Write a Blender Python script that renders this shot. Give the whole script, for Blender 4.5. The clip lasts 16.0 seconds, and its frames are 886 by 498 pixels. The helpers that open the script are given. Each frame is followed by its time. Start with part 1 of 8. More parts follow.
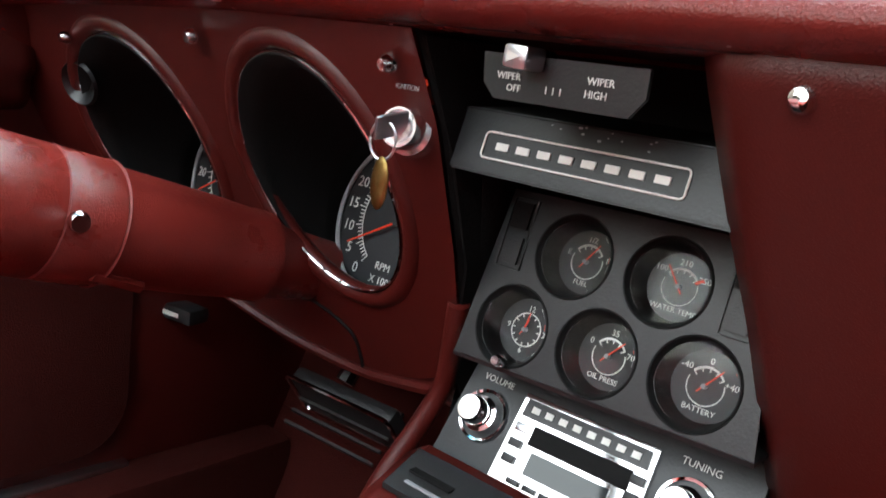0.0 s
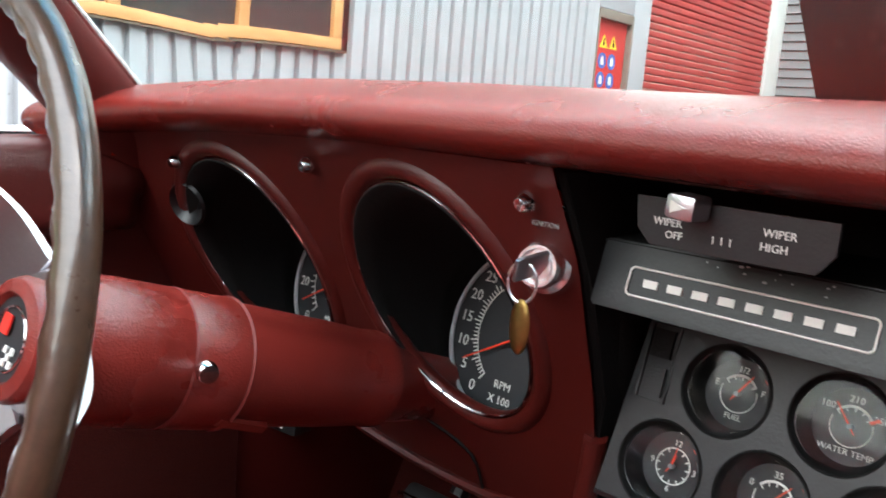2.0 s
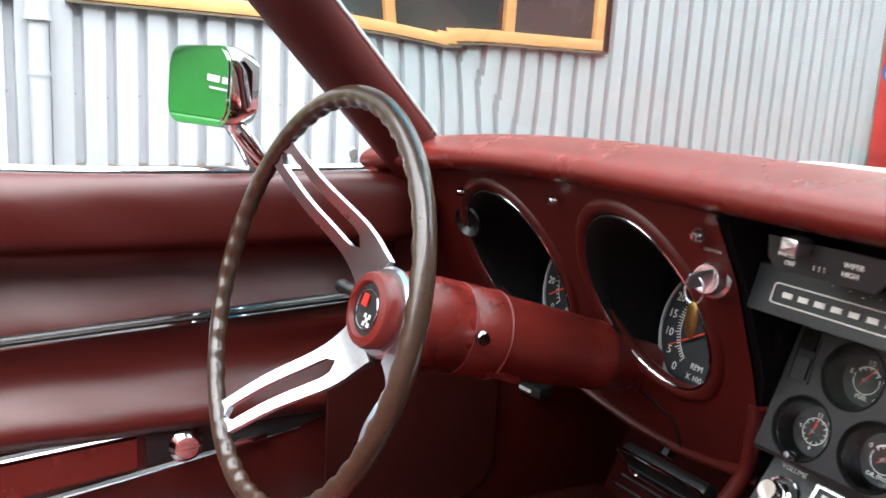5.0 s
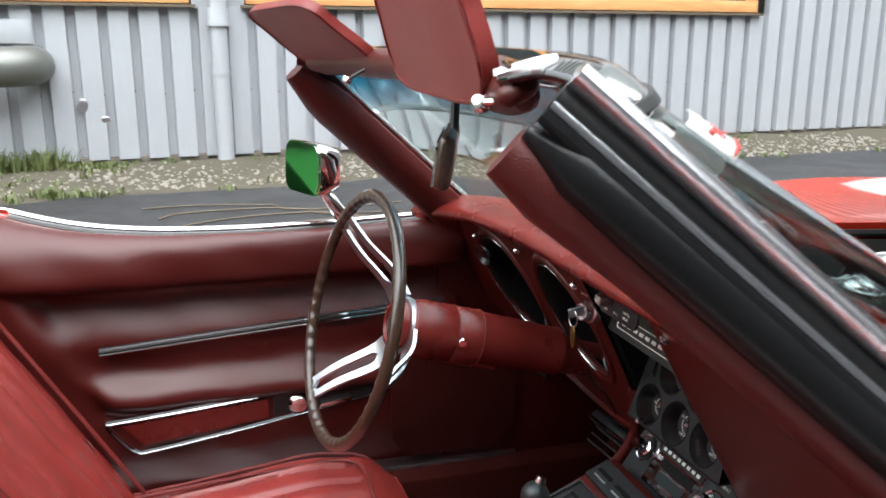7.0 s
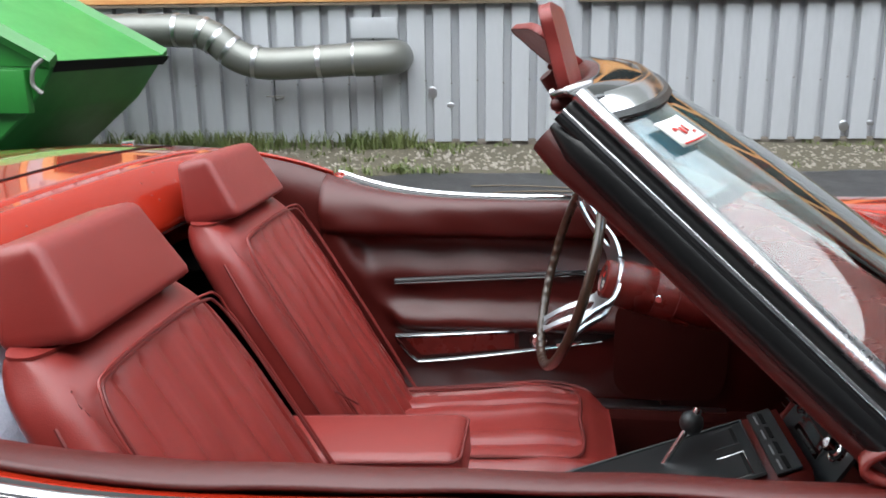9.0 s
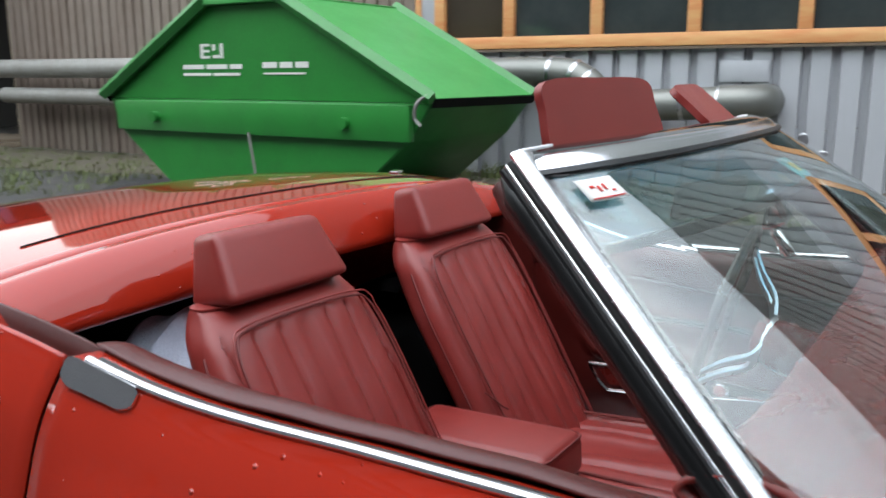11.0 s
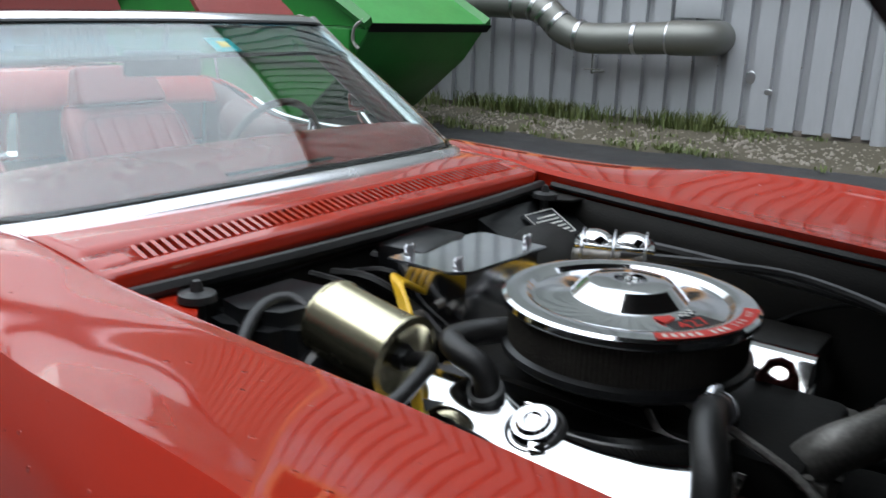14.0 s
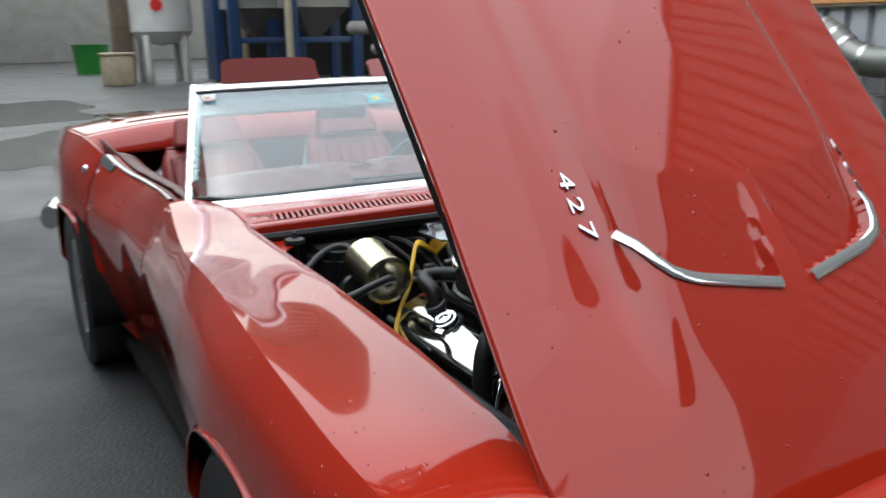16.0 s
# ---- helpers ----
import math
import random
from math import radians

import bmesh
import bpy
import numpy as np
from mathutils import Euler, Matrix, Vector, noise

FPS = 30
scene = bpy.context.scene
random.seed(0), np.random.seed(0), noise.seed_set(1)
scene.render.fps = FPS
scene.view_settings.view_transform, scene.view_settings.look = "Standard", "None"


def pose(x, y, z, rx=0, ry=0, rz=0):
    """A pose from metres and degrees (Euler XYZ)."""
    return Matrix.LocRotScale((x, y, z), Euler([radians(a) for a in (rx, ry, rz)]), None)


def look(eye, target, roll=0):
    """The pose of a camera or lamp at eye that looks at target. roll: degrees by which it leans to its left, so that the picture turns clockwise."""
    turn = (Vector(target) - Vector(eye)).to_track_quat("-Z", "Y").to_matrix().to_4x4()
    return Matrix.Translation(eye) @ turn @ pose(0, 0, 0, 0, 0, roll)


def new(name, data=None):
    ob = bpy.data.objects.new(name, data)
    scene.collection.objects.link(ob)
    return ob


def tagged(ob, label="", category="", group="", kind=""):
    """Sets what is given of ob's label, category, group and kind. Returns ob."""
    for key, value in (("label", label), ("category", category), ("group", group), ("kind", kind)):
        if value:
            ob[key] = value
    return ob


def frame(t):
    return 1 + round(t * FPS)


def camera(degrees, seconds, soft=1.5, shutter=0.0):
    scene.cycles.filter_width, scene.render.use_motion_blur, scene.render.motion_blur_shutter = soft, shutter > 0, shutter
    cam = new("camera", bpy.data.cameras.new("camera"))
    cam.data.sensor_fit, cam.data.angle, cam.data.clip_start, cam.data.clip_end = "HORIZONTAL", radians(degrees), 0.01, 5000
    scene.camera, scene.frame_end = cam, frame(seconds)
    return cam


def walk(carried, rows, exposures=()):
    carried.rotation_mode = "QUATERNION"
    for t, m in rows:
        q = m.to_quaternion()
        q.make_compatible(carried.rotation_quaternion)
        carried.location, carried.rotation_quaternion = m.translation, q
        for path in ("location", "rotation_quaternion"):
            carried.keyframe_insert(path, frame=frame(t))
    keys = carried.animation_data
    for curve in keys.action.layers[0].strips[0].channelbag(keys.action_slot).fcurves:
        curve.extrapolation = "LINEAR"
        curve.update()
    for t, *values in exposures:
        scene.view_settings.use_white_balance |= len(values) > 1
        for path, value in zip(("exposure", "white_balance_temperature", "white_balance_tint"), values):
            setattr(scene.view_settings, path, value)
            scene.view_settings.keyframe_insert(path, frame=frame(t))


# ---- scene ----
cam = camera(55.98, 16.0, soft=1.6, shutter=0.4)
ROWS = [
    (0, (0.2450, -0.7547, 0.8880), (-1.0024, 0.7486, 0.4588), 7.55),
    (0.5, (0.2428, -0.7519, 0.9046), (-0.9987, 0.7680, 0.5190), 5.89),
    (1, (0.2273, -0.7461, 0.9177), (-1.0372, 0.7648, 0.5734), 5.01),
    (1.5, (0.2054, -0.7475, 0.9216), (-1.1077, 0.7233, 0.5860), 4.67),
    (2, (0.1818, -0.7611, 0.9332), (-1.1984, 0.6477, 0.6013), 4.51),
    (2.5, (0.1793, -0.7821, 0.9421), (-1.2624, 0.5655, 0.6174), 4.21),
    (3, (0.1785, -0.8281, 0.9406), (-1.3072, 0.4691, 0.6091), 4.29),
    (3.5, (0.1943, -0.8726, 0.9316), (-1.3442, 0.3548, 0.5756), 4.33),
    (4, (0.2227, -0.8842, 0.9318), (-1.4192, 0.1880, 0.5386), 3.72),
    (4.5, (0.2846, -0.8852, 0.9527), (-1.4129, 0.1023, 0.5737), 3.88),
    (4.7, (0.3256, -0.9031, 0.9678), (-1.3866, 0.0605, 0.5938), 3.76),
    (6.8, (0.8285, -0.8724, 1.1839), (-1.0246, -0.2968, 0.6995), -0.39),
    (7, (0.8815, -0.8695, 1.2036), (-0.9832, -0.3260, 0.7268), 0.01),
    (7.5, (1.0490, -0.8744, 1.2252), (-0.8436, -0.4418, 0.7446), 0.80),
    (8, (1.1987, -0.8694, 1.2563), (-0.7169, -0.6205, 0.7382), 0.86),
    (8.5, (1.2476, -0.7984, 1.2516), (-0.6856, -0.8126, 0.7391), 0.45),
    (9, (1.2498, -0.7225, 1.2418), (-0.6729, -0.9564, 0.7433), -0.72),
    (9.5, (1.2047, -0.6689, 1.2718), (-0.7309, -0.9591, 0.8604), -2.33),
    (10, (1.2428, -0.6010, 1.2694), (-0.6611, -1.0946, 0.9065), -1.08),
    (10.2, (1.2607, -0.5573, 1.2721), (-0.5997, -1.1868, 0.8947), -0.71),
    (12.3, (1.3780, 0.4078, 1.2766), (-0.0203, -0.9661, 0.8803), 0.32),
    (12.5, (1.3286, 0.4913, 1.2670), (-0.0839, -0.8644, 0.8585), 0.79),
    (13, (1.1914, 0.6788, 1.2468), (-0.2722, -0.6061, 0.7923), 0.66),
    (13.5, (1.1418, 0.8435, 1.2307), (-0.3775, -0.3549, 0.7250), 0.40),
    (14, (1.1203, 1.0256, 1.2215), (-0.4038, -0.1461, 0.6700), 1.67),
    (14.5, (1.0562, 1.2137, 1.2080), (-0.3663, -0.0696, 0.6340), 1.65),
    (15, (1.0313, 1.4186, 1.2196), (-0.2491, -0.0092, 0.6522), -0.41),
    (15.5, (1.1207, 1.7241, 1.2782), (-0.0350, 0.1841, 0.7375), -2.10),
    (16, (1.1633, 2.1256, 1.3596), (0.2134, 0.4409, 0.8503), -0.71),
]
walk(cam, [(t, look(eye, target, roll)) for t, eye, target, roll in ROWS],
     exposures=[(0.0, 3.2, 6350, 10), (4.7, 3.2, 6350, 10), (7.0, 2.6, 6400, 10), (10.2, 1.95, 6250, 10), (12.4, 1.45, 6050, 10), (16.0, 1.4, 6250, 10)])

# ---- light ----
world = bpy.data.worlds.new("overcast_sky")
scene.world = world
world.use_nodes = True
wn, wl = world.node_tree.nodes, world.node_tree.links
sky = wn.new("ShaderNodeTexSky")
sky.sky_type, sky.sun_disc = "NISHITA", False
sky.sun_elevation, sky.sun_rotation = radians(70), radians(100)
sky.air_density, sky.dust_density, sky.ozone_density = 4.0, 1.5, 6.0
pale = wn.new("ShaderNodeHueSaturation")
pale.inputs["Saturation"].default_value = 0.28
wl.new(sky.outputs[0], pale.inputs["Color"])
wl.new(pale.outputs[0], wn["Background"].inputs[0])
wn["Background"].inputs[1].default_value = 0.15
sun = new("sun", bpy.data.lights.new("sun", "SUN"))
sun.data.energy, sun.data.angle, sun.data.color = 0.3, radians(120), (0.96, 0.985, 1.0)
sun.matrix_world = look((3.2, -0.6, 9), (0, 0, 0))


# ---- building helpers ----
def part(name, bm, material, parent=None, label="", angle=38, solid=0.0):
    """Links a bmesh as one mesh object under its thing or part."""
    bmesh.ops.recalc_face_normals(bm, faces=bm.faces)
    me = bpy.data.meshes.new(name)
    bm.to_mesh(me)
    bm.free()
    me.materials.append(material)
    me.polygons.foreach_set("use_smooth", [True] * len(me.polygons))
    me.set_sharp_from_angle(angle=radians(angle))
    ob = new(name, me)
    ob.parent = parent
    if solid:
        mod = ob.modifiers.new("thickness", "SOLIDIFY")
        mod.thickness, mod.offset = solid, -1
    if label:
        ob["label"] = label
    return ob


def thing(name, label, category, group="", kind="", at=None):
    """An empty that holds the parts of one thing."""
    ob = new(name)
    ob.empty_display_size = 0.1
    if at is not None:
        ob.matrix_world = at
    return tagged(ob, label, category, group, kind)


def box(bm, c, s, rot=(0, 0, 0), bev=0.0, seg=2):
    m = pose(*c, *rot) @ Matrix.Diagonal((*s, 1))
    vs = bmesh.ops.create_cube(bm, size=1, matrix=m)["verts"]
    if bev:
        es = {e for v in vs for e in v.link_edges}
        bmesh.ops.bevel(bm, geom=list(es), offset=bev, segments=seg, profile=0.5, affect="EDGES")
    return bm


def span(bm, lo, hi, bev=0.0, seg=2):
    return box(bm, [(a + b) / 2 for a, b in zip(lo, hi)], [abs(b - a) for a, b in zip(lo, hi)], (0, 0, 0), bev, seg)


def cyl(bm, a, b, r, r2=None, n=20):
    a, b = Vector(a), Vector(b)
    turn = (b - a).to_track_quat("Z", "Y").to_matrix().to_4x4()
    bmesh.ops.create_cone(bm, cap_ends=True, segments=n, radius1=r, radius2=r if r2 is None else r2,
                          depth=(b - a).length, matrix=Matrix.Translation((a + b) / 2) @ turn)
    return bm


def ball(bm, c, r, squash=(1, 1, 1), n=14):
    bmesh.ops.create_uvsphere(bm, u_segments=n, v_segments=max(6, n // 2), radius=r,
                              matrix=Matrix.Translation(c) @ Matrix.Diagonal((*squash, 1)))
    return bm


def smooth_path(pts, k=6, closed=False):
    """Points of a Catmull-Rom curve through pts."""
    p = [Vector(q) for q in pts]
    n, out = len(p), []
    for i in range(n if closed else n - 1):
        a = p[(i - 1) % n] if closed or i else p[0]
        b, c = p[i], p[(i + 1) % n]
        d = p[(i + 2) % n] if closed or i + 2 < n else p[-1]
        for j in range(k):
            t = j / k
            out.append(0.5 * (2 * b + (c - a) * t + (2 * a - 5 * b + 4 * c - d) * t * t + (3 * b - a - 3 * c + d) * t ** 3))
    return out if closed else out + [p[-1]]


def tube(bm, pts, r, n=8, closed=False, flat=1.0, up=(0, 0, 1)):
    """A round or flattened bar along a path; r may be a number or a function of 0..1."""
    p = [Vector(q) for q in pts]
    rings, count = [], len(p)
    for i, q in enumerate(p):
        a = p[i - 1] if i or closed else p[0]
        b = p[(i + 1) % count] if i + 1 < count or closed else p[-1]
        d = (b - a).normalized()
        u = Vector(up)
        s = d.cross(u)
        s = s.normalized() if s.length > 1e-4 else d.cross(Vector((1, 0, 0.01))).normalized()
        w = s.cross(d).normalized()
        rad = r(i / max(1, count - 1)) if callable(r) else r
        rings.append([bm.verts.new(q + s * math.cos(t) * rad + w * math.sin(t) * rad * flat)
                      for t in (2 * math.pi * j / n for j in range(n))])
    for i in range(count if closed else count - 1):
        a, b = rings[i], rings[(i + 1) % count]
        for j in range(n):
            bm.faces.new((a[j], a[(j + 1) % n], b[(j + 1) % n], b[j]))
    if not closed:
        bm.faces.new(rings[0])
        bm.faces.new(rings[-1][::-1])
    return bm


def surf(bm, fn, nu, nv, close_u=False):
    """A sheet over (u, v) in 0..1."""
    g = [[bm.verts.new(fn(i / nu, j / nv)) for j in range(nv + 1)] for i in range(nu if close_u else nu + 1)]
    for i in range(nu):
        for j in range(nv):
            k = (i + 1) % len(g)
            bm.faces.new((g[i][j], g[k][j], g[k][j + 1], g[i][j + 1]))
    return bm


def lathe(bm, prof, origin, axis, n=32):
    """Turns a profile of (radius, height) about an axis."""
    o, ax = Vector(origin), Vector(axis).normalized()
    m = ax.to_track_quat("Z", "Y").to_matrix()
    rings = []
    for r, h in prof:
        rings.append([bm.verts.new(o + m @ Vector((r * math.cos(t), r * math.sin(t), h)))
                      for t in (2 * math.pi * j / n for j in range(n))] if r > 1e-6 else [bm.verts.new(o + ax * h)])
    for a, b in zip(rings, rings[1:]):
        for j in range(n):
            k = (j + 1) % n
            q = [a[j % len(a)], a[k % len(a)], b[k % len(b)], b[j % len(b)]]
            q = list(dict.fromkeys(q))
            if len(q) > 2:
                bm.faces.new(q)
    return bm


def slab(bm, loop, depth):
    """A flat closed outline pushed along a vector."""
    d = Vector(depth)
    a = [bm.verts.new(Vector(p)) for p in loop]
    b = [bm.verts.new(Vector(p) + d) for p in loop]
    n = len(a)
    bm.faces.new(a)
    bm.faces.new(b[::-1])
    for i in range(n):
        bm.faces.new((a[i], b[i], b[(i + 1) % n], a[(i + 1) % n]))
    return bm


def rounded(w, h, r, n=5):
    """The outline of a rounded rectangle, centred."""
    out = []
    for cx, cy, a0 in ((w / 2 - r, h / 2 - r, 0), (-w / 2 + r, h / 2 - r, 90), (-w / 2 + r, -h / 2 + r, 180), (w / 2 - r, -h / 2 + r, 270)):
        for i in range(n + 1):
            a = radians(a0 + 90 * i / n)
            out.append((cx + r * math.cos(a), cy + r * math.sin(a)))
    return out


def holed(bm, loops):
    """Fills an outline, given first, but for the holes that follow."""
    es = []
    for loop in loops:
        vs = [bm.verts.new(Vector(p)) for p in loop]
        es += [bm.edges.new((vs[i], vs[(i + 1) % len(vs)])) for i in range(len(vs))]
    bmesh.ops.triangle_fill(bm, edges=es, use_beauty=True)
    return bm


STEPS = np.linspace(-1.5, 1.5, 9)
BELL = np.exp(-STEPS ** 2 / 0.7)


def keyed(y, table, soft=0.08):
    """A rounded course through a table of (y, value)."""
    ks, vs = [k for k, _ in table], [v for _, v in table]
    return float(np.average(np.interp([y + soft * d for d in STEPS], ks, vs), weights=BELL))


def lettering(name, text, size, m, material, parent, depth=0.0006, align="CENTER"):
    """Words as a thin mesh in the built-in font, written in the x-y plane of m."""
    cu = bpy.data.curves.new(name, "FONT")
    cu.body, cu.size, cu.extrude, cu.align_x, cu.align_y, cu.resolution_u = text, size, depth, align, "CENTER", 2
    tmp = bpy.data.objects.new(name, cu)
    me = bpy.data.meshes.new_from_object(tmp)
    bpy.data.objects.remove(tmp)
    me.transform(m)
    me.materials.append(material)
    ob = new(name, me)
    ob.parent = parent
    return ob


# ---- materials ----
def mat(name, col, rough=0.5, metal=0.0, grain=0.0, scale=60.0, bump=0.0, stain=0.0, stain_scale=3.0, coat=0.0,
        dark=None, ior=1.5, stretch=(1, 1, 1), rough_var=0.08, detail=6):
    """A surface with fine grain, larger stains, and a fine relief, all at real size."""
    m = bpy.data.materials.new(name)
    m.use_nodes = True
    n, l = m.node_tree.nodes, m.node_tree.links
    p = n["Principled BSDF"]
    p.inputs["Metallic"].default_value, p.inputs["IOR"].default_value = metal, ior
    p.inputs["Coat Weight"].default_value, p.inputs["Coat Roughness"].default_value = coat, 0.03
    tc, mp = n.new("ShaderNodeTexCoord"), n.new("ShaderNodeMapping")
    mp.inputs["Scale"].default_value = stretch
    l.new(tc.outputs["Object"], mp.inputs["Vector"])
    fine, big = n.new("ShaderNodeTexNoise"), n.new("ShaderNodeTexNoise")
    fine.inputs["Scale"].default_value, fine.inputs["Detail"].default_value = scale, detail
    big.inputs["Scale"].default_value, big.inputs["Detail"].default_value = stain_scale, 5
    big.inputs["Roughness"].default_value = 0.65
    for t in (fine, big):
        l.new(mp.outputs[0], t.inputs["Vector"])
    low = dark or tuple(c * 0.45 for c in col)

    def blend(source, amount, a, b):
        ramp = n.new("ShaderNodeMapRange")
        ramp.inputs["From Min"].default_value, ramp.inputs["From Max"].default_value = 0.35, 0.7
        ramp.inputs["To Min"].default_value, ramp.inputs["To Max"].default_value = 0.0, amount
        l.new(source, ramp.inputs["Value"])
        mix = n.new("ShaderNodeMix")
        mix.data_type = "RGBA"
        l.new(ramp.outputs[0], mix.inputs["Factor"])
        ca, cb = mix.inputs[6], mix.inputs[7]
        for sock, v in ((ca, a), (cb, b)):
            if isinstance(v, tuple):
                sock.default_value = (*v, 1)
            else:
                l.new(v, sock)
        return mix.outputs[2]

    c = blend(fine.outputs["Fac"], grain, tuple(col), low)
    c = blend(big.outputs["Fac"], stain, c, low)
    l.new(c, p.inputs["Base Color"])
    rr = n.new("ShaderNodeMapRange")
    rr.inputs["To Min"].default_value, rr.inputs["To Max"].default_value = max(0.0, rough - rough_var), min(1, rough + rough_var)
    l.new(big.outputs["Fac"], rr.inputs["Value"])
    l.new(rr.outputs[0], p.inputs["Roughness"])
    if bump:
        b = n.new("ShaderNodeBump")
        b.inputs["Strength"].default_value, b.inputs["Distance"].default_value = 1.0, bump
        l.new(fine.outputs["Fac"], b.inputs["Height"])
        l.new(b.outputs[0], p.inputs["Normal"])
    return m


def wet_paint(name, col, dark, drops=1.0):
    """Glossy lacquer with rain drops standing on it."""
    m = mat(name, col, 0.10, 0.0, 0.08, 240, 0.0, 0.12, 2.2, 1.0, dark, 1.5, rough_var=0.04)
    n, l = m.node_tree.nodes, m.node_tree.links
    p, tc = n["Principled BSDF"], n.new("ShaderNodeTexCoord")
    p.inputs["Specular IOR Level"].default_value = 0.12
    vo, area = n.new("ShaderNodeTexVoronoi"), n.new("ShaderNodeTexNoise")
    vo.inputs["Scale"].default_value, vo.inputs["Randomness"].default_value = 62, 1.0
    area.inputs["Scale"].default_value, area.inputs["Detail"].default_value = 9, 4
    l.new(tc.outputs["Object"], vo.inputs["Vector"])
    l.new(tc.outputs["Object"], area.inputs["Vector"])
    sep = n.new("ShaderNodeSeparateColor")
    l.new(vo.outputs["Color"], sep.inputs[0])
    pick = n.new("ShaderNodeMapRange")
    pick.inputs["From Min"].default_value, pick.inputs["From Max"].default_value = 0.72, 1.0
    pick.inputs["To Max"].default_value = 0.40
    l.new(sep.outputs[0], pick.inputs["Value"])
    gate = n.new("ShaderNodeMath")
    gate.operation = "MULTIPLY"
    l.new(pick.outputs[0], gate.inputs[0])
    l.new(area.outputs["Fac"], gate.inputs[1])
    h = n.new("ShaderNodeMath")
    h.operation = "SUBTRACT"
    h.use_clamp = True
    l.new(gate.outputs[0], h.inputs[0])
    l.new(vo.outputs["Distance"], h.inputs[1])
    b = n.new("ShaderNodeBump")
    b.inputs["Strength"].default_value, b.inputs["Distance"].default_value = drops, 0.012
    l.new(h.outputs[0], b.inputs["Height"])
    for s in ("Normal", "Coat Normal"):
        l.new(b.outputs[0], p.inputs[s])
    return m


def clear(name, tint, rough=0.0):
    m = bpy.data.materials.new(name)
    m.use_nodes = True
    p = m.node_tree.nodes["Principled BSDF"]
    p.inputs["Base Color"].default_value = (*tint, 1)
    p.inputs["Transmission Weight"].default_value, p.inputs["Roughness"].default_value = 1.0, rough
    p.inputs["IOR"].default_value = 1.5
    return m


M_paint = wet_paint("red_orange_lacquer", (0.365, 0.021, 0.008), (0.30, 0.017, 0.006))
# base set below the pad's red: blocked cabin light is put into the colour
M_vinyl = mat("shade_darkened_red_vinyl", (0.074, 0.0078, 0.0056), 0.36, 0, 0.25, 900, 0.0004, 0.25, 6, dark=(0.050, 0.0064, 0.0052))
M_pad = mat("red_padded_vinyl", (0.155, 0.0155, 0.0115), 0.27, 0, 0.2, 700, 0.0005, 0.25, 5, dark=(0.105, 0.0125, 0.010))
M_leather = mat("red_leather", (0.24, 0.029, 0.024), 0.34, 0, 0.3, 700, 0.0004, 0.3, 9, dark=(0.165, 0.019, 0.015))
M_seam = mat("dark_red_piping", (0.155, 0.019, 0.016), 0.5, 0, 0.3, 500, 0.0004)
M_carpet = mat("dark_red_carpet", (0.070, 0.0105, 0.008), 0.95, 0, 0.7, 700, 0.003, 0.3, 8)
M_carpet.node_tree.nodes["Principled BSDF"].inputs["Specular IOR Level"].default_value = 0.1
M_chrome = mat("chrome", (0.82, 0.82, 0.82), 0.06, 1.0, 0.05, 60, 0, 0.12, 5, dark=(0.55, 0.55, 0.56), rough_var=0.04)
M_bright = mat("dulled_chrome", (0.84, 0.84, 0.86), 0.14, 1.0, 0.06, 120, 0, 0.25, 9, dark=(0.62, 0.62, 0.64), rough_var=0.08)
M_hazy = mat("hazy_chrome", (0.86, 0.86, 0.88), 0.25, 1.0, 0.08, 120, 0, 0.25, 12, dark=(0.70, 0.70, 0.72), rough_var=0.10)
M_polish = mat("polished_chrome_lid", (0.80, 0.81, 0.83), 0.09, 1.0, 0.10, 90, 0.0, 0.3, 16, dark=(0.55, 0.56, 0.58), rough_var=0.05)
M_steel = mat("brushed_steel", (0.62, 0.63, 0.66), 0.3, 1.0, 0.15, 300, 0.0002, 0.1, 8, dark=(0.45, 0.45, 0.47))
M_alu = mat("dull_cast_aluminium", (0.30, 0.29, 0.27), 0.5, 0.8, 0.5, 160, 0.001, 0.5, 12, dark=(0.10, 0.09, 0.08))
M_gold = mat("zinc_plated_gold", (0.66, 0.60, 0.40), 0.25, 1.0, 0.1, 120, 0.0001, 0.3, 14, dark=(0.45, 0.43, 0.36))
M_brass = mat("worn_brass", (0.26, 0.17, 0.055), 0.35, 1.0, 0.3, 300, 0.0003, 0.4, 60)
M_black = mat("black_grained_plastic", (0.010, 0.0105, 0.011), 0.42, 0, 0.3, 800, 0.0003, 0.3, 20, dark=(0.020, 0.021, 0.022))
M_satin = mat("worn_black_paint", (0.0055, 0.006, 0.0065), 0.33, 0, 0.3, 400, 0.0003, 0.35, 30, dark=(0.015, 0.015, 0.016))
M_panel = mat("scuffed_dash_black", (0.010, 0.0115, 0.0125), 0.40, 0, 0.25, 500, 0.0002, 0.4, 26, dark=(0.022, 0.025, 0.027))
# near-white base paints in the bright sky reflection on the header's end plates
M_skylit = mat("sky_whitened_plate", (0.78, 0.78, 0.80), 0.5, 0.3, 0.1, 200, 0.0002, 0.2, 14, dark=(0.55, 0.55, 0.56))
M_matt = mat("flat_black", (0.006, 0.006, 0.006), 0.8, 0, 0.3, 300, 0.0004)
M_gloss = mat("piano_black", (0.006, 0.006, 0.007), 0.06, 0, 0.1, 80, 0, 0.2, 6, 0.5, rough_var=0.03)
M_rubber = mat("black_rubber", (0.009, 0.009, 0.0095), 0.42, 0, 0.4, 300, 0.0005, 0.4, 14, dark=(0.022, 0.021, 0.020))
M_bay = mat("oily_black_engine_bay", (0.009, 0.009, 0.009), 0.6, 0, 0.4, 200, 0.0008, 0.5, 10, dark=(0.02, 0.018, 0.015))
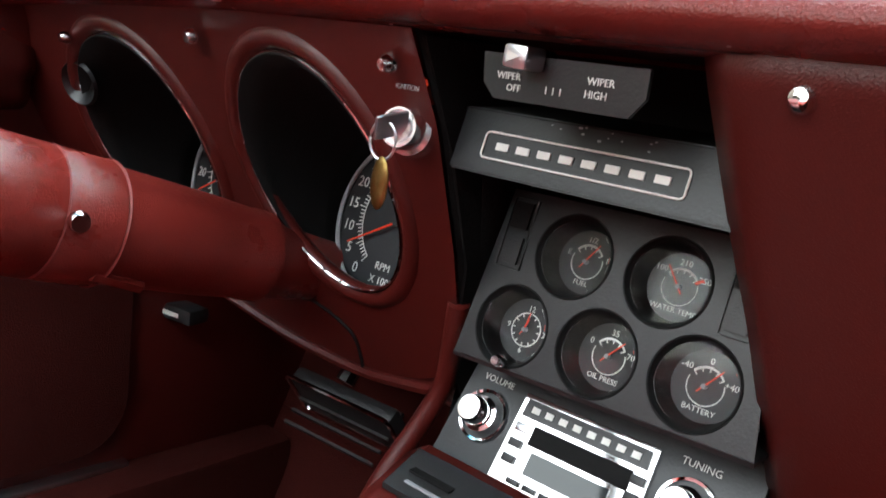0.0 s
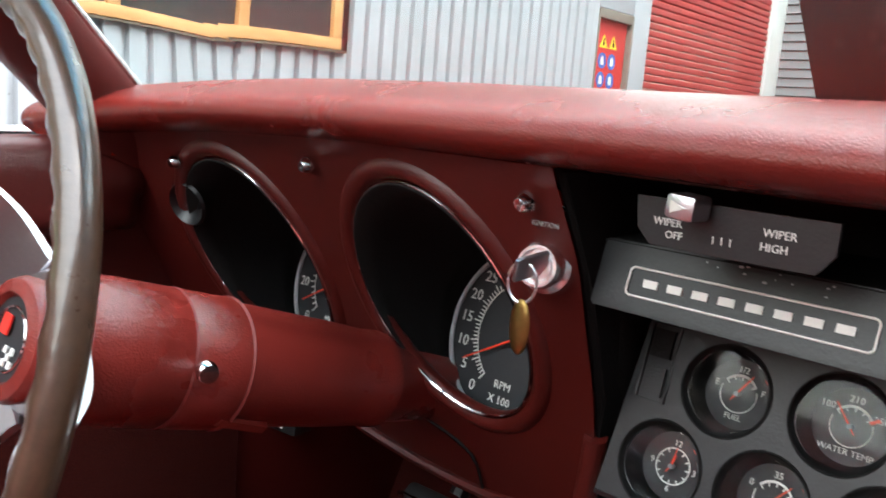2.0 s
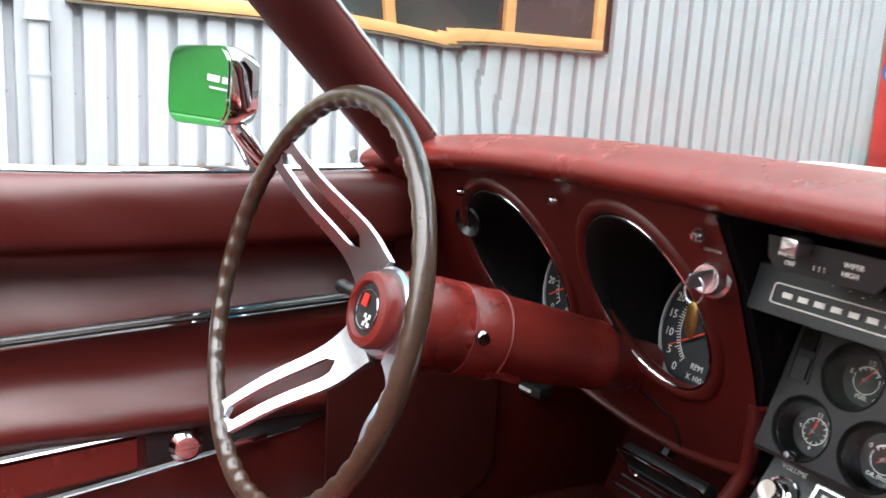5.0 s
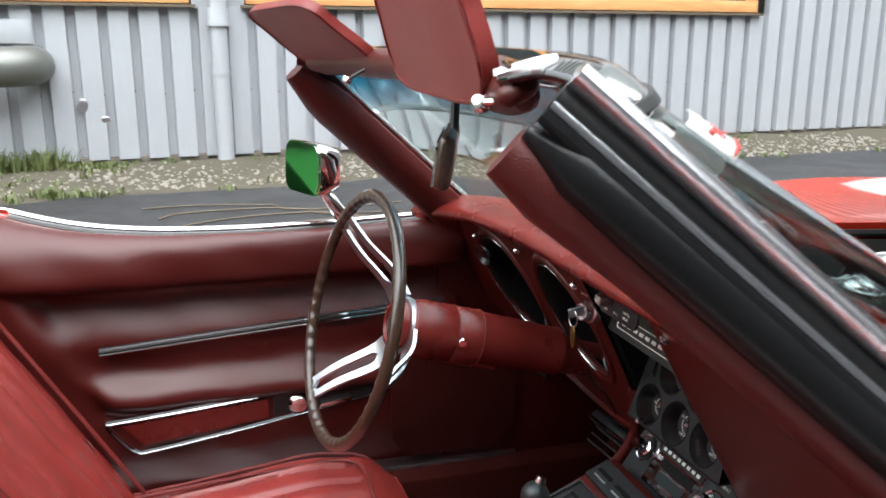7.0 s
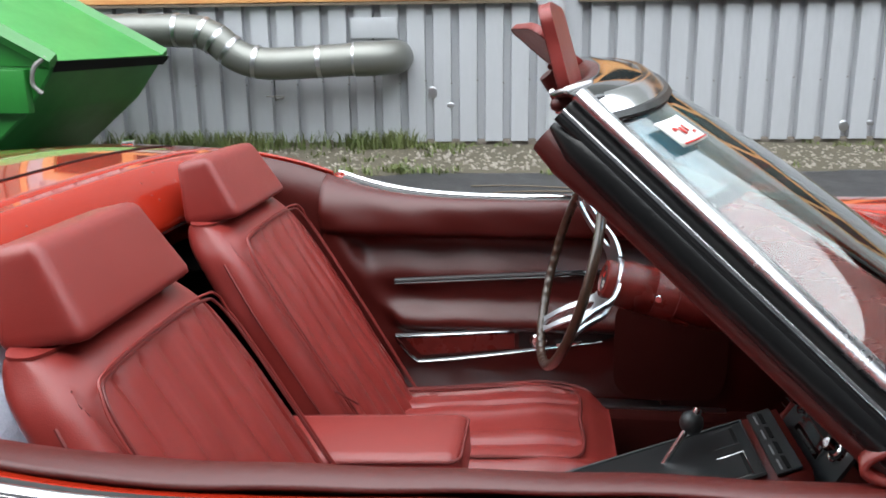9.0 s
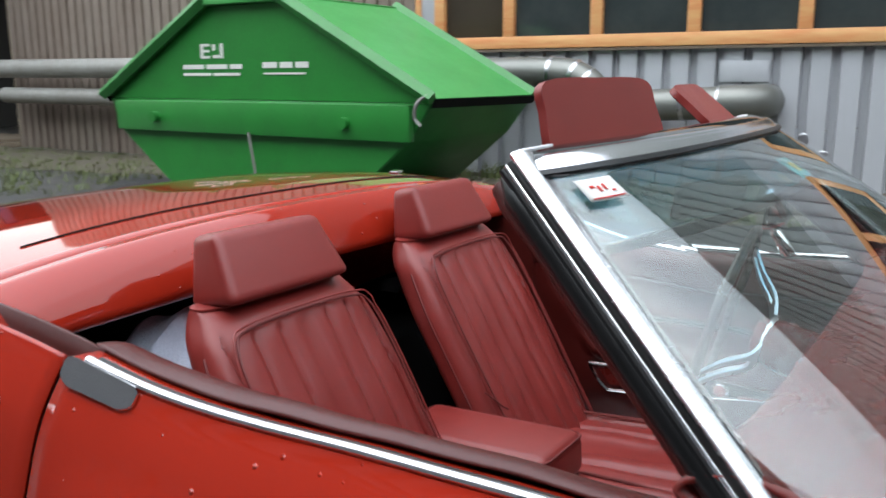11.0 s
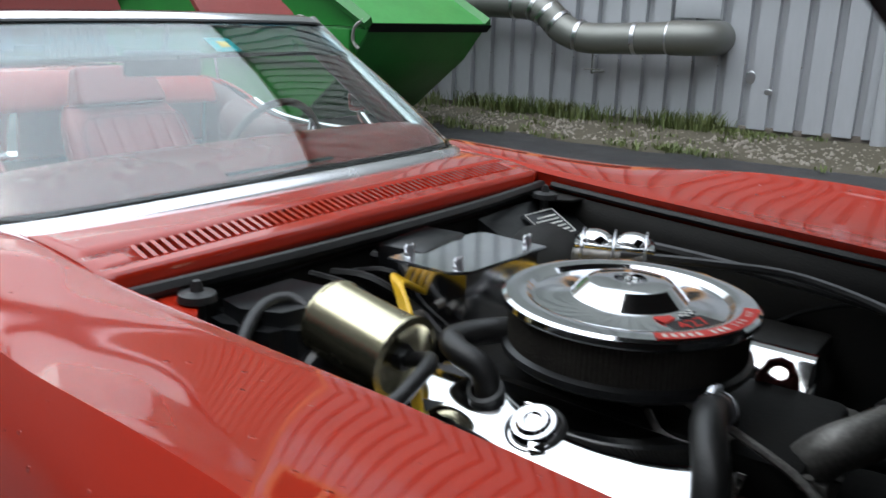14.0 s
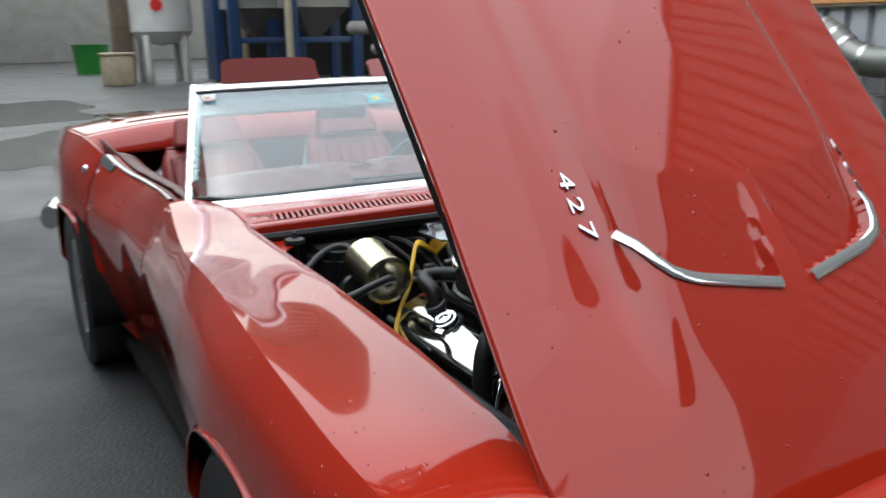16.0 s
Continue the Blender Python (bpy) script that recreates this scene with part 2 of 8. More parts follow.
for m_ in (M_bay, M_matt):
    m_.node_tree.nodes["Principled BSDF"].inputs["Specular IOR Level"].default_value = 0.2
M_engine = mat("engine_orange_red_enamel", (0.12, 0.012, 0.008), 0.42, 0, 0.4, 150, 0.001, 0.6, 14, dark=(0.04, 0.014, 0.01))
M_strip = mat("shiny_black_rubber", (0.006, 0.006, 0.0065), 0.30, 0, 0.3, 200, 0.0003, 0.3, 10, dark=(0.012, 0.012, 0.012), ior=1.36)
M_wood = mat("walnut_rim", (0.050, 0.026, 0.015), 0.3, 0, 0.6, 30, 0.0004, 0.35, 14, 0.5, (0.024, 0.012, 0.007), stretch=(1, 6, 6))
M_white = mat("off_white_print", (0.72, 0.72, 0.68), 0.5, 0, 0.1, 200)
M_red = mat("signal_red", (0.62, 0.03, 0.02), 0.4, 0, 0.1, 200)
M_orange = mat("orange_needle", (0.8, 0.06, 0.02), 0.4, 0, 0.1, 200)
M_yellow = mat("yellow_cable", (0.80, 0.48, 0.02), 0.38, 0, 0.15, 120, 0.0003, 0.2, 20)
M_blue = mat("blue_sign", (0.02, 0.12, 0.42), 0.4, 0, 0.1, 100)
M_sign = mat("yellow_sign", (0.85, 0.62, 0.03), 0.4, 0, 0.1, 100)
M_teal = mat("teal_sticker", (0.05, 0.55, 0.60), 0.4, 0, 0.2, 150)
M_dial = mat("black_dial", (0.014, 0.015, 0.017), 0.5, 0, 0.2, 300)
M_grey_print = mat("grey_tool_print", (0.30, 0.31, 0.32), 0.5, 0, 0.1, 200)
M_cloth = mat("pale_blue_cloth", (0.55, 0.58, 0.68), 0.9, 0, 0.3, 260, 0.002, 0.3, 9, dark=(0.32, 0.34, 0.45))
M_glass = clear("tinted_windscreen", (0.78, 0.87, 0.85))
M_glass.node_tree.nodes["Principled BSDF"].inputs["IOR"].default_value = 1.72
M_lens = clear("gauge_glass", (0.97, 0.98, 0.98))
M_lens.node_tree.nodes["Principled BSDF"].inputs["IOR"].default_value = 1.22
M_band = clear("blue_shade_band", (0.10, 0.48, 0.66))
n_, l_ = M_band.node_tree.nodes, M_band.node_tree.links
where_, apart_, fade_, tint_ = n_.new("ShaderNodeTexCoord"), n_.new("ShaderNodeSeparateXYZ"), n_.new("ShaderNodeMapRange"), n_.new("ShaderNodeMix")
tint_.data_type = "RGBA"
fade_.inputs["From Min"].default_value, fade_.inputs["From Max"].default_value = 1.075, 1.145
tint_.inputs[6].default_value, tint_.inputs[7].default_value = (0.97, 0.98, 0.98, 1), (0.08, 0.42, 0.62, 1)
l_.new(where_.outputs["Object"], apart_.inputs[0])
l_.new(apart_.outputs["Z"], fade_.inputs["Value"])
l_.new(fade_.outputs[0], tint_.inputs["Factor"])
l_.new(tint_.outputs[2], n_["Principled BSDF"].inputs["Base Color"])
M_pane = mat("dark_window_glass", (0.022, 0.028, 0.030), 0.06, 0, 0.1, 3, 0, 0.5, 0.9, dark=(0.06, 0.07, 0.065), rough_var=0.03)
M_brownpane = mat("brown_window_glass", (0.05, 0.040, 0.028), 0.08, 0, 0.1, 3, 0, 0.5, 0.9, dark=(0.02, 0.018, 0.014), rough_var=0.03)
M_mirror = mat("mirror_silver", (0.9, 0.9, 0.9), 0.01, 1.0, rough_var=0.01)
M_sheet = mat("grey_sheet_metal", (0.42, 0.43, 0.455), 0.42, 0.0, 0.12, 25, 0.0006, 0.28, 1.3, dark=(0.29, 0.30, 0.315), stretch=(1, 1, 0.25))
M_upper = mat("dull_grey_sheet", (0.27, 0.285, 0.28), 0.6, 0.0, 0.15, 20, 0.0006, 0.3, 0.9, dark=(0.18, 0.19, 0.19), stretch=(1, 1, 0.2))
M_rust = mat("weathered_brown_sheet", (0.24, 0.20, 0.165), 0.6, 0.0, 0.3, 20, 0.001, 0.55, 1.1, dark=(0.11, 0.07, 0.05), stretch=(1, 1, 0.25))
M_dim = mat("dark_cladding", (0.11, 0.105, 0.11), 0.5, 0, 0.2, 12, 0.001, 0.4, 0.8, dark=(0.05, 0.045, 0.045))
# near-black base holds the shade inside the open shed
M_shedshade = mat("shade_black_boards", (0.008, 0.008, 0.008), 0.8, 0, 0.4, 12, 0.002, 0.5, 1.0, dark=(0.010, 0.010, 0.010))
M_door = mat("red_door_paint", (0.55, 0.035, 0.03), 0.45, 0, 0.1, 40, 0.0004, 0.2, 3)
M_shutter = mat("red_shutter", (0.42, 0.05, 0.045), 0.5, 0, 0.15, 30, 0.0006, 0.3, 1.5)
M_frame = mat("orange_stained_wood", (0.62, 0.22, 0.075), 0.5, 0, 0.5, 18, 0.001, 0.55, 2.0, dark=(0.72, 0.47, 0.20), stretch=(1, 0.15, 1))
M_zinc = mat("galvanised_duct", (0.21, 0.215, 0.20), 0.45, 0.6, 0.3, 40, 0.0008, 0.5, 4, dark=(0.20, 0.20, 0.18))
M_green = mat("green_skip_paint", (0.024, 0.215, 0.032), 0.36, 0, 0.2, 30, 0.0008, 0.42, 2.6, dark=(0.018, 0.13, 0.022))
M_lid = mat("faded_green_lid", (0.065, 0.32, 0.075), 0.42, 0, 0.25, 20, 0.0008, 0.4, 2.0, dark=(0.05, 0.20, 0.05))
M_asphalt = mat("wet_asphalt", (0.038, 0.038, 0.039), 0.55, 0, 0.8, 70, 0.006, 0.85, 1.3, dark=(0.018, 0.018, 0.019), rough_var=0.25)
M_concrete = mat("wet_concrete_yard", (0.060, 0.057, 0.054), 0.42, 0, 0.4, 60, 0.003, 0.65, 0.5, dark=(0.035, 0.033, 0.032), rough_var=0.35)
M_soil = mat("gravelly_soil", (0.095, 0.08, 0.055), 0.9, 0, 0.6, 40, 0.01, 0.5, 1.2, dark=(0.05, 0.045, 0.025))
M_stone = mat("pale_pebbles", (0.30, 0.27, 0.225), 0.7, 0, 0.5, 40, 0.002, 0.5, 7, dark=(0.16, 0.14, 0.12))
M_grass = mat("grass_blades", (0.085, 0.13, 0.030), 0.6, 0, 0.4, 40, 0, 0.4, 2, dark=(0.14, 0.12, 0.04))
M_plinth = mat("damp_concrete_plinth", (0.22, 0.19, 0.16), 0.85, 0, 0.4, 30, 0.004, 0.5, 2, dark=(0.09, 0.075, 0.06))
M_hopper = mat("weathered_grey_steel", (0.30, 0.30, 0.28), 0.55, 0.2, 0.3, 15, 0.001, 0.5, 1.5, dark=(0.15, 0.13, 0.11))
M_bluepaint = mat("blue_machine_paint", (0.008, 0.040, 0.13), 0.45, 0, 0.3, 15, 0.001, 0.45, 2, dark=(0.02, 0.035, 0.06))
M_cream = mat("cream_pole_paint", (0.46, 0.40, 0.28), 0.55, 0, 0.3, 30, 0.001, 0.5, 4, dark=(0.22, 0.15, 0.08))
M_oldwood = mat("wet_planks", (0.14, 0.105, 0.07), 0.75, 0, 0.5, 20, 0.003, 0.5, 2, stretch=(0.2, 1, 1))
M_tank = mat("white_tank_paint", (0.62, 0.62, 0.60), 0.45, 0, 0.2, 15, 0.001, 0.4, 1.5, dark=(0.35, 0.32, 0.28))

# ---- setting: yard, long sheet-metal wall, far buildings ----
SLOPE = math.atan(0.0775)
WALL = pose(-8.18, 0, 0, 0, 0, math.degrees(SLOPE))     # local y runs along the wall, local +x faces the car


def in_wall(ob):
    ob.matrix_world = WALL
    return ob


def setting(name, bm, material, parent=None, **k):
    ob = part(name, bm, material, parent, **k)
    ob["kind"] = "structure"
    return ob


# the ground is one sheet to the horizon, gently uneven near the car
bm = bmesh.new()
ys = [-900, -200, -60, -30, -20, -12, -9, -6, -4, -2, 0, 2, 4, 7, 12, 30, 100, 900]
xs = [-900, -100, -30, -12, -9.5, -7, -5, -3, -1.5, 0, 1.5, 3, 6, 12, 40, 900]
gv = [[bm.verts.new((x, y, 0)) for y in ys] for x in xs]
for i in range(len(xs) - 1):
    for j in range(len(ys) - 1):
        bm.faces.new((gv[i][j], gv[i + 1][j], gv[i + 1][j + 1], gv[i][j + 1]))
ground = setting("ground", bm, M_concrete)
# darker asphalt lane along the wall
bm = bmesh.new()
slab(bm, [(-6.45, -10.5, 0.004), (-6.2, -2.8, 0.004), (-6.35, 0, 0.004), (-6.95, 2, 0.004), (-7.6, 9, 0.004), (-8.0, 24, 0.004), (9, 24, 0.004), (9, -2.6, 0.004), (3, -4.3, 0.004), (-1, -5.3, 0.004), (-4, -8.4, 0.004)], (0, 0, 0.008))
setting("road", bm, M_asphalt)
# strip of soil at the wall's foot
bm = bmesh.new()
surf(bm, lambda u, v: WALL @ Vector((0.02 + 2.05 * v - 0.25 * v * math.sin(u * 40) * 0.6, -18 + 36 * u,
     0.006 + 0.035 * (1 - v) * (1 + 0.5 * math.sin(u * 171) * math.sin(u * 67)) * (1 if v < 0.99 else 0))), 150, 6)
setting("verge", bm, M_soil)

RIB = 0.285


def ribbed(y0, y1, z0, z1, period=RIB, depth=0.08, back=-0.10):
    """Trapezoidal sheet with upright ribs, in the wall's own frame, with a thickness."""
    bm = bmesh.new()
    prof, y = [], y0
    while y < y1 - 1e-6:
        for dy, dx in ((0.0, 0), (0.66, 0), (0.70, -depth), (0.95, -depth)):
            if y + dy * period <= y1:
                prof.append((dx, y + dy * period))
        y += period
    prof.append((0, y1))
    a = [[bm.verts.new((x, yy, z)) for x, yy in prof] for z in (z0, z1)]
    for i in range(len(prof) - 1):
        bm.faces.new((a[0][i], a[0][i + 1], a[1][i + 1], a[1][i]))
    b = [[bm.verts.new((back, yy, z)) for yy in (y0, y1)] for z in (z0, z1)]
    bm.faces.new((b[0][0], b[1][0], b[1][1], b[0][1]))
    for k in (0, 1):
        bm.faces.new(a[k] + [b[k][1], b[k][0]])
    bm.faces.new((a[0][0], a[1][0], b[1][0], b[0][0]))
    bm.faces.new((a[0][-1], a[1][-1], b[1][1], b[0][1]))
    return bm


# lower wall under the windows, in sheets; upper wall above them
wall = in_wall(tagged(new("wall_west"), kind="structure"))
for y0, y1 in ((-6.5, -3.36), (-3.36, -0.80), (-0.80, 2.90), (2.90, 6.32)):
    part("sheet_panel", ribbed(y0, y1, 0.08, 1.575), M_sheet, wall)
part("sheet_panel", ribbed(6.32, 12.25, 0.08, 3.8), M_sheet, wall)
part("sheet_panel", ribbed(-6.6, 6.32, 2.75, 3.8), M_sheet, wall)
for y0, y1 in ((-6.6, 0.0), (0.0, 6.3), (6.3, 12.2)):
    part("sheet_panel", ribbed(y0, y1, 3.8, 9.7, RIB, 0.11, -0.14), M_upper, wall)
bm = span(bmesh.new(), (-0.30, -6.6, 0), (-0.035, 12.2, 0.10), 0.01)
part("plinth", bm, M_plinth, wall)
bm = span(bmesh.new(), (-0.30, -0.86, 1.55), (-0.004, -0.34, 2.8), 0.004)
part("pilaster", bm, M_sheet, wall)
bm = span(bmesh.new(), (-0.30, -6.62, 1.55), (-0.004, -6.36, 2.8), 0.004)
part("pilaster", bm, M_sheet, wall)
bm = span(bmesh.new(), (-0.40, -6.7, 9.70), (0.08, 12.2, 9.82), 0.02)
part("eaves", bm, M_hopper, wall)
bm = span(bmesh.new(), (-0.45, -6.6, 0.0), (-0.32, 12.2, 9.68))
part("inner_wall", bm, M_dim, wall)
# screw heads along the ribs
bm = bmesh.new()
for i in range(44):
    ball(bm, (0.003, -6.3 + i * RIB, 0.72 + 0.03 * (i % 2)), 0.010, (0.5, 1, 1), 8)
part("screw_heads", bm, M_hopper, wall)["kind"] = "stuff"
# bent and scraped spot with bare metal
bm = ball(ball(bmesh.new(), (0.0, 2.55, 0.22), 0.055, (0.12, 1, 1.1)), (0.0, 2.83, 0.25), 0.04, (0.12, 1, 0.8))
part("dent", bm, M_steel, wall, "bright dented scrape in the sheet")
bm = ball(ball(bmesh.new(), (0.0, -1.95, 0.62), 0.05, (0.12, 1, 1.4)), (0.0, -1.75, 0.48), 0.045, (0.12, 1, 0.7))
part("dent", bm, M_steel, wall, "bright dented scrape in the sheet")


def window_row(name, y0, y1, mull, panes_brown):
    w = in_wall(tagged(new(name), kind="structure"))
    bm = span(bmesh.new(), (-0.11, y0, 1.60), (0.012, y1, 1.74), 0.006)
    part("bottom_rail", bm, M_frame, w)
    bm = span(bmesh.new(), (-0.11, y0, 2.62), (0.012, y1, 2.76), 0.006)
    part("top_rail", bm, M_frame, w)
    bm = slab(bmesh.new(), [(-0.1, y0 - 0.05, 1.60), (0.07, y0 - 0.05, 1.585), (0.07, y0 - 0.05, 1.560), (-0.1, y0 - 0.05, 1.565)], (0, y1 - y0 + 0.10, 0))
    part("window_sill", bm, M_oldwood, w)
    posts = [y0 + 0.07] + mull + [y1 - 0.07]
    for y in posts:
        part("mullion", span(bmesh.new(), (-0.11, y - 0.07, 1.742), (0.008, y + 0.07, 2.618), 0.006), M_frame, w)
    for i, (a, b) in enumerate(zip(posts, posts[1:])):
        part("pane", span(bmesh.new(), (-0.075, a + 0.068, 1.735), (-0.069, b - 0.068, 2.63)), M_brownpane if i in panes_brown else M_pane, w)
    return w


window_row("window_1", -6.36, -0.88, [-5.34, -4.24, -3.14, -2.02], (0,))
window_row("window_2", -0.33, 6.12, [0.78, 1.90, 3.02, 4.62], ())

# rainwater pipe with its collar
bm = cyl(bmesh.new(), (0.09, -0.62, 0.02), (0.09, -0.62, 5.2), 0.085, n=20)
cyl(bm, (0.09, -0.62, 1.38), (0.09, -0.62, 1.56), 0.115, 0.10, 20)
cyl(bm, (0.09, -0.62, 0.9), (0.09, -0.62, 0.94), 0.094, n=20)
in_wall(setting("rainwater_pipe", bm, M_sheet))

# door, its frame and signs; red shutter; dark bay beyond
bm = span(bmesh.new(), (-0.2, 12.22, 0), (0.0, 12.42, 5.2), 0.01)
span(bm, (-0.2, 13.74, 0), (0.0, 14.42, 5.2), 0.01)
span(bm, (-0.2, 12.42, 3.02), (0.0, 13.74, 5.2), 0.01)
in_wall(setting("wall_door_bay", bm, M_sheet))
door = in_wall(tagged(new("door_1"), kind="structure"))
part("door_leaf", span(bmesh.new(), (-0.16, 12.46, 0.02), (-0.11, 13.70, 2.84), 0.006), M_door, door)
bm = span(bmesh.new(), (-0.20, 12.42, 0), (0.015, 12.47, 3.0), 0.005)
span(bm, (-0.20, 13.69, 0), (0.015, 13.745, 3.0), 0.005)
span(bm, (-0.20, 12.47, 2.84), (0.010, 13.69, 3.01), 0.005)
part("door_frame", bm, M_plinth, door)
part("door_handle", tube(bmesh.new(), [(-0.11, 13.55, 1.30), (-0.06, 13.55, 1.30), (-0.06, 13.40, 1.30)], 0.012, 8), M_steel, door)
for i, y in enumerate((12.86, 13.22)):
    tri_ = [(-0.106, y - 0.15, 2.32), (-0.106, y + 0.15, 2.32), (-0.106, y, 2.58)]
    part("warning_sign", slab(bmesh.new(), tri_, (0.004, 0, 0)), M_sign, door, "yellow triangular warning sign")
    part("pictogram", slab(bmesh.new(), [(-0.1015, y - 0.035, 2.36), (-0.1015, y + 0.035, 2.36), (-0.1015, y + 0.012, 2.50), (-0.1015, y - 0.012, 2.50)], (0.002, 0, 0)), M_matt, door)
    for z in (2.08, 1.72):
        part("instruction_sign", cyl(bmesh.new(), (-0.108, y, z), (-0.102, y, z), 0.15, n=28), M_blue, door, "round blue instruction sign")
        part("pictogram", slab(bmesh.new(), [(-0.1015, y + dy, z + dz) for dy, dz in ((-0.06, -0.08), (0.06, -0.08), (0.05, 0.05), (0.0, 0.09), (-0.05, 0.05))], (0.002, 0, 0)), M_white, door)

shutter = in_wall(tagged(new("shutter"), kind="structure"))
for i in range(34):
    z = 0.02 + i * 0.15
    bm = slab(bmesh.new(), [(-0.10, 14.45, z), (-0.03, 14.45, z + 0.02), (-0.015, 14.45, z + 0.075), (-0.03, 14.45, z + 0.13), (-0.10, 14.45, z + 0.148)], (0, 6.5, 0))
    part("slat", bm, M_shutter, shutter)
bm = span(bmesh.new(), (-0.2, 20.96, 0), (0.05, 21.9, 5.2), 0.02)
in_wall(setting("corner_post", bm, M_tank))

# hall across the far end of the yard: dark boarded front with lines of cladding
hall = tagged(new("hall_north"), kind="structure")
for i in range(80):
    z = 0.0 + i * 0.26
    bm = slab(bmesh.new(), [(-12.0, 23.9, z), (-12.0, 23.80, z + 0.02), (-12.0, 23.86, z + 0.25)], (32, 0, 0))
    part("cladding_board", bm, M_dim, hall)
part("hall_core", span(bmesh.new(), (-12, 23.92, 0), (20, 30, 20.8)), M_dim, hall)
post = thing("yard_lamp", "grey steel yard lamp on a post before the dark hall", "lamp", at=pose(-5.4, 22.4, 0))
part("post", cyl(bmesh.new(), (0, 0, 0), (0, 0, 3.0), 0.06, 0.05, 12), M_hopper, post)
part("head", box(bmesh.new(), (0, -0.12, 3.15), (0.25, 0.45, 0.35), (20, 0, 0), 0.04), M_tank, post)

# weathered brown wall beyond the windows, and the end of the yard behind the car
wall_b = in_wall(tagged(new("wall_southwest"), kind="structure"))
for k in range(3):
    part("sheet_panel", ribbed(-14.9 + 2.76 * k, -12.14 + 2.76 * k, 0.05, 7.0, 0.20, 0.04), M_rust, wall_b)
part("corner_board", span(bmesh.new(), (-0.05, -6.63, 0), (0.02, -6.55, 5.2), 0.004), M_frame, wall_b)
# unseen tall hall behind the camera, added to darken the car's side reflections
east = tagged(new("wall_east"), kind="structure")
for i in range(32):
    z = i * 0.26
    part("cladding_board", slab(bmesh.new(), [(6.75, -43.9, z), (6.5, -43.9, z + 0.02), (6.55, -43.9, z + 0.255), (6.75, -43.9, z + 0.255)], (0, 67, 0)), M_dim, east)
part("hall_core", span(bmesh.new(), (6.76, -43.9, 0), (12, 23, 8.3)), M_dim, east)
bm = span(bmesh.new(), (-30, -44.3, 0), (30, -44, 8), 0.05)
setting("wall_south", bm, M_hopper)
# back of the shed, its interior shade put into the colour
setting("wall_shed", span(bmesh.new(), (-18, -22.4, 0), (-8.62, -22.1, 5.2), 0.02), M_shedshade)

# ---- things of the yard ----
M_water = clear("puddle_water", (0.9, 0.92, 0.93))
for cx, cy, a, b, s in ((0.3, -9.0, 0.9, 1.9, 1), (0.7, -15.0, 1.8, 2.4, 2), (-1.6, -12.5, 0.8, 1.4, 3), (2.9, -11.0, 1.1, 1.6, 4)):
    bm = bmesh.new()
    loop = []
    for i in range(36):
        t = 2 * math.pi * i / 36
        k = 1 + 0.18 * math.sin(3 * t + s) + 0.1 * math.sin(7 * t + 2 * s)
        loop.append((cx + a * k * math.cos(t), cy + b * k * math.sin(t), 0.004))
    slab(bm, loop, (0, 0, 0.003))
    ob = setting("water", bm, M_water)

# covered waste skip
skip = thing("waste_skip", "closed green steel waste skip with sloping lids and white print", "skip", at=pose(-4.58, -4.29, 0, 0, 0, 0.6))
HULL = [(0.0, 1.045), (-0.27, 0.70), (-1.0, 0.10), (-3.38, 0.10), (-4.22, 0.70), (-4.37, 1.045)]
bm = slab(bmesh.new(), [(-0.05, y, z) for y, z in HULL], (-1.83, 0, 0))
bmesh.ops.bevel(bm, geom=bm.edges[:], offset=0.015, segments=1, affect="EDGES")
part("hull", bm, M_green, skip)
bm = slab(bmesh.new(), [(-0.06, -0.04, 1.05), (-0.06, -4.33, 1.05), (-0.06, -2.70, 1.96), (-0.06, -1.70, 1.96)], (-1.80, 0, 0))
part("upper_body", bm, M_green, skip)
bm = span(bmesh.new(), (-0.055, -4.18, 0.71), (0.03, -0.20, 1.03), 0.012)
part("side_band", bm, M_green, skip)
for y0, y1, z0, z1 in ((-1.70, 0.02, 1.99, 1.06), (-2.70, -4.40, 1.99, 1.06)):
    d = Vector((0, y1 - y0, z1 - z0))
    nrm = Vector((0, -(z1 - z0), y1 - y0)).normalized()
    nrm = nrm if nrm.z > 0 else -nrm
    b0 = Vector((-0.02, y0, z0))
    lid = part("lid", slab(bmesh.new(), [b0, b0 + d, b0 + d + Vector((-1.88, 0, 0)), b0 + Vector((-1.88, 0, 0))], nrm * 0.035), M_lid, skip, "faded green sloping lid")
    part("lid_edge", slab(bmesh.new(), [b0 + d - nrm * 0.06, b0 + d - nrm * 0.0, b0 + d * 1.01 + Vector((-1.9, 0, 0)), b0 + d + Vector((-1.9, 0, 0)) - nrm * 0.07], nrm * 0.03), M_matt, lid)
    for x in (0.02, -1.86):
        o = Vector((x, y0, z0))
        part("beam", tube(bmesh.new(), [o - d * 0.02 + nrm * 0.03, o + d + nrm * 0.03], 0.055, 4, flat=1.2), M_green, skip)
    part("eyelet", box(bmesh.new(), (0.02, y0, z0 + 0.10), (0.05, 0.14, 0.14), (45, 0, 0), 0.01), M_green, skip)
bm = span(bmesh.new(), (-1.9, -2.74, 1.97), (0.04, -1.66, 2.03), 0.01)
part("ridge_plate", bm, M_lid, skip)
for y in (-0.9, -3.5):
    part("lifting_lug", cyl(bmesh.new(), (0.0, y, 0.86), (0.10, y, 0.86), 0.055, n=16), M_green, skip)
part("lid_latch", tube(bmesh.new(), smooth_path([(0.05, 0.0, 1.12), (0.08, -0.08, 1.05), (0.06, -0.12, 0.93), (0.05, -0.06, 0.86)], 5), 0.016, 6), M_hopper, skip, "rusty steel lid latch")
part("prop_rod", tube(bmesh.new(), [(0.07, -2.1, 0.74), (0.09, -2.0, 0.30)], 0.015, 6), M_hopper, skip, "loose steel prop rod")
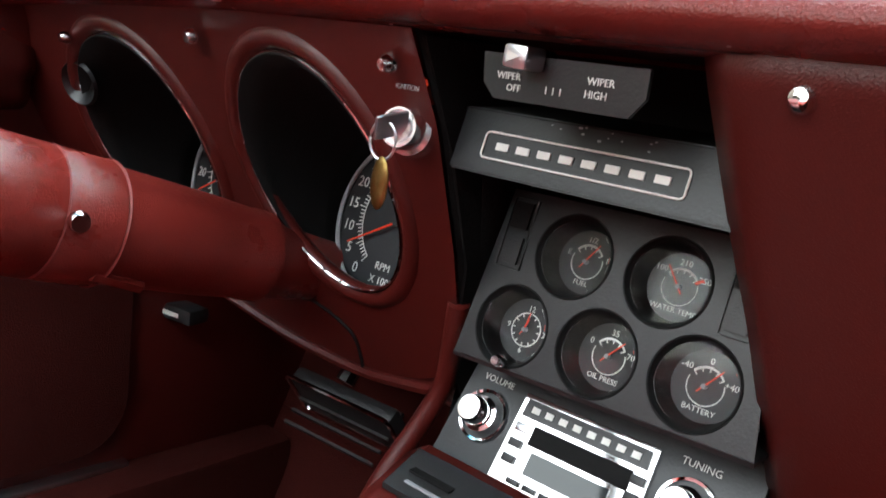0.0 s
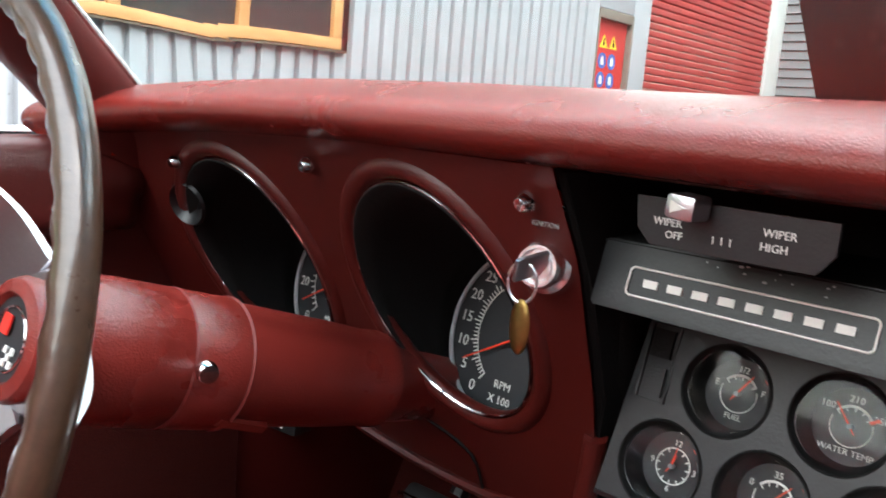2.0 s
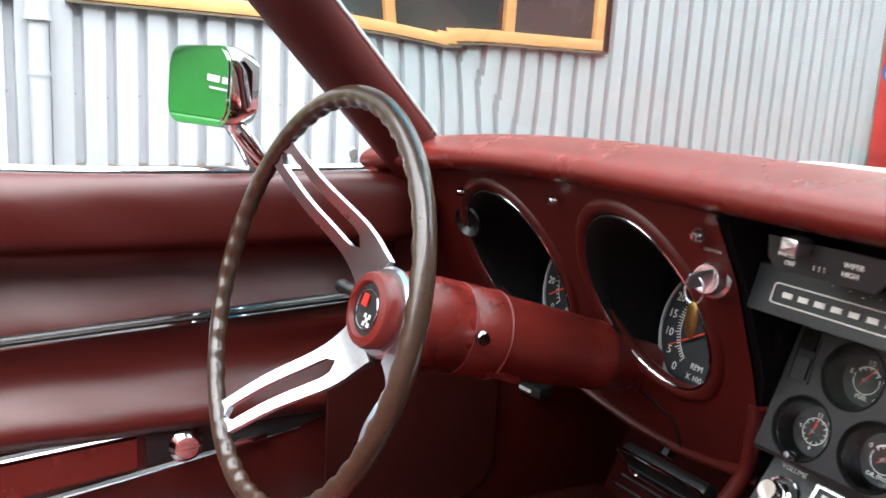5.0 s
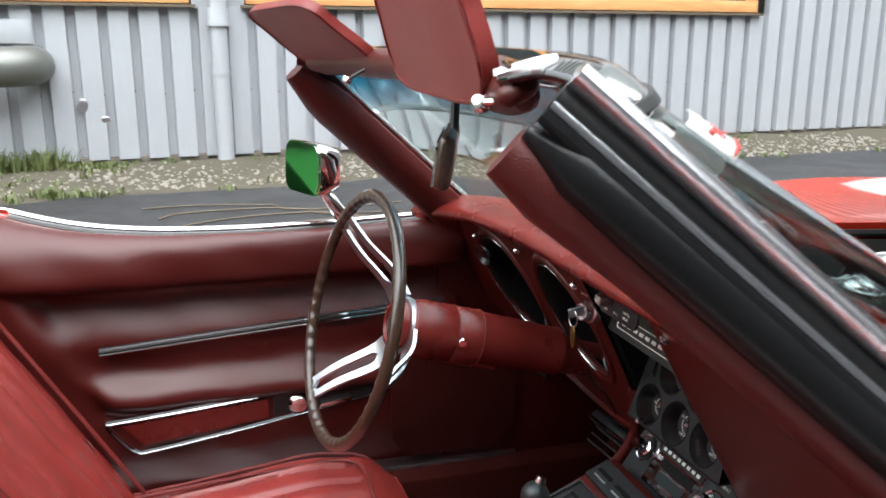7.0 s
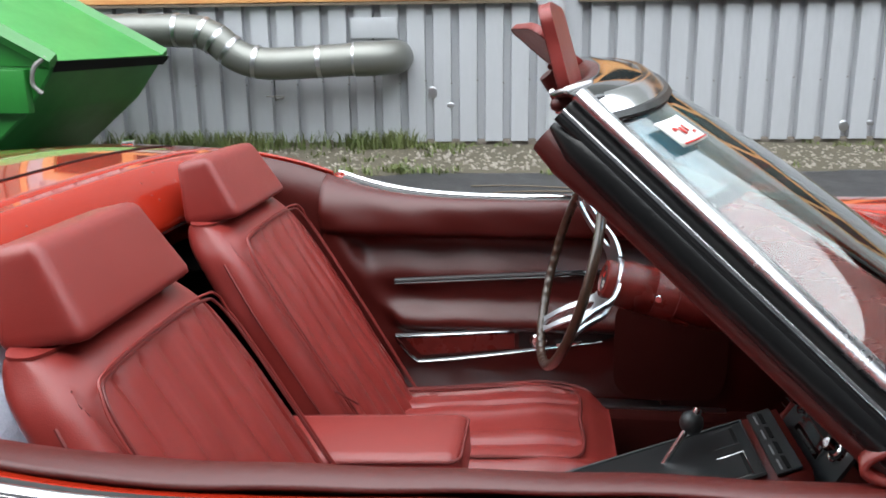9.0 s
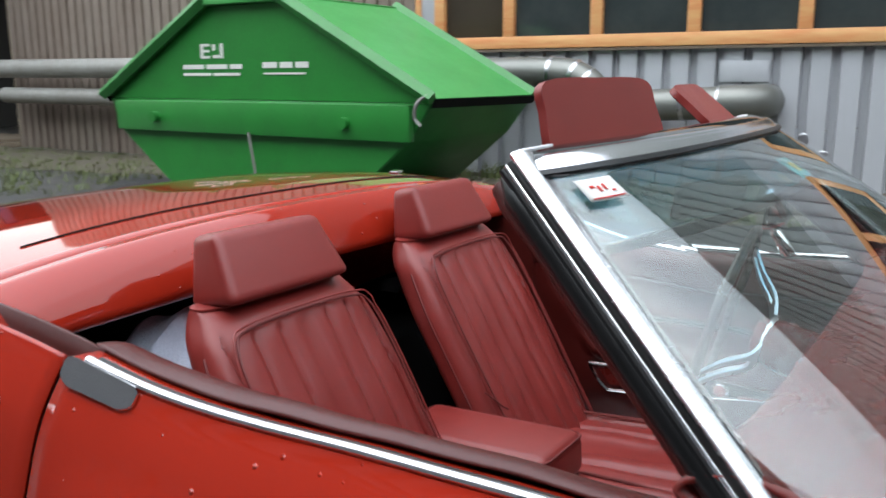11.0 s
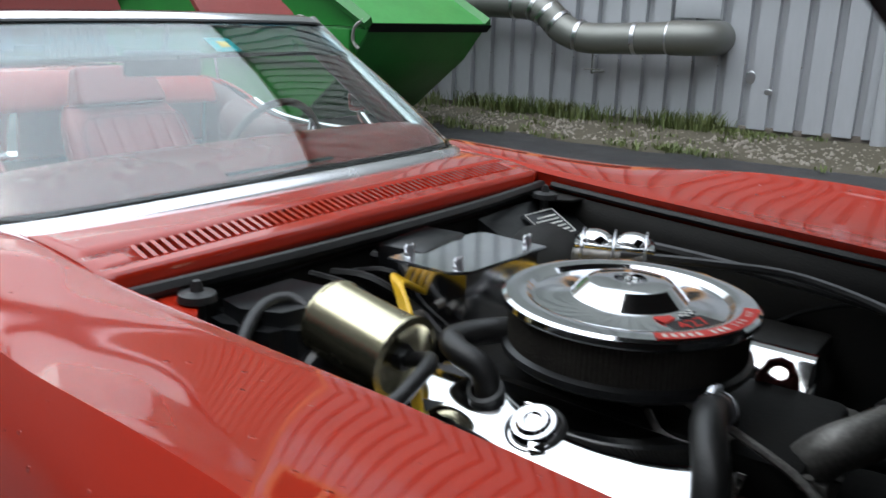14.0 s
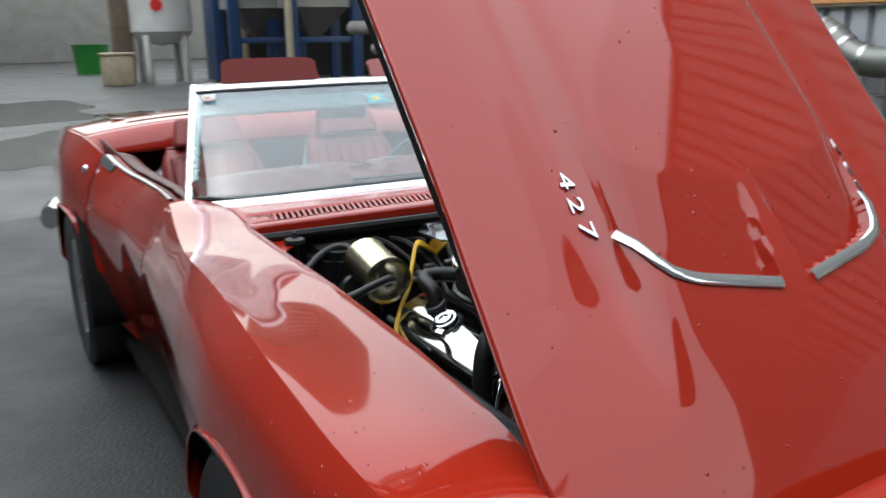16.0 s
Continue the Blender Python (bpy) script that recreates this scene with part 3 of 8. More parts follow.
# logo as plain bars; lettering that names the owner as bars
for y, z, w, h in ((-2.835, 1.53, 0.045, 0.145), (-2.77, 1.590, 0.10, 0.026), (-2.77, 1.53, 0.09, 0.024), (-2.77, 1.470, 0.10, 0.026), (-2.66, 1.565, 0.045, 0.06), (-2.63, 1.475, 0.09, 0.032), (-2.55, 1.53, 0.045, 0.145)):
    part("logo_bar", box(bmesh.new(), (-0.055, y, z), (0.006, w, h)), M_white, skip)
for y0, y1, z, h in ((-3.13, -2.82, 1.375, 0.045), (-2.78, -2.48, 1.375, 0.045), (-2.44, -2.27, 1.375, 0.045), (-3.13, -2.72, 1.30, 0.028), (-2.68, -2.30, 1.30, 0.028), (-1.99, -1.80, 1.385, 0.055), (-1.76, -1.60, 1.385, 0.055), (-1.56, -1.40, 1.385, 0.055), (-1.98, -1.44, 1.305, 0.018)):
    part("text_bar", box(bmesh.new(), (-0.055, (y0 + y1) / 2, z), (0.006, y1 - y0, h)), M_white, skip)

# extraction duct along the wall, with clamp rings and hangers
duct = in_wall(thing("ventilation_duct", "dented galvanised ventilation duct fixed along the wall", "duct"))
line = smooth_path([(0.36, -9.2, 1.315), (0.36, -6.0, 1.315), (0.36, -4.62, 1.315), (0.36, -4.25, 1.24), (0.36, -4.02, 1.06), (0.36, -3.72, 0.965), (0.36, -3.2, 0.975), (0.36, -2.72, 1.0)], 6)
part("pipe", tube(bmesh.new(), line, 0.170, 28), M_zinc, duct)
end = smooth_path([(0.36, -2.74, 1.0), (0.35, -2.52, 1.005), (0.24, -2.37, 1.01), (0.06, -2.34, 1.01), (-0.05, -2.34, 1.01)], 6)
part("end_bend", tube(bmesh.new(), end, 0.182, 28), M_zinc, duct)
for p, d in (((0.36, -4.62, 1.315), (0, 1, -0.05)), ((0.36, -4.36, 1.29), (0, 1, -0.5)), ((0.36, -4.22, 1.215), (0, 1, -0.9)), ((0.36, -4.08, 1.11), (0, 1, -0.8)), ((0.36, -3.80, 0.985), (0, 1, -0.2)), ((0.36, -3.12, 0.98), (0, 1, 0.04)), ((0.36, -2.74, 1.0), (0, 1, 0)), ((0.36, -5.66, 1.315), (0, 1, 0))):
    v = Vector(d).normalized() * 0.022
    part("clamp_ring", cyl(bmesh.new(), Vector(p) - v, Vector(p) + v, 0.178, n=28), M_steel, duct, "bright steel clamp ring")
for y, z in ((-3.62, 0.80), (-5.4, 1.15)):
    bm = tube(bmesh.new(), [(0.36, y, z), (0.36, y, z - 0.22), (0.0, y, z - 0.22)], 0.012, 6)
    tube(bm, [(0.36, y - 0.1, z - 0.18), (0.36, y + 0.1, z - 0.18)], 0.008, 6)
    part("hanger", bm, M_hopper, duct)
bm = span(bmesh.new(), (0.002, -2.83, 1.21), (0.03, -2.33, 1.43), 0.004)
in_wall(tagged(part("cover_plate", bm, M_sheet), "plain grey cover plate screwed to the wall", "plate"))
bm = tube(bmesh.new(), [(0.42, -15.6, 1.42), (0.42, -8.6, 1.40)], 0.15, 20)
tube(bm, [(0.40, -14.6, 0.98), (0.40, -11.6, 0.96)], 0.13, 16)
for y in (-14.6, -13.2, -10.4):
    tube(bm, [(0.42, y, 1.3), (0.1, y, 1.3), (-0.02, y, 1.3)], 0.02, 6)
in_wall(tagged(part("old_pipe", bm, M_hopper), "rusty old pipe run along the brown wall", "pipe"))

# open machine shed: posts, platform and hoppers
shed = thing("machine_shed", "open lean-to with cream posts over a plank platform", "shed", at=pose(0, 0, 0))
for x, y in ((-5.04, -15.4), (-7.98, -16.4), (-5.38, -19.8), (-8.1, -20.2)):
    part("post", cyl(bmesh.new(), (x, y, 0), (x, y, 4.6), 0.075, n=12), M_cream, shed)
part("roof", slab(bmesh.new(), [(-4.8, -15.0, 4.6), (-17.8, -15.0, 4.85), (-17.8, -22.0, 4.85), (-4.8, -22.0, 4.6)], (0, 0, 0.08)), M_rust, shed)
for i in range(14):
    y = -15.55 - i * 0.33
    part("plank", span(bmesh.new(), (-8.0, y - 0.31, 0.10), (-4.95 + 0.08 * (i % 3), y, 0.16), 0.006), M_oldwood, shed)
part("platform_beam", span(bmesh.new(), (-8.0, -15.6, 0), (-4.95, -15.45, 0.098), 0.01), M_oldwood, shed)
part("back_wall", span(bmesh.new(), (-8.6, -21.1, 0), (-4.9, -21.0, 4.55)), M_shedshade, shed)
for x, y in ((-6.55, -17.9), (-5.5, -19.0)):
    hop = thing("hopper", "grey steel dust hopper on blue steel legs", "hopper", "hoppers of the shed", at=pose(x, y, 0.161))
    part("bin", slab(bmesh.new(), [(-0.78, -0.7, 1.75), (0.78, -0.7, 1.75), (0.78, 0.7, 1.75), (-0.78, 0.7, 1.75)], (0, 0, 2.2)), M_hopper, hop)
    bm = bmesh.new()
    bmesh.ops.create_cone(bm, cap_ends=True, segments=4, radius1=0.16, radius2=0.92, depth=0.7, matrix=pose(0, 0, 1.39, 0, 0, 45))
    part("chute", bm, M_dim, hop)
    for sx in (-1, 1):
        for sy in (-1, 1):
            part("leg", box(bmesh.new(), (sx * 0.82, sy * 0.72, 1.95), (0.26, 0.20, 3.9), (0, 0, 0), 0.01), M_bluepaint, hop)
    part("brace", box(bmesh.new(), (0, 0.72, 1.0), (1.5, 0.08, 0.14), (0, 0, 0), 0.01), M_bluepaint, hop)
# tank, cabinets and bins far down the yard
tank = thing("storage_tank", "white upright storage tank on white legs", "tank", at=pose(-3.95, -23.0, 0))
part("shell", lathe(bmesh.new(), [(0, 1.0), (0.62, 1.12), (0.85, 1.4), (0.85, 4.0), (0.6, 4.3), (0, 4.4)], (0, 0, 0), (0, 0, 1), 32), M_tank, tank)
for k in range(4):
    a = radians(45 + 90 * k)
    part("leg", box(bmesh.new(), (0.72 * math.cos(a), 0.72 * math.sin(a), 0.65), (0.16, 0.16, 1.3), (0, 0, 45 + 90 * k), 0.01), M_tank, tank)
part("red_mark", cyl(bmesh.new(), (0.25, 0.80, 2.1), (0.255, 0.86, 2.1), 0.16, n=20), M_red, tank)
bm = box(bmesh.new(), (-6.0, -23.2, 1.5), (1.3, 1.2, 3.0), (0, 0, 0), 0.03)
for k in range(3):
    box(bm, (-6.35 + 0.35 * k, -22.58, 1.6), (0.04, 0.06, 2.6))
tagged(part("blue_container", bm, M_bluepaint), "tall blue steel container with upright ribs", "container")
bm = lathe(bmesh.new(), [(0, 0), (0.5, 0), (0.62, 0.95), (0.66, 1.0), (0.55, 1.0), (0.45, 0.1), (0, 0.08)], (-2.9, -30, 0), (0, 0, 1), 20)
tagged(part("green_bin", bm, M_green), "small open green waste bin", "bin")
bm = box(bmesh.new(), (-2.55, -22.2, 0.4), (0.7, 0.6, 0.8), (0, 0, 10), 0.04)
box(bm, (-2.55, -22.2, 0.83), (0.76, 0.66, 0.07), (0, 0, 10), 0.02)
tagged(part("grit_box", bm, M_cream), "faded yellow grit box with a lid", "box")
bm = box(bmesh.new(), (-2.9, -23.2, 1.3), (0.5, 0.5, 2.6), (0, 0, 4), 0.03)
tagged(part("brown_cabinet", bm, M_oldwood), "narrow brown cabinet on the yard", "cabinet")

# pebbles and grass along the foot of the wall
rng = random.Random(7)
bm = bmesh.new()
for i in range(2600):
    y = rng.uniform(-6.2, 7.5)
    x = 0.12 + rng.random() ** 0.8 * 1.55
    r = rng.uniform(0.012, 0.036)
    c = WALL @ Vector((x, y, 0.012 + 0.022 * max(0, 1 - x / 2)))
    vs = bmesh.ops.create_icosphere(bm, subdivisions=1, radius=r, matrix=Matrix.Translation(c) @ Euler((rng.random() * 3, rng.random() * 3, rng.random() * 3)).to_matrix().to_4x4() @ Matrix.Diagonal((1, rng.uniform(0.6, 1), rng.uniform(0.4, 0.8), 1)))["verts"] if i < 900 else None
    if vs is None:
        p = [bm.verts.new(c + Vector((r * a, r * b, r * 0.5 * k))) for a, b, k in ((1, 0, 0), (-0.3, 0.9, 0), (-0.8, -0.6, 0), (0, 0, 1.2))]
        for t in ((0, 1, 3), (1, 2, 3), (2, 0, 3)):
            bm.faces.new([p[k] for k in t])
me_ob = part("pebbles", bm, M_stone, angle=60)
tagged(me_ob, "pale pebbles strewn along the wall's foot", "gravel", kind="stuff")


def tuft(bm, c, count, height, spread):
    for _ in range(count):
        a, h = rng.random() * 6.28, height * rng.uniform(0.4, 1.1)
        b = Vector(c) + Vector((rng.gauss(0, spread), rng.gauss(0, spread), 0))
        lean = Vector((math.cos(a), math.sin(a), 0)) * h * rng.uniform(0.2, 0.9)
        s = Vector((-math.sin(a), math.cos(a), 0)) * rng.uniform(0.004, 0.009)
        p0, p1, p2, p3, p4 = b - s, b + s, b + lean * 0.4 + Vector((0, 0, h * 0.7)) - s * 0.8, b + lean * 0.4 + Vector((0, 0, h * 0.7)) + s * 0.8, b + lean + Vector((0, 0, h))
        v = [bm.verts.new(q) for q in (p0, p1, p3, p2, p4)]
        bm.faces.new(v[:4])
        bm.faces.new((v[3], v[2], v[4]))


bm = bmesh.new()
for i in range(420):
    y = rng.choice((rng.uniform(-6.0, -2.3), rng.uniform(-6, 7), rng.gauss(3.9, 0.6), rng.gauss(-2.1, 0.3), rng.gauss(-4.6, 0.5)))
    x = rng.choice((0.08, 0.15, 0.3, rng.uniform(0.1, 1.9), 1.75 + rng.gauss(0, 0.08)))
    big = y < -2.2 and x < 0.5
    tuft(bm, WALL @ Vector((x, y, 0.02)), 12, 0.22 if big else 0.07, 0.06 if big else 0.035)
for i in range(520):
    tuft(bm, (rng.uniform(-8.0, -3.0), rng.uniform(-15.2, -9.0), 0.0), 9, 0.09, 0.08)
tagged(part("grass", bm, M_grass), "tufts of grass and weeds along the wall", "grass", kind="stuff")
bm = bmesh.new()
for k in range(5):
    pts = [(-4.4 - 0.25 * k + 0.2 * math.sin(j + k), -1.2 + 0.55 * j * 0.6 + 0.15 * math.sin(2 * j + k), 0.022) for j in range(6)]
    tube(bm, smooth_path(pts, 4), 0.006, 4)
tagged(part("dry_twigs", bm, M_oldwood), "thin dry twigs lying on the asphalt", "twigs", kind="stuff")

# ---- the car: body ----
car = thing("sports_car", "red-orange open two-seat sports car with its bonnet raised", "car")
CREST_X = [(-2.75, 0.62), (-2.5, 0.70), (-2.1, 0.79), (-1.7, 0.80), (-1.35, 0.755), (-1.15, 0.718), (-1.0, 0.695), (-0.8, 0.672), (-0.6, 0.668), (-0.35, 0.682), (-0.1, 0.722), (0.2, 0.766), (0.4, 0.785), (0.6, 0.794), (0.9, 0.808), (1.2, 0.80), (1.5, 0.74), (1.8, 0.55)]
CREST_Z = [(-2.75, 0.80), (-2.5, 0.87), (-2.1, 0.945), (-1.75, 0.975), (-1.45, 0.968), (-1.28, 0.938), (-1.2, 0.910), (-1.1, 0.884), (-1.0, 0.873), (-0.9, 0.869), (-0.7, 0.869), (-0.5, 0.875), (-0.3, 0.880), (-0.05, 0.864), (0.13, 0.860), (0.28, 0.868), (0.42, 0.882), (0.6, 0.884), (0.9, 0.866), (1.2, 0.822), (1.5, 0.74), (1.8, 0.62)]
MAX_X = [(-2.75, 0.64), (-2.4, 0.76), (-2.0, 0.86), (-1.55, 0.88), (-1.2, 0.818), (-0.8, 0.770), (-0.3, 0.782), (0.2, 0.826), (0.75, 0.875), (1.2, 0.85), (1.5, 0.77), (1.8, 0.56)]
AXLES = (-1.55, 0.85)


def flank(y, s, side=1):
    """The outer skin from the crest, s = 0, down to the sill or the wheel arch, s = 1."""
    cx, cz, mx = keyed(y, CREST_X), keyed(y, CREST_Z), keyed(y, MAX_X)
    zb, xb = 0.17, mx - 0.13
    for a in AXLES:
        if abs(y - a) < 0.375:
            zb = 0.315 + math.sqrt(0.375 ** 2 - (y - a) ** 2) * 1.0
            xb = mx + 0.012
    zm = 0.68
    p = [(cx, cz), (cx + (mx - cx) * keyed(y, [(-1.7, 0.75), (-1.35, 0.66), (-1.1, 0.50), (-0.3, 0.50), (0.1, 0.60), (0.45, 0.75)]), cz - (cz - zm) * 0.38), (mx, zm), (mx - (0.035 if zb < 0.2 else 0.012), (zm + zb) / 2), (xb, zb)]
    k = s * 4
    i = min(3, int(k))
    t = k - i
    q = [Vector((a, b, 0)) for a, b in ([p[0]] + p + [p[-1]])]
    a, b, c, d = q[i], q[i + 1], q[i + 2], q[i + 3]
    r = 0.5 * (2 * b + (c - a) * t + (2 * a - 5 * b + 4 * c - d) * t * t + (3 * b - a - 3 * c + d) * t ** 3)
    return Vector((side * r.x, y, r.y))


def bay_x(y):
    return keyed(y, [(-0.4, 0.63), (-0.30, 0.588), (-0.25, 0.5605), (0.0, 0.5595), (0.5, 0.535), (0.9, 0.53), (1.3, 0.55), (1.6, 0.50)], 0.02)


def bay_z(y):
    return keyed(y, [(-0.4, 0.878), (-0.16, 0.878), (0.02, 0.858), (0.3, 0.842), (0.6, 0.828), (1.2, 0.795), (1.5, 0.725), (1.8, 0.62)], 0.06)


def fender_top(y, v, side=1):
    """From the bonnet opening, v = 0, out to the crest, v = 1."""
    a, b = Vector((bay_x(y), y, bay_z(y))), flank(y, 0)
    p = a.lerp(b, v)
    k = min(1, max(0, (y - 0.05) / 0.65))
    k = k * k * (3 - 2 * k)
    p.z = a.z + (b.z - a.z) * (v * (1 - k) + v ** 1.5 * k) + 0.006 * (1 - k) * v * (1 - v) * 4 - 0.006 * k * math.sin(math.pi * v)
    return Vector((side * p.x, y, p.z))


def belt_in(y, side=1):
    """The inner edge of the door's top."""
    c = flank(y, 0)
    return Vector((side * (c.x - 0.045), y, c.z - 0.004))


for side in (1, -1):
    # front wing: upper skin, flank, and the turned-down lip along the bonnet opening
    def wing_skin(u, v, s=side):
        y = -0.325 + 2.07 * u
        if v < 0.06:
            p = fender_top(y, 0, s)
            return p + Vector((s * 0.006, 0, -0.035 * (1 - v / 0.06)))
        if v < 0.40:
            return fender_top(y, (v - 0.06) / 0.34, s)
        return flank(y, (v - 0.40) / 0.60, s)
    wing = part("front_wing", surf(bmesh.new(), wing_skin, 104, 50), M_paint, car, angle=30, solid=0.006)
    # short panel under the windscreen pillar's foot
    def scuttle_side(u, v, s=side):
        y = -0.43 + 0.105 * u
        c = flank(y, 0)
        p = Vector((c.x - 0.10, y, c.z - 0.004)).lerp(Vector((c.x, y, c.z)), v)
        return Vector((s * p.x, y, p.z))
    part("scuttle_side", surf(bmesh.new(), scuttle_side, 8, 8), M_paint, car, solid=0.006)
    # door skin
    def door_skin(u, v, s=side):
        y = -1.225 + 0.893 * u
        if v < 0.12:
            return belt_in(y, s).lerp(flank(y, 0, s), v / 0.12)
        return flank(y, (v - 0.12) / 0.88, s)
    dr = part("door", surf(bmesh.new(), door_skin, 40, 40), M_paint, car, "red-orange door with a chrome waist strip", solid=0.006)
    # rear quarter
    def quarter(u, v, s=side):
        y = -1.232 - 1.5 * u
        return flank(y, v, s)
    part("rear_quarter", surf(bmesh.new(), quarter, 70, 40), M_paint, car, solid=0.006)
    # waist strips: chrome outside, black channel between
    def strip(dx, dz, y0=-1.20, y1=-0.36, k=40):
        return [Vector((side * (flank(y, 0).x + dx), y, flank(y, 0).z + dz)) for y in (y0 + (y1 - y0) * i / k for i in range(k + 1))]
    part("waist_moulding", tube(bmesh.new(), strip(-0.006, 0.005), 0.0080, 10, flat=0.8), M_bright, dr, "chrome waist moulding")
    part("window_seal", tube(bmesh.new(), strip(-0.022, -0.001), 0.0085, 6, flat=0.6), M_rubber, dr, "black rubber window seal")
    # door handle plate on the shoulder
    hy = -1.165
    plate_ = [flank(hy + a, 0.045 + 2.0 * b, side) + Vector((side * 0.0022, 0, 0.0022)) for a, b in rounded(0.115, 0.062, 0.022)]
    part("door_handle", slab(bmesh.new(), plate_, Vector((side * 0.0022, 0, 0.0028))), M_bright, car, "chrome flush door handle plate")
    lock = flank(-1.31, 0.22, side)
    part("door_lock", lathe(bmesh.new(), [(0, 0.010), (0.010, 0.010), (0.017, 0.006), (0.019, -0.004)], lock, (side, 0, 0.3), 20), M_chrome, car)
    # wheels
    for a in AXLES:
        wx = side * 0.755
        wheel = part("wheel", lathe(bmesh.new(), [(0.20, -0.09), (0.30, -0.105), (0.328, -0.085), (0.335, -0.05), (0.335, 0.05), (0.328, 0.085), (0.30, 0.105), (0.20, 0.09)], (wx, a, 0.335), (side, 0, 0), 48), M_rubber, car, "black tyre")
        part("rim", lathe(bmesh.new(), [(0, 0.05), (0.05, 0.06), (0.08, 0.03), (0.15, 0.02), (0.17, 0.07), (0.20, 0.09), (0.205, 0.08), (0.19, 0.0), (0.0, -0.02)], (wx, a, 0.335), (side, 0, 0), 40), M_chrome, wheel)
        for k in range(8):
            t = 2 * math.pi * k / 8
            part("spoke", tube(bmesh.new(), [(wx + side * 0.04, a + 0.06 * math.cos(t), 0.335 + 0.06 * math.sin(t)), (wx + side * 0.055, a + 0.165 * math.cos(t), 0.335 + 0.165 * math.sin(t))], 0.018, 6), M_steel, wheel)
    # wheel housings and inner wings
    for a in AXLES:
        def arch(u, v, s=side, a=a):
            t = math.pi * (1.05 - 1.1 * u)
            return Vector((s * (0.50 + 0.35 * v), a + 0.40 * math.cos(t), 0.335 + 0.40 * math.sin(t)))
        part("wheel_housing", surf(bmesh.new(), arch, 20, 2), M_matt, car, solid=0.005)

# rear deck with its raised front lip
def deck(u, v):
    y = -1.46 - 1.27 * v
    hx = keyed(y, CREST_X) - 0.001
    x = (2 * u - 1) * hx
    zc, ze = keyed(y, [(-2.75, 0.86), (-2.4, 0.955), (-2.0, 1.015), (-1.7, 1.03), (-1.4, 1.018)]), keyed(y, CREST_Z)
    k = abs(2 * u - 1)
    return Vector((x, y, ze + (zc - ze) * (1 - k ** 2.6)))


part("rear_deck", surf(bmesh.new(), deck, 48, 40), M_paint, car, solid=0.006)


def lip(u, v):
    p = deck(u, 0)
    k = abs(2 * u - 1)
    return p + Vector((0, 0.055 * math.sin(v * math.pi / 2) + 0.02 * v, -0.115 * v ** 1.4 * (1 - 0.35 * k ** 3)))


part("deck_lip", surf(bmesh.new(), lip, 48, 8), M_paint, car, solid=0.006)
part("deck_seam", tube(bmesh.new(), [deck(u / 40, 0.09) + Vector((0, 0, 0.0012)) for u in range(5, 36)], 0.0018, 4), M_matt, car)
for sx in (0.12, 0.88):
    c = deck(sx, 0.18)
    part("deck_latch", box(bmesh.new(), c + Vector((0, 0, 0.004)), (0.055, 0.028, 0.008), (0, 0, 20 if sx < 0.5 else -20), 0.003), M_chrome, car, "chrome soft-top lid latch")
# tail panel, rear bumpers, nose, underside
def tail(u, v):
    p = deck(u, 1)
    return Vector((p.x * (1 - 0.08 * v), p.y - 0.05 * math.sin(v * 3.1), p.z + (0.25 - p.z) * v))


part("tail_panel", surf(bmesh.new(), tail, 24, 8), M_paint, car, solid=0.006)
for side in (1, -1):
    part("rear_bumper", tube(bmesh.new(), smooth_path([(side * 0.20, -2.80, 0.50), (side * 0.60, -2.78, 0.50), (side * 0.80, -2.55, 0.50), (side * 0.88, -2.25, 0.50)], 6), 0.045, 8, flat=1.3), M_chrome, car)


def nose(u, v):
    x = (2 * u - 1)
    y = 1.50 + 0.26 * v - 0.10 * abs(x) ** 3 * v
    return Vector((x * (0.52 + 0.02 * v), y, 0.735 - 0.14 * v ** 1.3 - 0.03 * x * x))


part("nose_panel", surf(bmesh.new(), nose, 30, 12), M_paint, car, solid=0.006)
part("nose_front", surf(bmesh.new(), lambda u, v: nose(u, 1) + Vector((0, 0.03 * math.sin(3.1 * v), -0.35 * v)), 30, 6), M_paint, car, solid=0.006)
part("front_bumper", tube(bmesh.new(), smooth_path([(-0.6, 1.62, 0.48), (-0.4, 1.80, 0.48), (0, 1.84, 0.48), (0.4, 1.80, 0.48), (0.6, 1.62, 0.48)], 6), 0.04, 8, flat=1.3), M_chrome, car)
bm = span(bmesh.new(), (-0.73, -2.6, 0.14), (0.73, -1.25, 0.19), 0.01)
span(bm, (-0.73, -1.25, 0.14), (0.73, 1.55, 0.19), 0.01)
part("underbody", bm, M_matt, car)

# scuttle panel with its row of air slots
def cowl_z(x, y):
    return keyed(y, [(-0.30, 0.888), (-0.16, 0.888), (-0.06, 0.880), (0.0, 0.869), (0.06, 0.860)], 0.02) - 0.006 * (abs(x) / 0.6) ** 2


def cowl_front(x):
    return 0.012 + 0.008 * (1 - (abs(x) / 0.56) ** 2)


def cowl_back(x):
    return -0.160 - 0.055 * (abs(x) / 0.57) ** 3


SLOT_N, SLOT_X0, SLOT_X1 = 58, -0.505, 0.470
bm = bmesh.new()
def row_y(x, v):
    stops = (cowl_back(x), -0.064 + 0.02 * x, -0.018 + 0.02 * x, cowl_front(x))
    return float(np.interp(v, (0, 0.56, 0.80, 1), stops))


def cw(x, v, dz=0.0):
    y = row_y(x, v)
    return Vector((x, y, cowl_z(x, y) + dz))


def cowl_strip(v0, v1, nx=44, nv=4):
    surf(bm, lambda u, v: cw(-0.556 + 1.112 * u, v0 + (v1 - v0) * v), nx, nv)


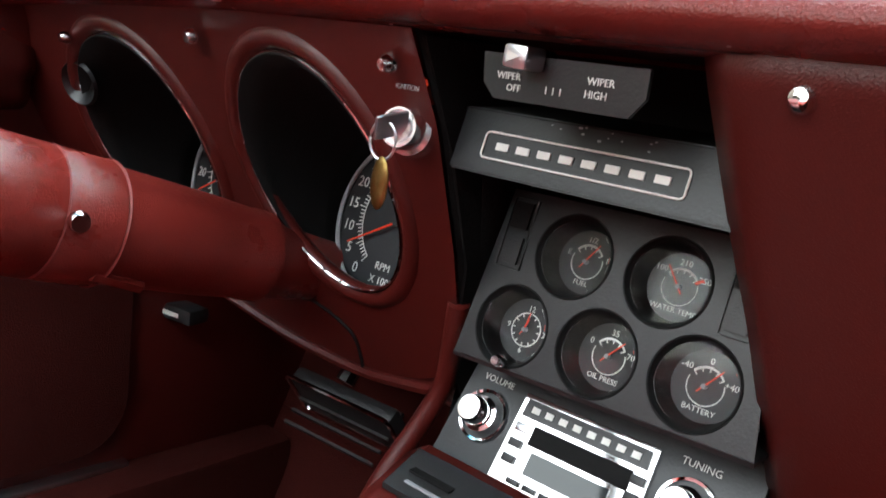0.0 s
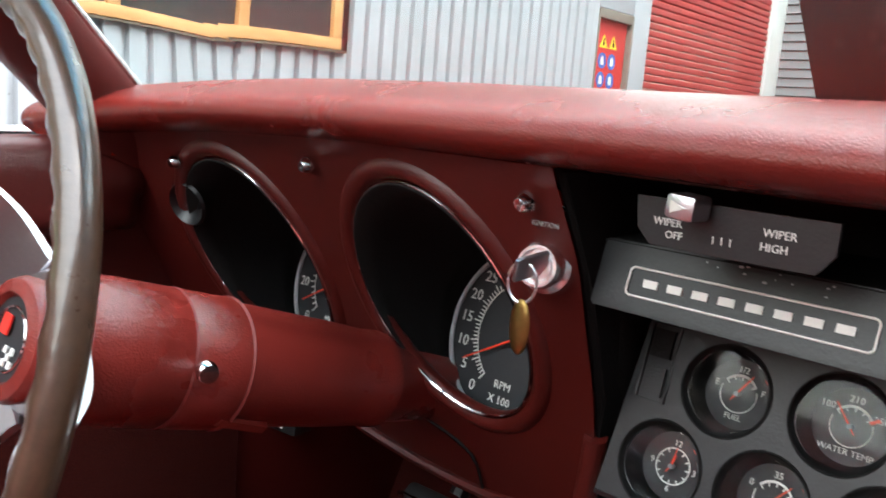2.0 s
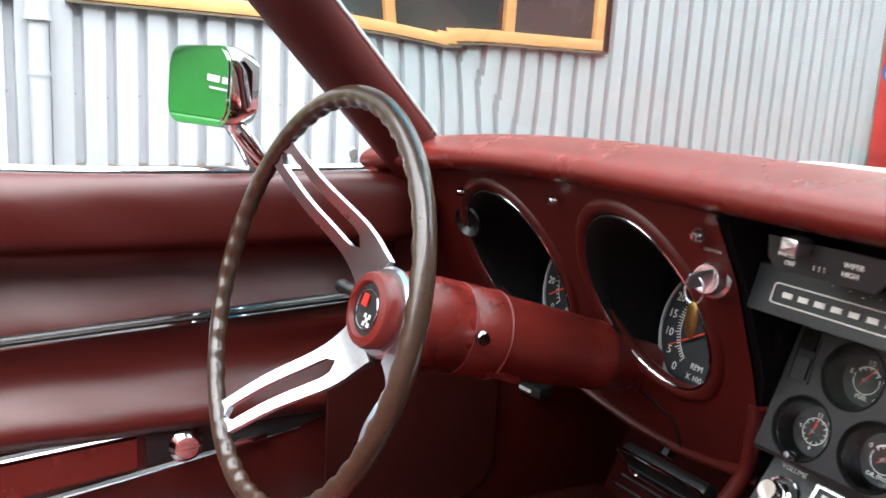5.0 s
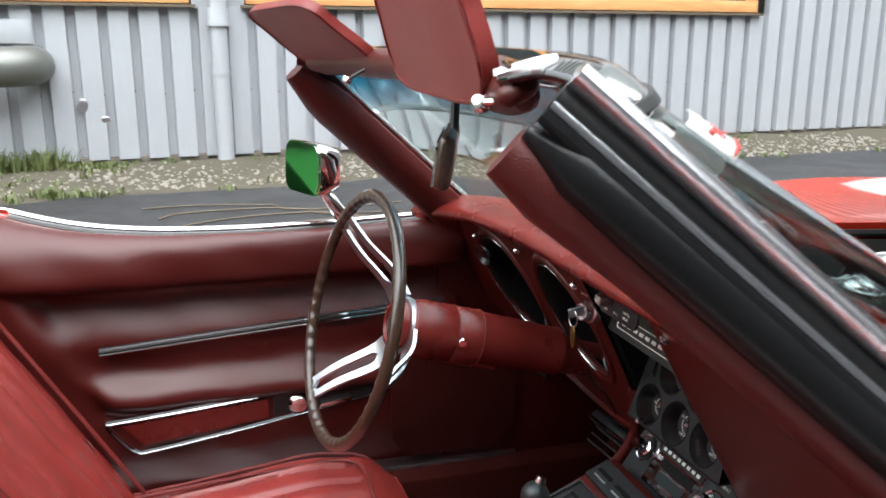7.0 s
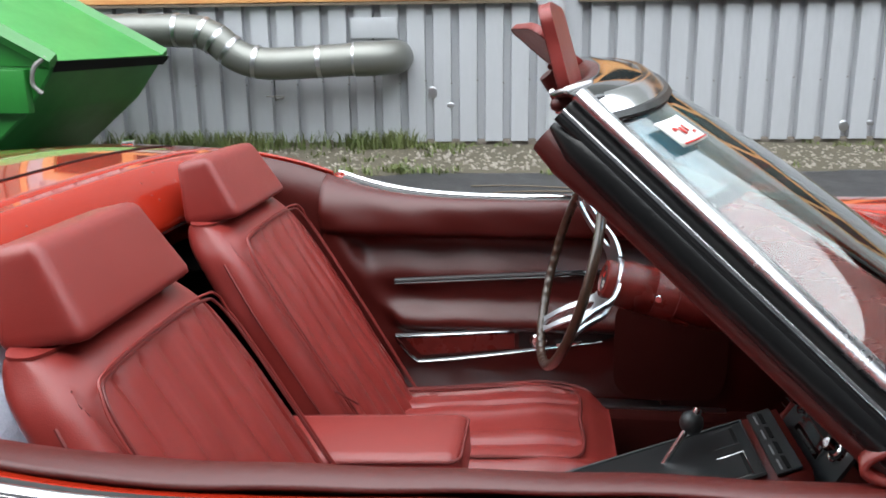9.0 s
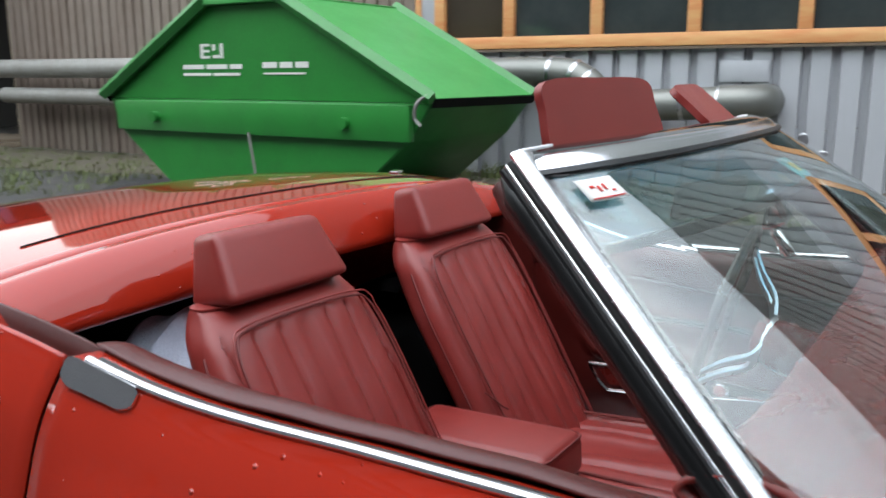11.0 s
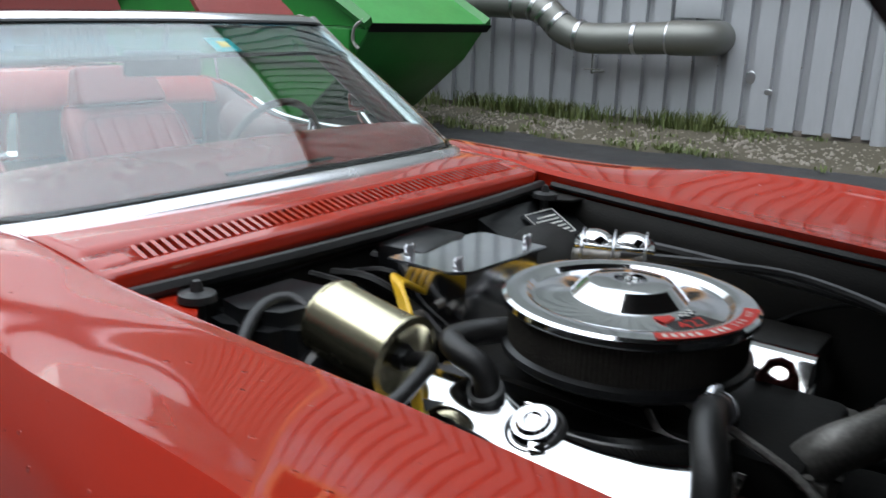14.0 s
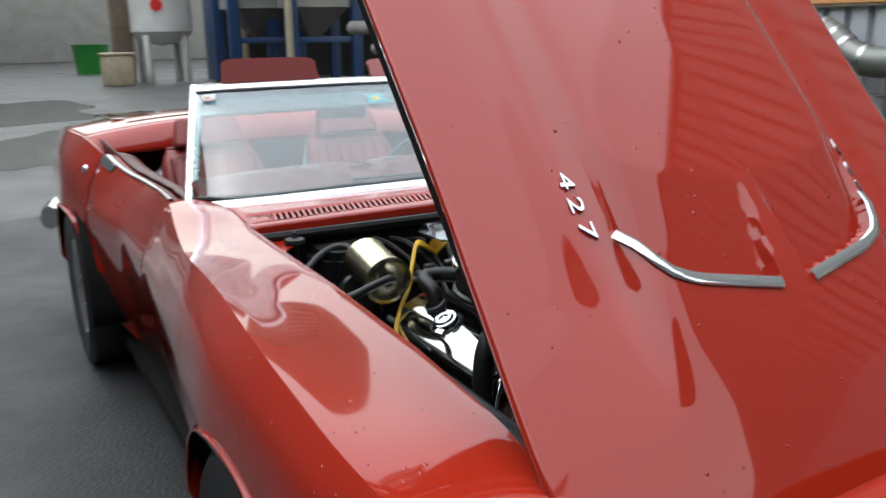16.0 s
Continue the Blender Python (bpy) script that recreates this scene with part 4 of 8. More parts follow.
cowl_strip(0.0, 0.56)
cowl_strip(0.80, 1.0)
surf(bm, lambda u, v: cw(-0.556 + (0.556 + SLOT_X0) * u, 0.56 + 0.24 * v), 3, 3)
surf(bm, lambda u, v: cw(SLOT_X1 + (0.556 - SLOT_X1) * u, 0.56 + 0.24 * v), 3, 3)
bmesh.ops.remove_doubles(bm, verts=bm.verts[:], dist=0.0004)
cowl = part("scuttle_panel", bm, M_paint, car, solid=0.008)
pitch = (SLOT_X1 - SLOT_X0) / SLOT_N
for i in range(SLOT_N + 1):
    x = SLOT_X0 + pitch * i
    w = pitch * 0.22
    loop = [cw(x - w, 0.555), cw(x + w, 0.555), cw(x + w, 0.805), cw(x - w, 0.805)]
    part("grille_bar", slab(bmesh.new(), [p + Vector((0.004 * (1 if k in (2, 3) else -1), 0, 0.0005)) for k, p in enumerate(loop)], (0, 0, -0.010)), M_paint, cowl)
part("grille_backing", surf(bmesh.new(), lambda u, v: cw(-0.54 + 1.08 * u, 0.50 + 0.36 * v, -0.035), 20, 3), M_matt, cowl, solid=0.003)
part("front_flange", surf(bmesh.new(), lambda u, v: cw(-0.556 + 1.112 * u, 1.0) + Vector((0, 0.004 * v, -0.03 * v)), 40, 3), M_paint, cowl, solid=0.004)

# bonnet, hinged at the nose and standing open
HD, HN = Vector((0, -0.648, 0.761)), Vector((0, 0.761, 0.648))
HO = Vector((0.004, 1.483, 0.628))


def trim_edge(ax):
    """How far up the panel the bulge's step lies, out from the middle."""
    return keyed(ax, [(0, 0.384), (0.2, 0.426), (0.25, 0.447), (0.285, 0.495), (0.297, 0.535)], 0.012)


def bonnet_h(x, v):
    """Height of the power bulge over the panel."""
    ax = abs(x)
    side_ = keyed(ax, [(0, 1.0), (0.258, 0.96), (0.287, 0.85), (0.330, -0.05), (0.355, -0.09), (0.42, 0.02), (0.58, -0.15), (0.7, -0.2)], 0.016)
    low_ = keyed(ax, [(0, 1.0), (0.22, 0.9), (0.40, 0.3), (0.58, -0.25), (0.7, -0.3)], 0.03)
    k = min(1, max(0, (v - 0.22) / 0.22))
    front = keyed(v, [(-0.1, 0), (0.06, 0.10), (0.28, 0.75), (0.42, 1.0), (0.9, 1.0), (1.45, 0.7)], 0.06)
    h = 0.042 * (side_ * k + low_ * (1 - k)) * front
    d = v - trim_edge(ax)
    if d > 0 and ax < 0.305:
        ramp = max(0, 1 - d / 0.20)
        rise = min(1, d / 0.010) * min(1, (0.305 - ax) / 0.012) * min(1, max(0, ax - 0.036 + 0.12 * d) / 0.008)
        h -= 0.026 * ramp * max(0, rise)
    return h + 0.006 * (1 - (x / 0.58) ** 2)


def bonnet(u, v, off=0.0):
    x = (2 * u - 1) * keyed(v, [(0, 0.545), (0.15, 0.57), (0.5, 0.558), (1.0, 0.562)])
    return HO + Vector((x, 0, 0)) + HD * (1.42 * v) + HN * (bonnet_h(x, 1.42 * v) + off - 0.02 * (1 - v) ** 6)


hood = part("bonnet", surf(bmesh.new(), bonnet, 150, 190), M_paint, car, "red-orange bonnet with a power bulge, standing open", angle=28, solid=0.012)
part("bonnet_lining", surf(bmesh.new(), lambda u, v: HO + Vector(((2 * u - 1) * 0.550, 0, 0)) + HD * (0.02 + 1.395 * v) + HN * -0.036, 10, 20), M_matt, hood, "black bonnet underside", solid=0.012)
part("edge_seal", tube(bmesh.new(), [bonnet(0.985, v / 40) - HN * 0.020 for v in range(41)], 0.008, 8), M_rubber, hood)
part("edge_seal", tube(bmesh.new(), [bonnet(0.015, v / 40) - HN * 0.020 for v in range(41)], 0.008, 8), M_rubber, hood)
for sx in (1, -1):
    pts = []
    for i in range(15):
        ax = 0.038 + 0.268 * i / 14
        v = trim_edge(ax)
        pts.append(HO + Vector((sx * ax, 0, 0)) + HD * (v - 0.002) + HN * (bonnet_h(ax, v - 0.012) + 0.001))
    part("bulge_trim", tube(bmesh.new(), pts, 0.0105, 8, flat=0.3, up=HN), M_chrome, hood, "chrome strip at the bulge's step")
    # raised engine-size numerals on the bulge's flank
    bx, bv = sx * 0.337, 0.60
    hh = bonnet_h(bx, bv)
    slope_ = (bonnet_h(bx + sx * 0.008, bv) - bonnet_h(bx - sx * 0.024, bv)) / 0.032
    out = (HN - Vector((sx * slope_, 0, 0))).normalized()
    up = (-HD).normalized()
    run = Vector((-sx, 0, 0))
    for ch, dv in (("4", 0.598 + 0.045 * sx), ("2", 0.598), ("7", 0.598 - 0.045 * sx)):
        hh = bonnet_h(bx, dv)
        zax = out
        xax = -HD.normalized() * sx
        yax = zax.cross(xax)
        m4 = Matrix((xax, yax, zax)).transposed().to_4x4()
        m4.translation = HO + Vector((bx, 0, 0)) + HD * dv + HN * (hh + 0.001) + out * 0.001
        tip = m4 @ Matrix(((1.22, 0.16, 0, 0), (0, 0.56, 0, 0), (0, 0, 1, 0), (0, 0, 0, 1)))
        lettering("numeral", ch, 0.055, tip, M_steel, hood, 0.004)

# windscreen: pillars, header, lower moulding and curved glass
WB = [(0.636, -0.345, 0.868), (0.585, -0.250, 0.878), (0.48, -0.198, 0.884), (0.30, -0.172, 0.889), (0.0, -0.165, 0.891)]
WT = [(0.510, -0.693, 1.182), (0.455, -0.648, 1.188), (0.32, -0.615, 1.192), (0.15, -0.600, 1.194), (0.0, -0.595, 1.195)]
WB, WT = ([*half, *((-x, y, z) for x, y, z in half[-2::-1])] for half in (WB, WT))
low, high = smooth_path(WB, 8), smooth_path(WT, 8)
NW = len(low) - 1


def screen(u, v):
    k = u * NW
    i = min(NW - 1, int(k))
    a, b = low[i].lerp(low[i + 1], k - i), high[i].lerp(high[i + 1], k - i)
    p = a.lerp(b, v)
    return p + Vector((0, 0.0066, 0.0100)) * math.sin(math.pi * v) * min(1, 7 * u, 7 * (1 - u))


ws = part("windscreen", surf(bmesh.new(), lambda u, v: screen(0.02 + 0.96 * u, 0.01 + 0.98 * v), 60, 16), M_glass, car, "curved tinted windscreen glass", angle=80, solid=0.004)
ws.visible_shadow = False
band = part("shade_band", surf(bmesh.new(), lambda u, v: screen(0.025 + 0.95 * u, 0.72 + 0.265 * v) + Vector((0, -0.014, -0.010)), 50, 8), M_band, ws, angle=80, solid=0.001)
band.visible_shadow = False
part("base_moulding", tube(bmesh.new(), [screen(i / 60, 0.015) + Vector((0, 0.008, -0.005)) for i in range(61)], 0.0185, 10, flat=0.4, up=(0, 0.62, 0.78)), M_hazy, ws, "chrome lower windscreen moulding")
part("base_seal", tube(bmesh.new(), [screen(i / 60, 0.050) + Vector((0, -0.004, -0.004)) for i in range(61)], 0.005, 6), M_rubber, ws)
hd = part("header", tube(bmesh.new(), [screen(i / 60, 1.0) + Vector((0, 0.010, -0.007)) for i in range(1, 60)], lambda t: 0.0190 * min(1, 0.55 + 10 * t, 0.55 + 10 * (1 - t)), 12, flat=0.36, up=(0, 0.66, 0.75)), M_bright, ws, "chrome header rail")
part("header_seal", tube(bmesh.new(), [screen(0.03 + 0.94 * i / 60, 0.955) for i in range(61)], 0.008, 6, flat=0.7), M_satin, ws)


def header_face(u, v, off=0.0):
    """The header's upper face, from the chrome rail back to its rear edge."""
    q = screen(u, 1.0)
    k = min(1, u / 0.16, (1 - u) / 0.16)
    inward = -0.052 * (1 - k) * (1 if u < 0.5 else -1)
    back = Vector((inward, -0.024 - 0.036 * k, 0.003))
    return q + Vector((0, 0.004, 0.002)) + (back - Vector((0, 0.004, 0.002))) * v + Vector((0, 0, 0.006 * math.sin(math.pi * v) + off))


part("header_top", surf(bmesh.new(), lambda u, v: header_face(0.012 + 0.976 * u, v), 80, 8), M_gloss, ws, "glossy black header top", angle=60, solid=0.005)
part("header_lining", tube(bmesh.new(), [header_face(0.10 + 0.80 * i / 60, 1.0) + Vector((0, 0.005, -0.016)) for i in range(61)], lambda t: 0.006 + 0.013 * min(1, 8 * t, 8 * (1 - t)), 12, flat=0.95), M_vinyl, ws, "dark red padded header lining")
for side, u in ((1, 0.0), (-1, 1.0)):
    e_out, e_front = Vector((side * 0.964, -0.196, 0.179)), Vector((0, 0.675, 0.738))

    def rail(a, b, v0=0, v1=16):
        """A line along the pillar, a outwards and b forwards of the glass edge."""
        return [screen(u, v / 15.8) + e_out * a + e_front * b for v in range(v0, v1 + 1)]
    pil = part("pillar", tube(bmesh.new(), rail(-0.0145, 0.0060), 0.0220, 14, flat=0.40, up=e_front), M_hazy, ws, "chrome windscreen pillar")
    part("pillar_seal", tube(bmesh.new(), rail(-0.0075, -0.0075), 0.0068, 10), M_rubber, pil)
    part("pillar_strip", tube(bmesh.new(), rail(-0.0040, -0.0131), 0.0036, 10), M_bright, pil, "thin chrome strip")
    part("weather_strip", tube(bmesh.new(), rail(-0.0120, -0.0290), lambda t: 0.0150 * math.sqrt(max(0.05, 1 - max(0, (t - 0.95) / 0.05) ** 2)), 16), M_strip, pil, "thick black rubber weather strip")
    part("strip_lip", tube(bmesh.new(), rail(-0.0030, -0.0200), 0.0042, 8), M_strip, pil)
    if side > 0:
        part("pillar_lining", tube(bmesh.new(), rail(-0.025, -0.0420, 1), lambda t: 0.0150 + 0.006 * max(0, t - 0.80) / 0.20 - 0.006 * max(0, t - 0.98) / 0.02, 16), M_vinyl, pil, "dark red pillar lining")
    else:
        part("pillar_lining", tube(bmesh.new(), [p + Vector((0.031, -0.022, -0.025)) for p in rail(0, 0)], lambda t: 0.038 - 0.020 * max(0, t - 0.85) / 0.15, 14, flat=0.6, up=(0.80, -0.58, -0.12)), M_vinyl, pil, "dark red pillar lining")
    def tip_plate(a, b, e=(0.0 if side > 0 else 1.0), d=side):
        return header_face(e + d * (0.004 + 0.125 * a), 0.48 + 0.14 * a + (0.56 - 0.14 * a) * b, 0.0025)
    part("header_tip", surf(bmesh.new(), tip_plate, 10, 5), M_skylit, hd, "header end plate, coloured pale for the sky's glare", solid=0.004)
    part("tip_lining", tube(bmesh.new(), [tip_plate(i / 10, 0.9) + Vector((0, 0.006, -0.011)) for i in range(11)], 0.0065, 10), M_vinyl, hd, "dark red end of the header lining")
# stickers on the glass
bm = surf(bmesh.new(), lambda u, v: screen(0.078 + 0.060 * u, 0.845 + 0.066 * v) + Vector((0.003, 0.005, 0.0045)), 5, 4)
stk = part("sticker", bm, M_white, ws, "white and red paper sticker", solid=0.0008)
for a, b, c, d in ((0.08, 0.92, 0.05, 0.10), (0.22, 0.34, 0.55, 0.66), (0.40, 0.47, 0.35, 0.62), (0.56, 0.62, 0.40, 0.68), (0.70, 0.80, 0.30, 0.38)):
    part("print", surf(bmesh.new(), lambda u, v: screen(0.078 + 0.060 * (a + (b - a) * u), 0.845 + 0.066 * (c + (d - c) * v)) + Vector((0.0036, 0.0062, 0.0056)), 2, 2), M_red, stk, solid=0.0006)
stk2 = part("sticker", surf(bmesh.new(), lambda u, v: screen(0.522 + 0.046 * u, 0.748 + 0.094 * v) + Vector((0, -0.008, -0.006)), 4, 3), M_teal, ws, "teal and yellow round-cornered sticker", solid=0.0008)
part("print", surf(bmesh.new(), lambda u, v: screen(0.536 + 0.018 * u, 0.775 + 0.04 * v) + Vector((0, -0.0065, -0.0045)), 2, 2), M_sign, stk2, solid=0.0006)
# sun visors folded up over the header
for low_c, up_v, run_v in (((0.240, -0.684, 1.166), (0, -0.031, 0.106), (0.328, -0.022, 0)), ((-0.292, -0.672, 1.178), (0, -0.093, 0.077), (0.322, 0.051, 0))):
    ux_, uy_ = Vector(run_v).normalized(), Vector(up_v)
    long_, cx = uy_.length / 0.127, low_c[0]
    uz_ = ux_.cross(uy_).normalized()
    m4 = Matrix((ux_ * 1.07, uy_.normalized() * long_, uz_)).transposed().to_4x4()
    m4.translation = low_c
    outl = smooth_path([(-0.145, 0.01, 0), (-0.152, 0.08, 0), (-0.135, 0.122, 0), (0, 0.127, 0), (0.135, 0.122, 0), (0.152, 0.08, 0), (0.145, 0.01, 0), (0, 0, 0)], 5, True)
    bm = slab(bmesh.new(), [p + Vector((0, 0, -0.0055)) for p in outl], (0, 0, 0.011))
    bmesh.ops.bevel(bm, geom=[e for e in bm.edges if len(e.link_faces) == 2 and e.calc_face_angle(0) > 1.2], offset=0.0035, segments=3, affect="EDGES")
    vis = part("sun_visor", bm, M_leather, car, "red vinyl sun visor folded up")
    vis.data.transform(m4)
    sm = part("visor_piping", tube(bmesh.new(), [m4 @ (p * 0.985 + Vector((0, 0.001, 0.0058))) for p in outl], 0.0016, 5, closed=True), M_seam, vis)
    foot, arm_to = ((-0.140, -0.694, 1.162), (-0.140, -0.668, 1.176)) if cx < 0 else ((0.405, -0.708, 1.170), (0.425, -0.695, 1.172))
    part("visor_hinge", tube(bmesh.new(), [foot, arm_to], 0.0026, 8), M_chrome, vis, "chrome hinge rod")
    part("hinge_boss", lathe(bmesh.new(), [(0, 0.004), (0.0045, 0.003), (0.0065, 0.0), (0.0065, -0.003)], foot, (0.55, -0.8, 0.2), 16), M_chrome, vis)
# rear-view mirror hanging from the header
mir = part("rear_view_mirror", box(bmesh.new(), (0.020, -0.613, 1.089), (0.17, 0.018, 0.056), (-8, 0, -19), 0.008, 3), M_wood, car, "brown framed interior mirror")
part("mirror_face", box(bmesh.new(), (0.0168, -0.6225, 1.0877), (0.156, 0.002, 0.045), (-8, 0, -19)), M_mirror, mir)
part("mirror_arm", tube(bmesh.new(), [(0.02, -0.606, 1.11), (0.01, -0.60, 1.185)], 0.005, 8), M_satin, mir)
# door mirror on its chrome foot, driver's side
dm = part("door_mirror", tube(bmesh.new(), [(-0.655, -0.615, 0.880), (-0.645, -0.645, 0.925), (-0.672, -0.672, 0.965)], lambda t: 0.016 - 0.006 * t, 10), M_chrome, car, "chrome door mirror")
mt = pose(-0.680, -0.688, 0.980, 86.5, 0, 20)
outl = [(x, y, 0) for x, y in rounded(0.146, 0.098, 0.026)]
bm = bmesh.new()
rings = []
for k, z in ((0.98, 0.0), (1.0, -0.006), (1.0, -0.016), (0.85, -0.045), (0.45, -0.062)):
    rings.append([bm.verts.new(mt @ Vector((x * k, y * k, z))) for x, y, _ in outl])
for a, b in zip(rings, rings[1:]):
    for j in range(len(a)):
        bm.faces.new((a[j], a[(j + 1) % len(a)], b[(j + 1) % len(a)], b[j]))
bm.faces.new(rings[-1])
bm.faces.new(rings[0][::-1])
part("mirror_shell", bm, M_chrome, dm)
part("mirror_glass", slab(bmesh.new(), [mt @ Vector((x * 0.9, y * 0.9, 0.0008)) for x, y, _ in outl], mt.to_3x3() @ Vector((0, 0, 0.0012))), M_mirror, dm)

# ---- the car: cabin ----
# carpeted tub: floor, tunnel, bulkheads, side sills
bm = span(bmesh.new(), (-0.60, -1.40, 0.19), (0.60, 0.02, 0.225))
part("floor_carpet", bm, M_carpet, car)
bm = bmesh.new()
surf(bm, lambda u, v: Vector((0.135 * math.cos(math.pi * (1 - u)) * (1.15 if 0 < u < 1 else 1.25), -1.40 + 1.42 * v, 0.22 + 0.30 * math.sin(math.pi * u) ** 0.55)), 18, 6)
part("tunnel_carpet", bm, M_carpet, car, solid=0.004)
bm = slab(bmesh.new(), [(-0.55, -0.02, 0.2), (0.55, -0.02, 0.2), (0.55, -0.02, 0.82), (-0.55, -0.02, 0.82)], (0, 0.012, 0))
slab(bm, [(-0.60, -0.17, 0.22), (0.60, -0.17, 0.22), (0.60, -0.03, 0.55), (-0.60, -0.03, 0.55)], (0, 0.01, 0.004))
part("toe_board", bm, M_carpet, car)
bm = slab(bmesh.new(), [(-0.66, -1.40, 0.2), (0.66, -1.40, 0.2), (0.66, -1.47, 0.62), (-0.66, -1.47, 0.62)], (0, -0.012, 0))
slab(bm, [(-0.70, -1.47, 0.62), (0.70, -1.47, 0.62), (0.70, -2.3, 0.60), (-0.70, -2.3, 0.60)], (0, 0, -0.012))
part("rear_carpet", bm, M_matt, car)
for s in (-1, 1):
    part("sill", span(bmesh.new(), (s * 0.50, -1.25, 0.20), (s * 0.655, -0.10, 0.405), 0.012), M_carpet, car)
    part("sill_plate", span(bmesh.new(), (s * 0.545, -1.2, 0.404), (s * 0.588, -0.30, 0.411), 0.002), M_steel, car, "bright aluminium sill plate")
    part("side_panel", span(bmesh.new(), (s * 0.618, -0.44, 0.55), (s * 0.634, -0.30, 0.860)), M_vinyl, car)
    part("kick_panel", box(bmesh.new(), (s * 0.565, -0.235, 0.54), (0.02, 0.42, 0.30), (0, 0, s * 2), 0.008), M_vinyl, car)
    bm = bmesh.new()
    outl = [(s * 0.553, y, z) for y, z in ((c - 0.43, d + 0.555) for c, d in rounded(0.25, 0.25, 0.06))]
    slab(bm, outl, (-s * 0.006, 0, 0))
    part("kick_cover", bm, M_carpet, car)
    # rear side of the cockpit beside the deck
    def well(u, v, s=s):
        y = -1.22 - 0.26 * u
        c = flank(y, 0)
        return Vector((s * (c.x - 0.045 - 0.04 * v), y, c.z - 0.002 - 0.5 * v))
    part("rear_side_trim", surf(bmesh.new(), well, 8, 6), M_vinyl, car, solid=0.005)

PROF = [(0.660, 0.879), (0.640, 0.884), (0.612, 0.879), (0.592, 0.860), (0.582, 0.835), (0.578, 0.810), (0.588, 0.795), (0.618, 0.787), (0.628, 0.765), (0.614, 0.735), (0.600, 0.712), (0.594, 0.690), (0.600, 0.66), (0.594, 0.635), (0.567, 0.610), (0.560, 0.590), (0.572, 0.575), (0.582, 0.565), (0.584, 0.49), (0.594, 0.44), (0.604, 0.36), (0.604, 0.30)]
pp = smooth_path([(a, 0, b) for a, b in PROF], 3)
for s in (-1, 1):
    def inner(u, v, s=s):
        y = -1.235 + 0.835 * u
        k = v * (len(pp) - 1)
        i = min(len(pp) - 2, int(k))
        p = pp[i].lerp(pp[i + 1], k - i)
        rise = flank(y, 0).z - 0.878
        wide = flank(y, 0).x - 0.707
        fade = max(0, 1 - v * 4.5)
        soft = 0.0025 * math.sin(y * 31 + p.z * 17) * math.sin(p.z * 40 + y * 9)
        end = min(1, (u / 0.06), (1 - u) / 0.06)
        groove = -0.010 * (1 - end) if 0.2 < v < 0.9 else 0
        px = p.x
        if 0.56 < p.z < 0.80:
            rec = min(1, max(0, (y + 1.174 - (0.756 - p.z) * 0.60) / 0.035))
            px = 0.586 + (p.x - 0.586) * rec * rec * (3 - 2 * rec)
        return Vector((s * (px + wide * fade + soft - groove), y, p.z + rise * fade))
    dp = part("door_trim", surf(bmesh.new(), inner, 60, 57), M_vinyl, car, "dark red moulded door trim", angle=60, solid=0.008)
    x = s * 0.588
    for dz in (0.001, 0.010):
        part("trim_strip", tube(bmesh.new(), [(x - s * 0.004, -1.06, 0.680 + dz), (x - s * 0.005, -0.80, 0.698 + dz), (x - s * 0.002, -0.44, 0.720 + dz)], 0.0024, 6), M_chrome, dp, "chrome trim strip")
    part("strip_backing", tube(bmesh.new(), [(x, -1.06, 0.6865), (x - s * 0.001, -0.80, 0.7045), (x + s * 0.001, -0.44, 0.7265)], 0.007, 6), M_satin, dp)
    arm = smooth_path([(x - s * 0.009, -1.06, 0.556), (x - s * 0.009, -0.90, 0.568), (x - s * 0.009, -0.62, 0.592)], 6)
    part("armrest_moulding", tube(bmesh.new(), arm, 0.0045, 6), M_chrome, dp)
    part("armrest_moulding", tube(bmesh.new(), smooth_path([(x - s * 0.008, -1.06, 0.552), (x - s * 0.008, -1.045, 0.530), (x - s * 0.008, -1.015, 0.498), (x - s * 0.008, -0.98, 0.496), (x - s * 0.006, -0.80, 0.520), (x - s * 0.004, -0.58, 0.556)], 6), 0.004, 6), M_chrome, dp)
    part("armrest_panel", slab(bmesh.new(), [(x - s * 0.006, -1.035, 0.548), (x - s * 0.006, -1.0, 0.508), (x - s * 0.006, -0.78, 0.533), (x - s * 0.006, -0.78, 0.570)], (-s * 0.006, 0, 0)), M_pad, dp)
    part("latch_plate", slab(bmesh.new(), [(x - s * 0.006, -0.77, 0.534), (x - s * 0.006, -0.77, 0.572), (x - s * 0.006, -0.56, 0.592), (x - s * 0.006, -0.53, 0.575), (x - s * 0.006, -0.60, 0.552)], (-s * 0.005, 0, 0)), M_black, dp, "black latch plate")
    part("latch_knob", lathe(bmesh.new(), [(0, 0.016), (0.014, 0.015), (0.020, 0.008), (0.020, 0.0)], (x - s * 0.011, -0.725, 0.556), (-s, 0, 0), 24), M_chrome, dp, "round chrome latch knob")
    part("latch_lever", box(bmesh.new(), (x - s * 0.015, -0.655, 0.550), (0.006, 0.060, 0.010), (9, 0, 0), 0.002), M_chrome, dp)

# dashboard pad: one roll from door to door
PADP = smooth_path([(-0.392, 0, 0.906), (-0.413, 0, 0.911), (-0.423, 0, 0.922), (-0.413, 0, 0.936), (-0.375, 0, 0.949), (-0.33, 0, 0.950), (-0.27, 0, 0.932), (-0.205, 0, 0.880)], 4)


def wrap(x):
    return (-0.066 if x < 0 else -0.045) * (abs(x) / 0.62) ** 4


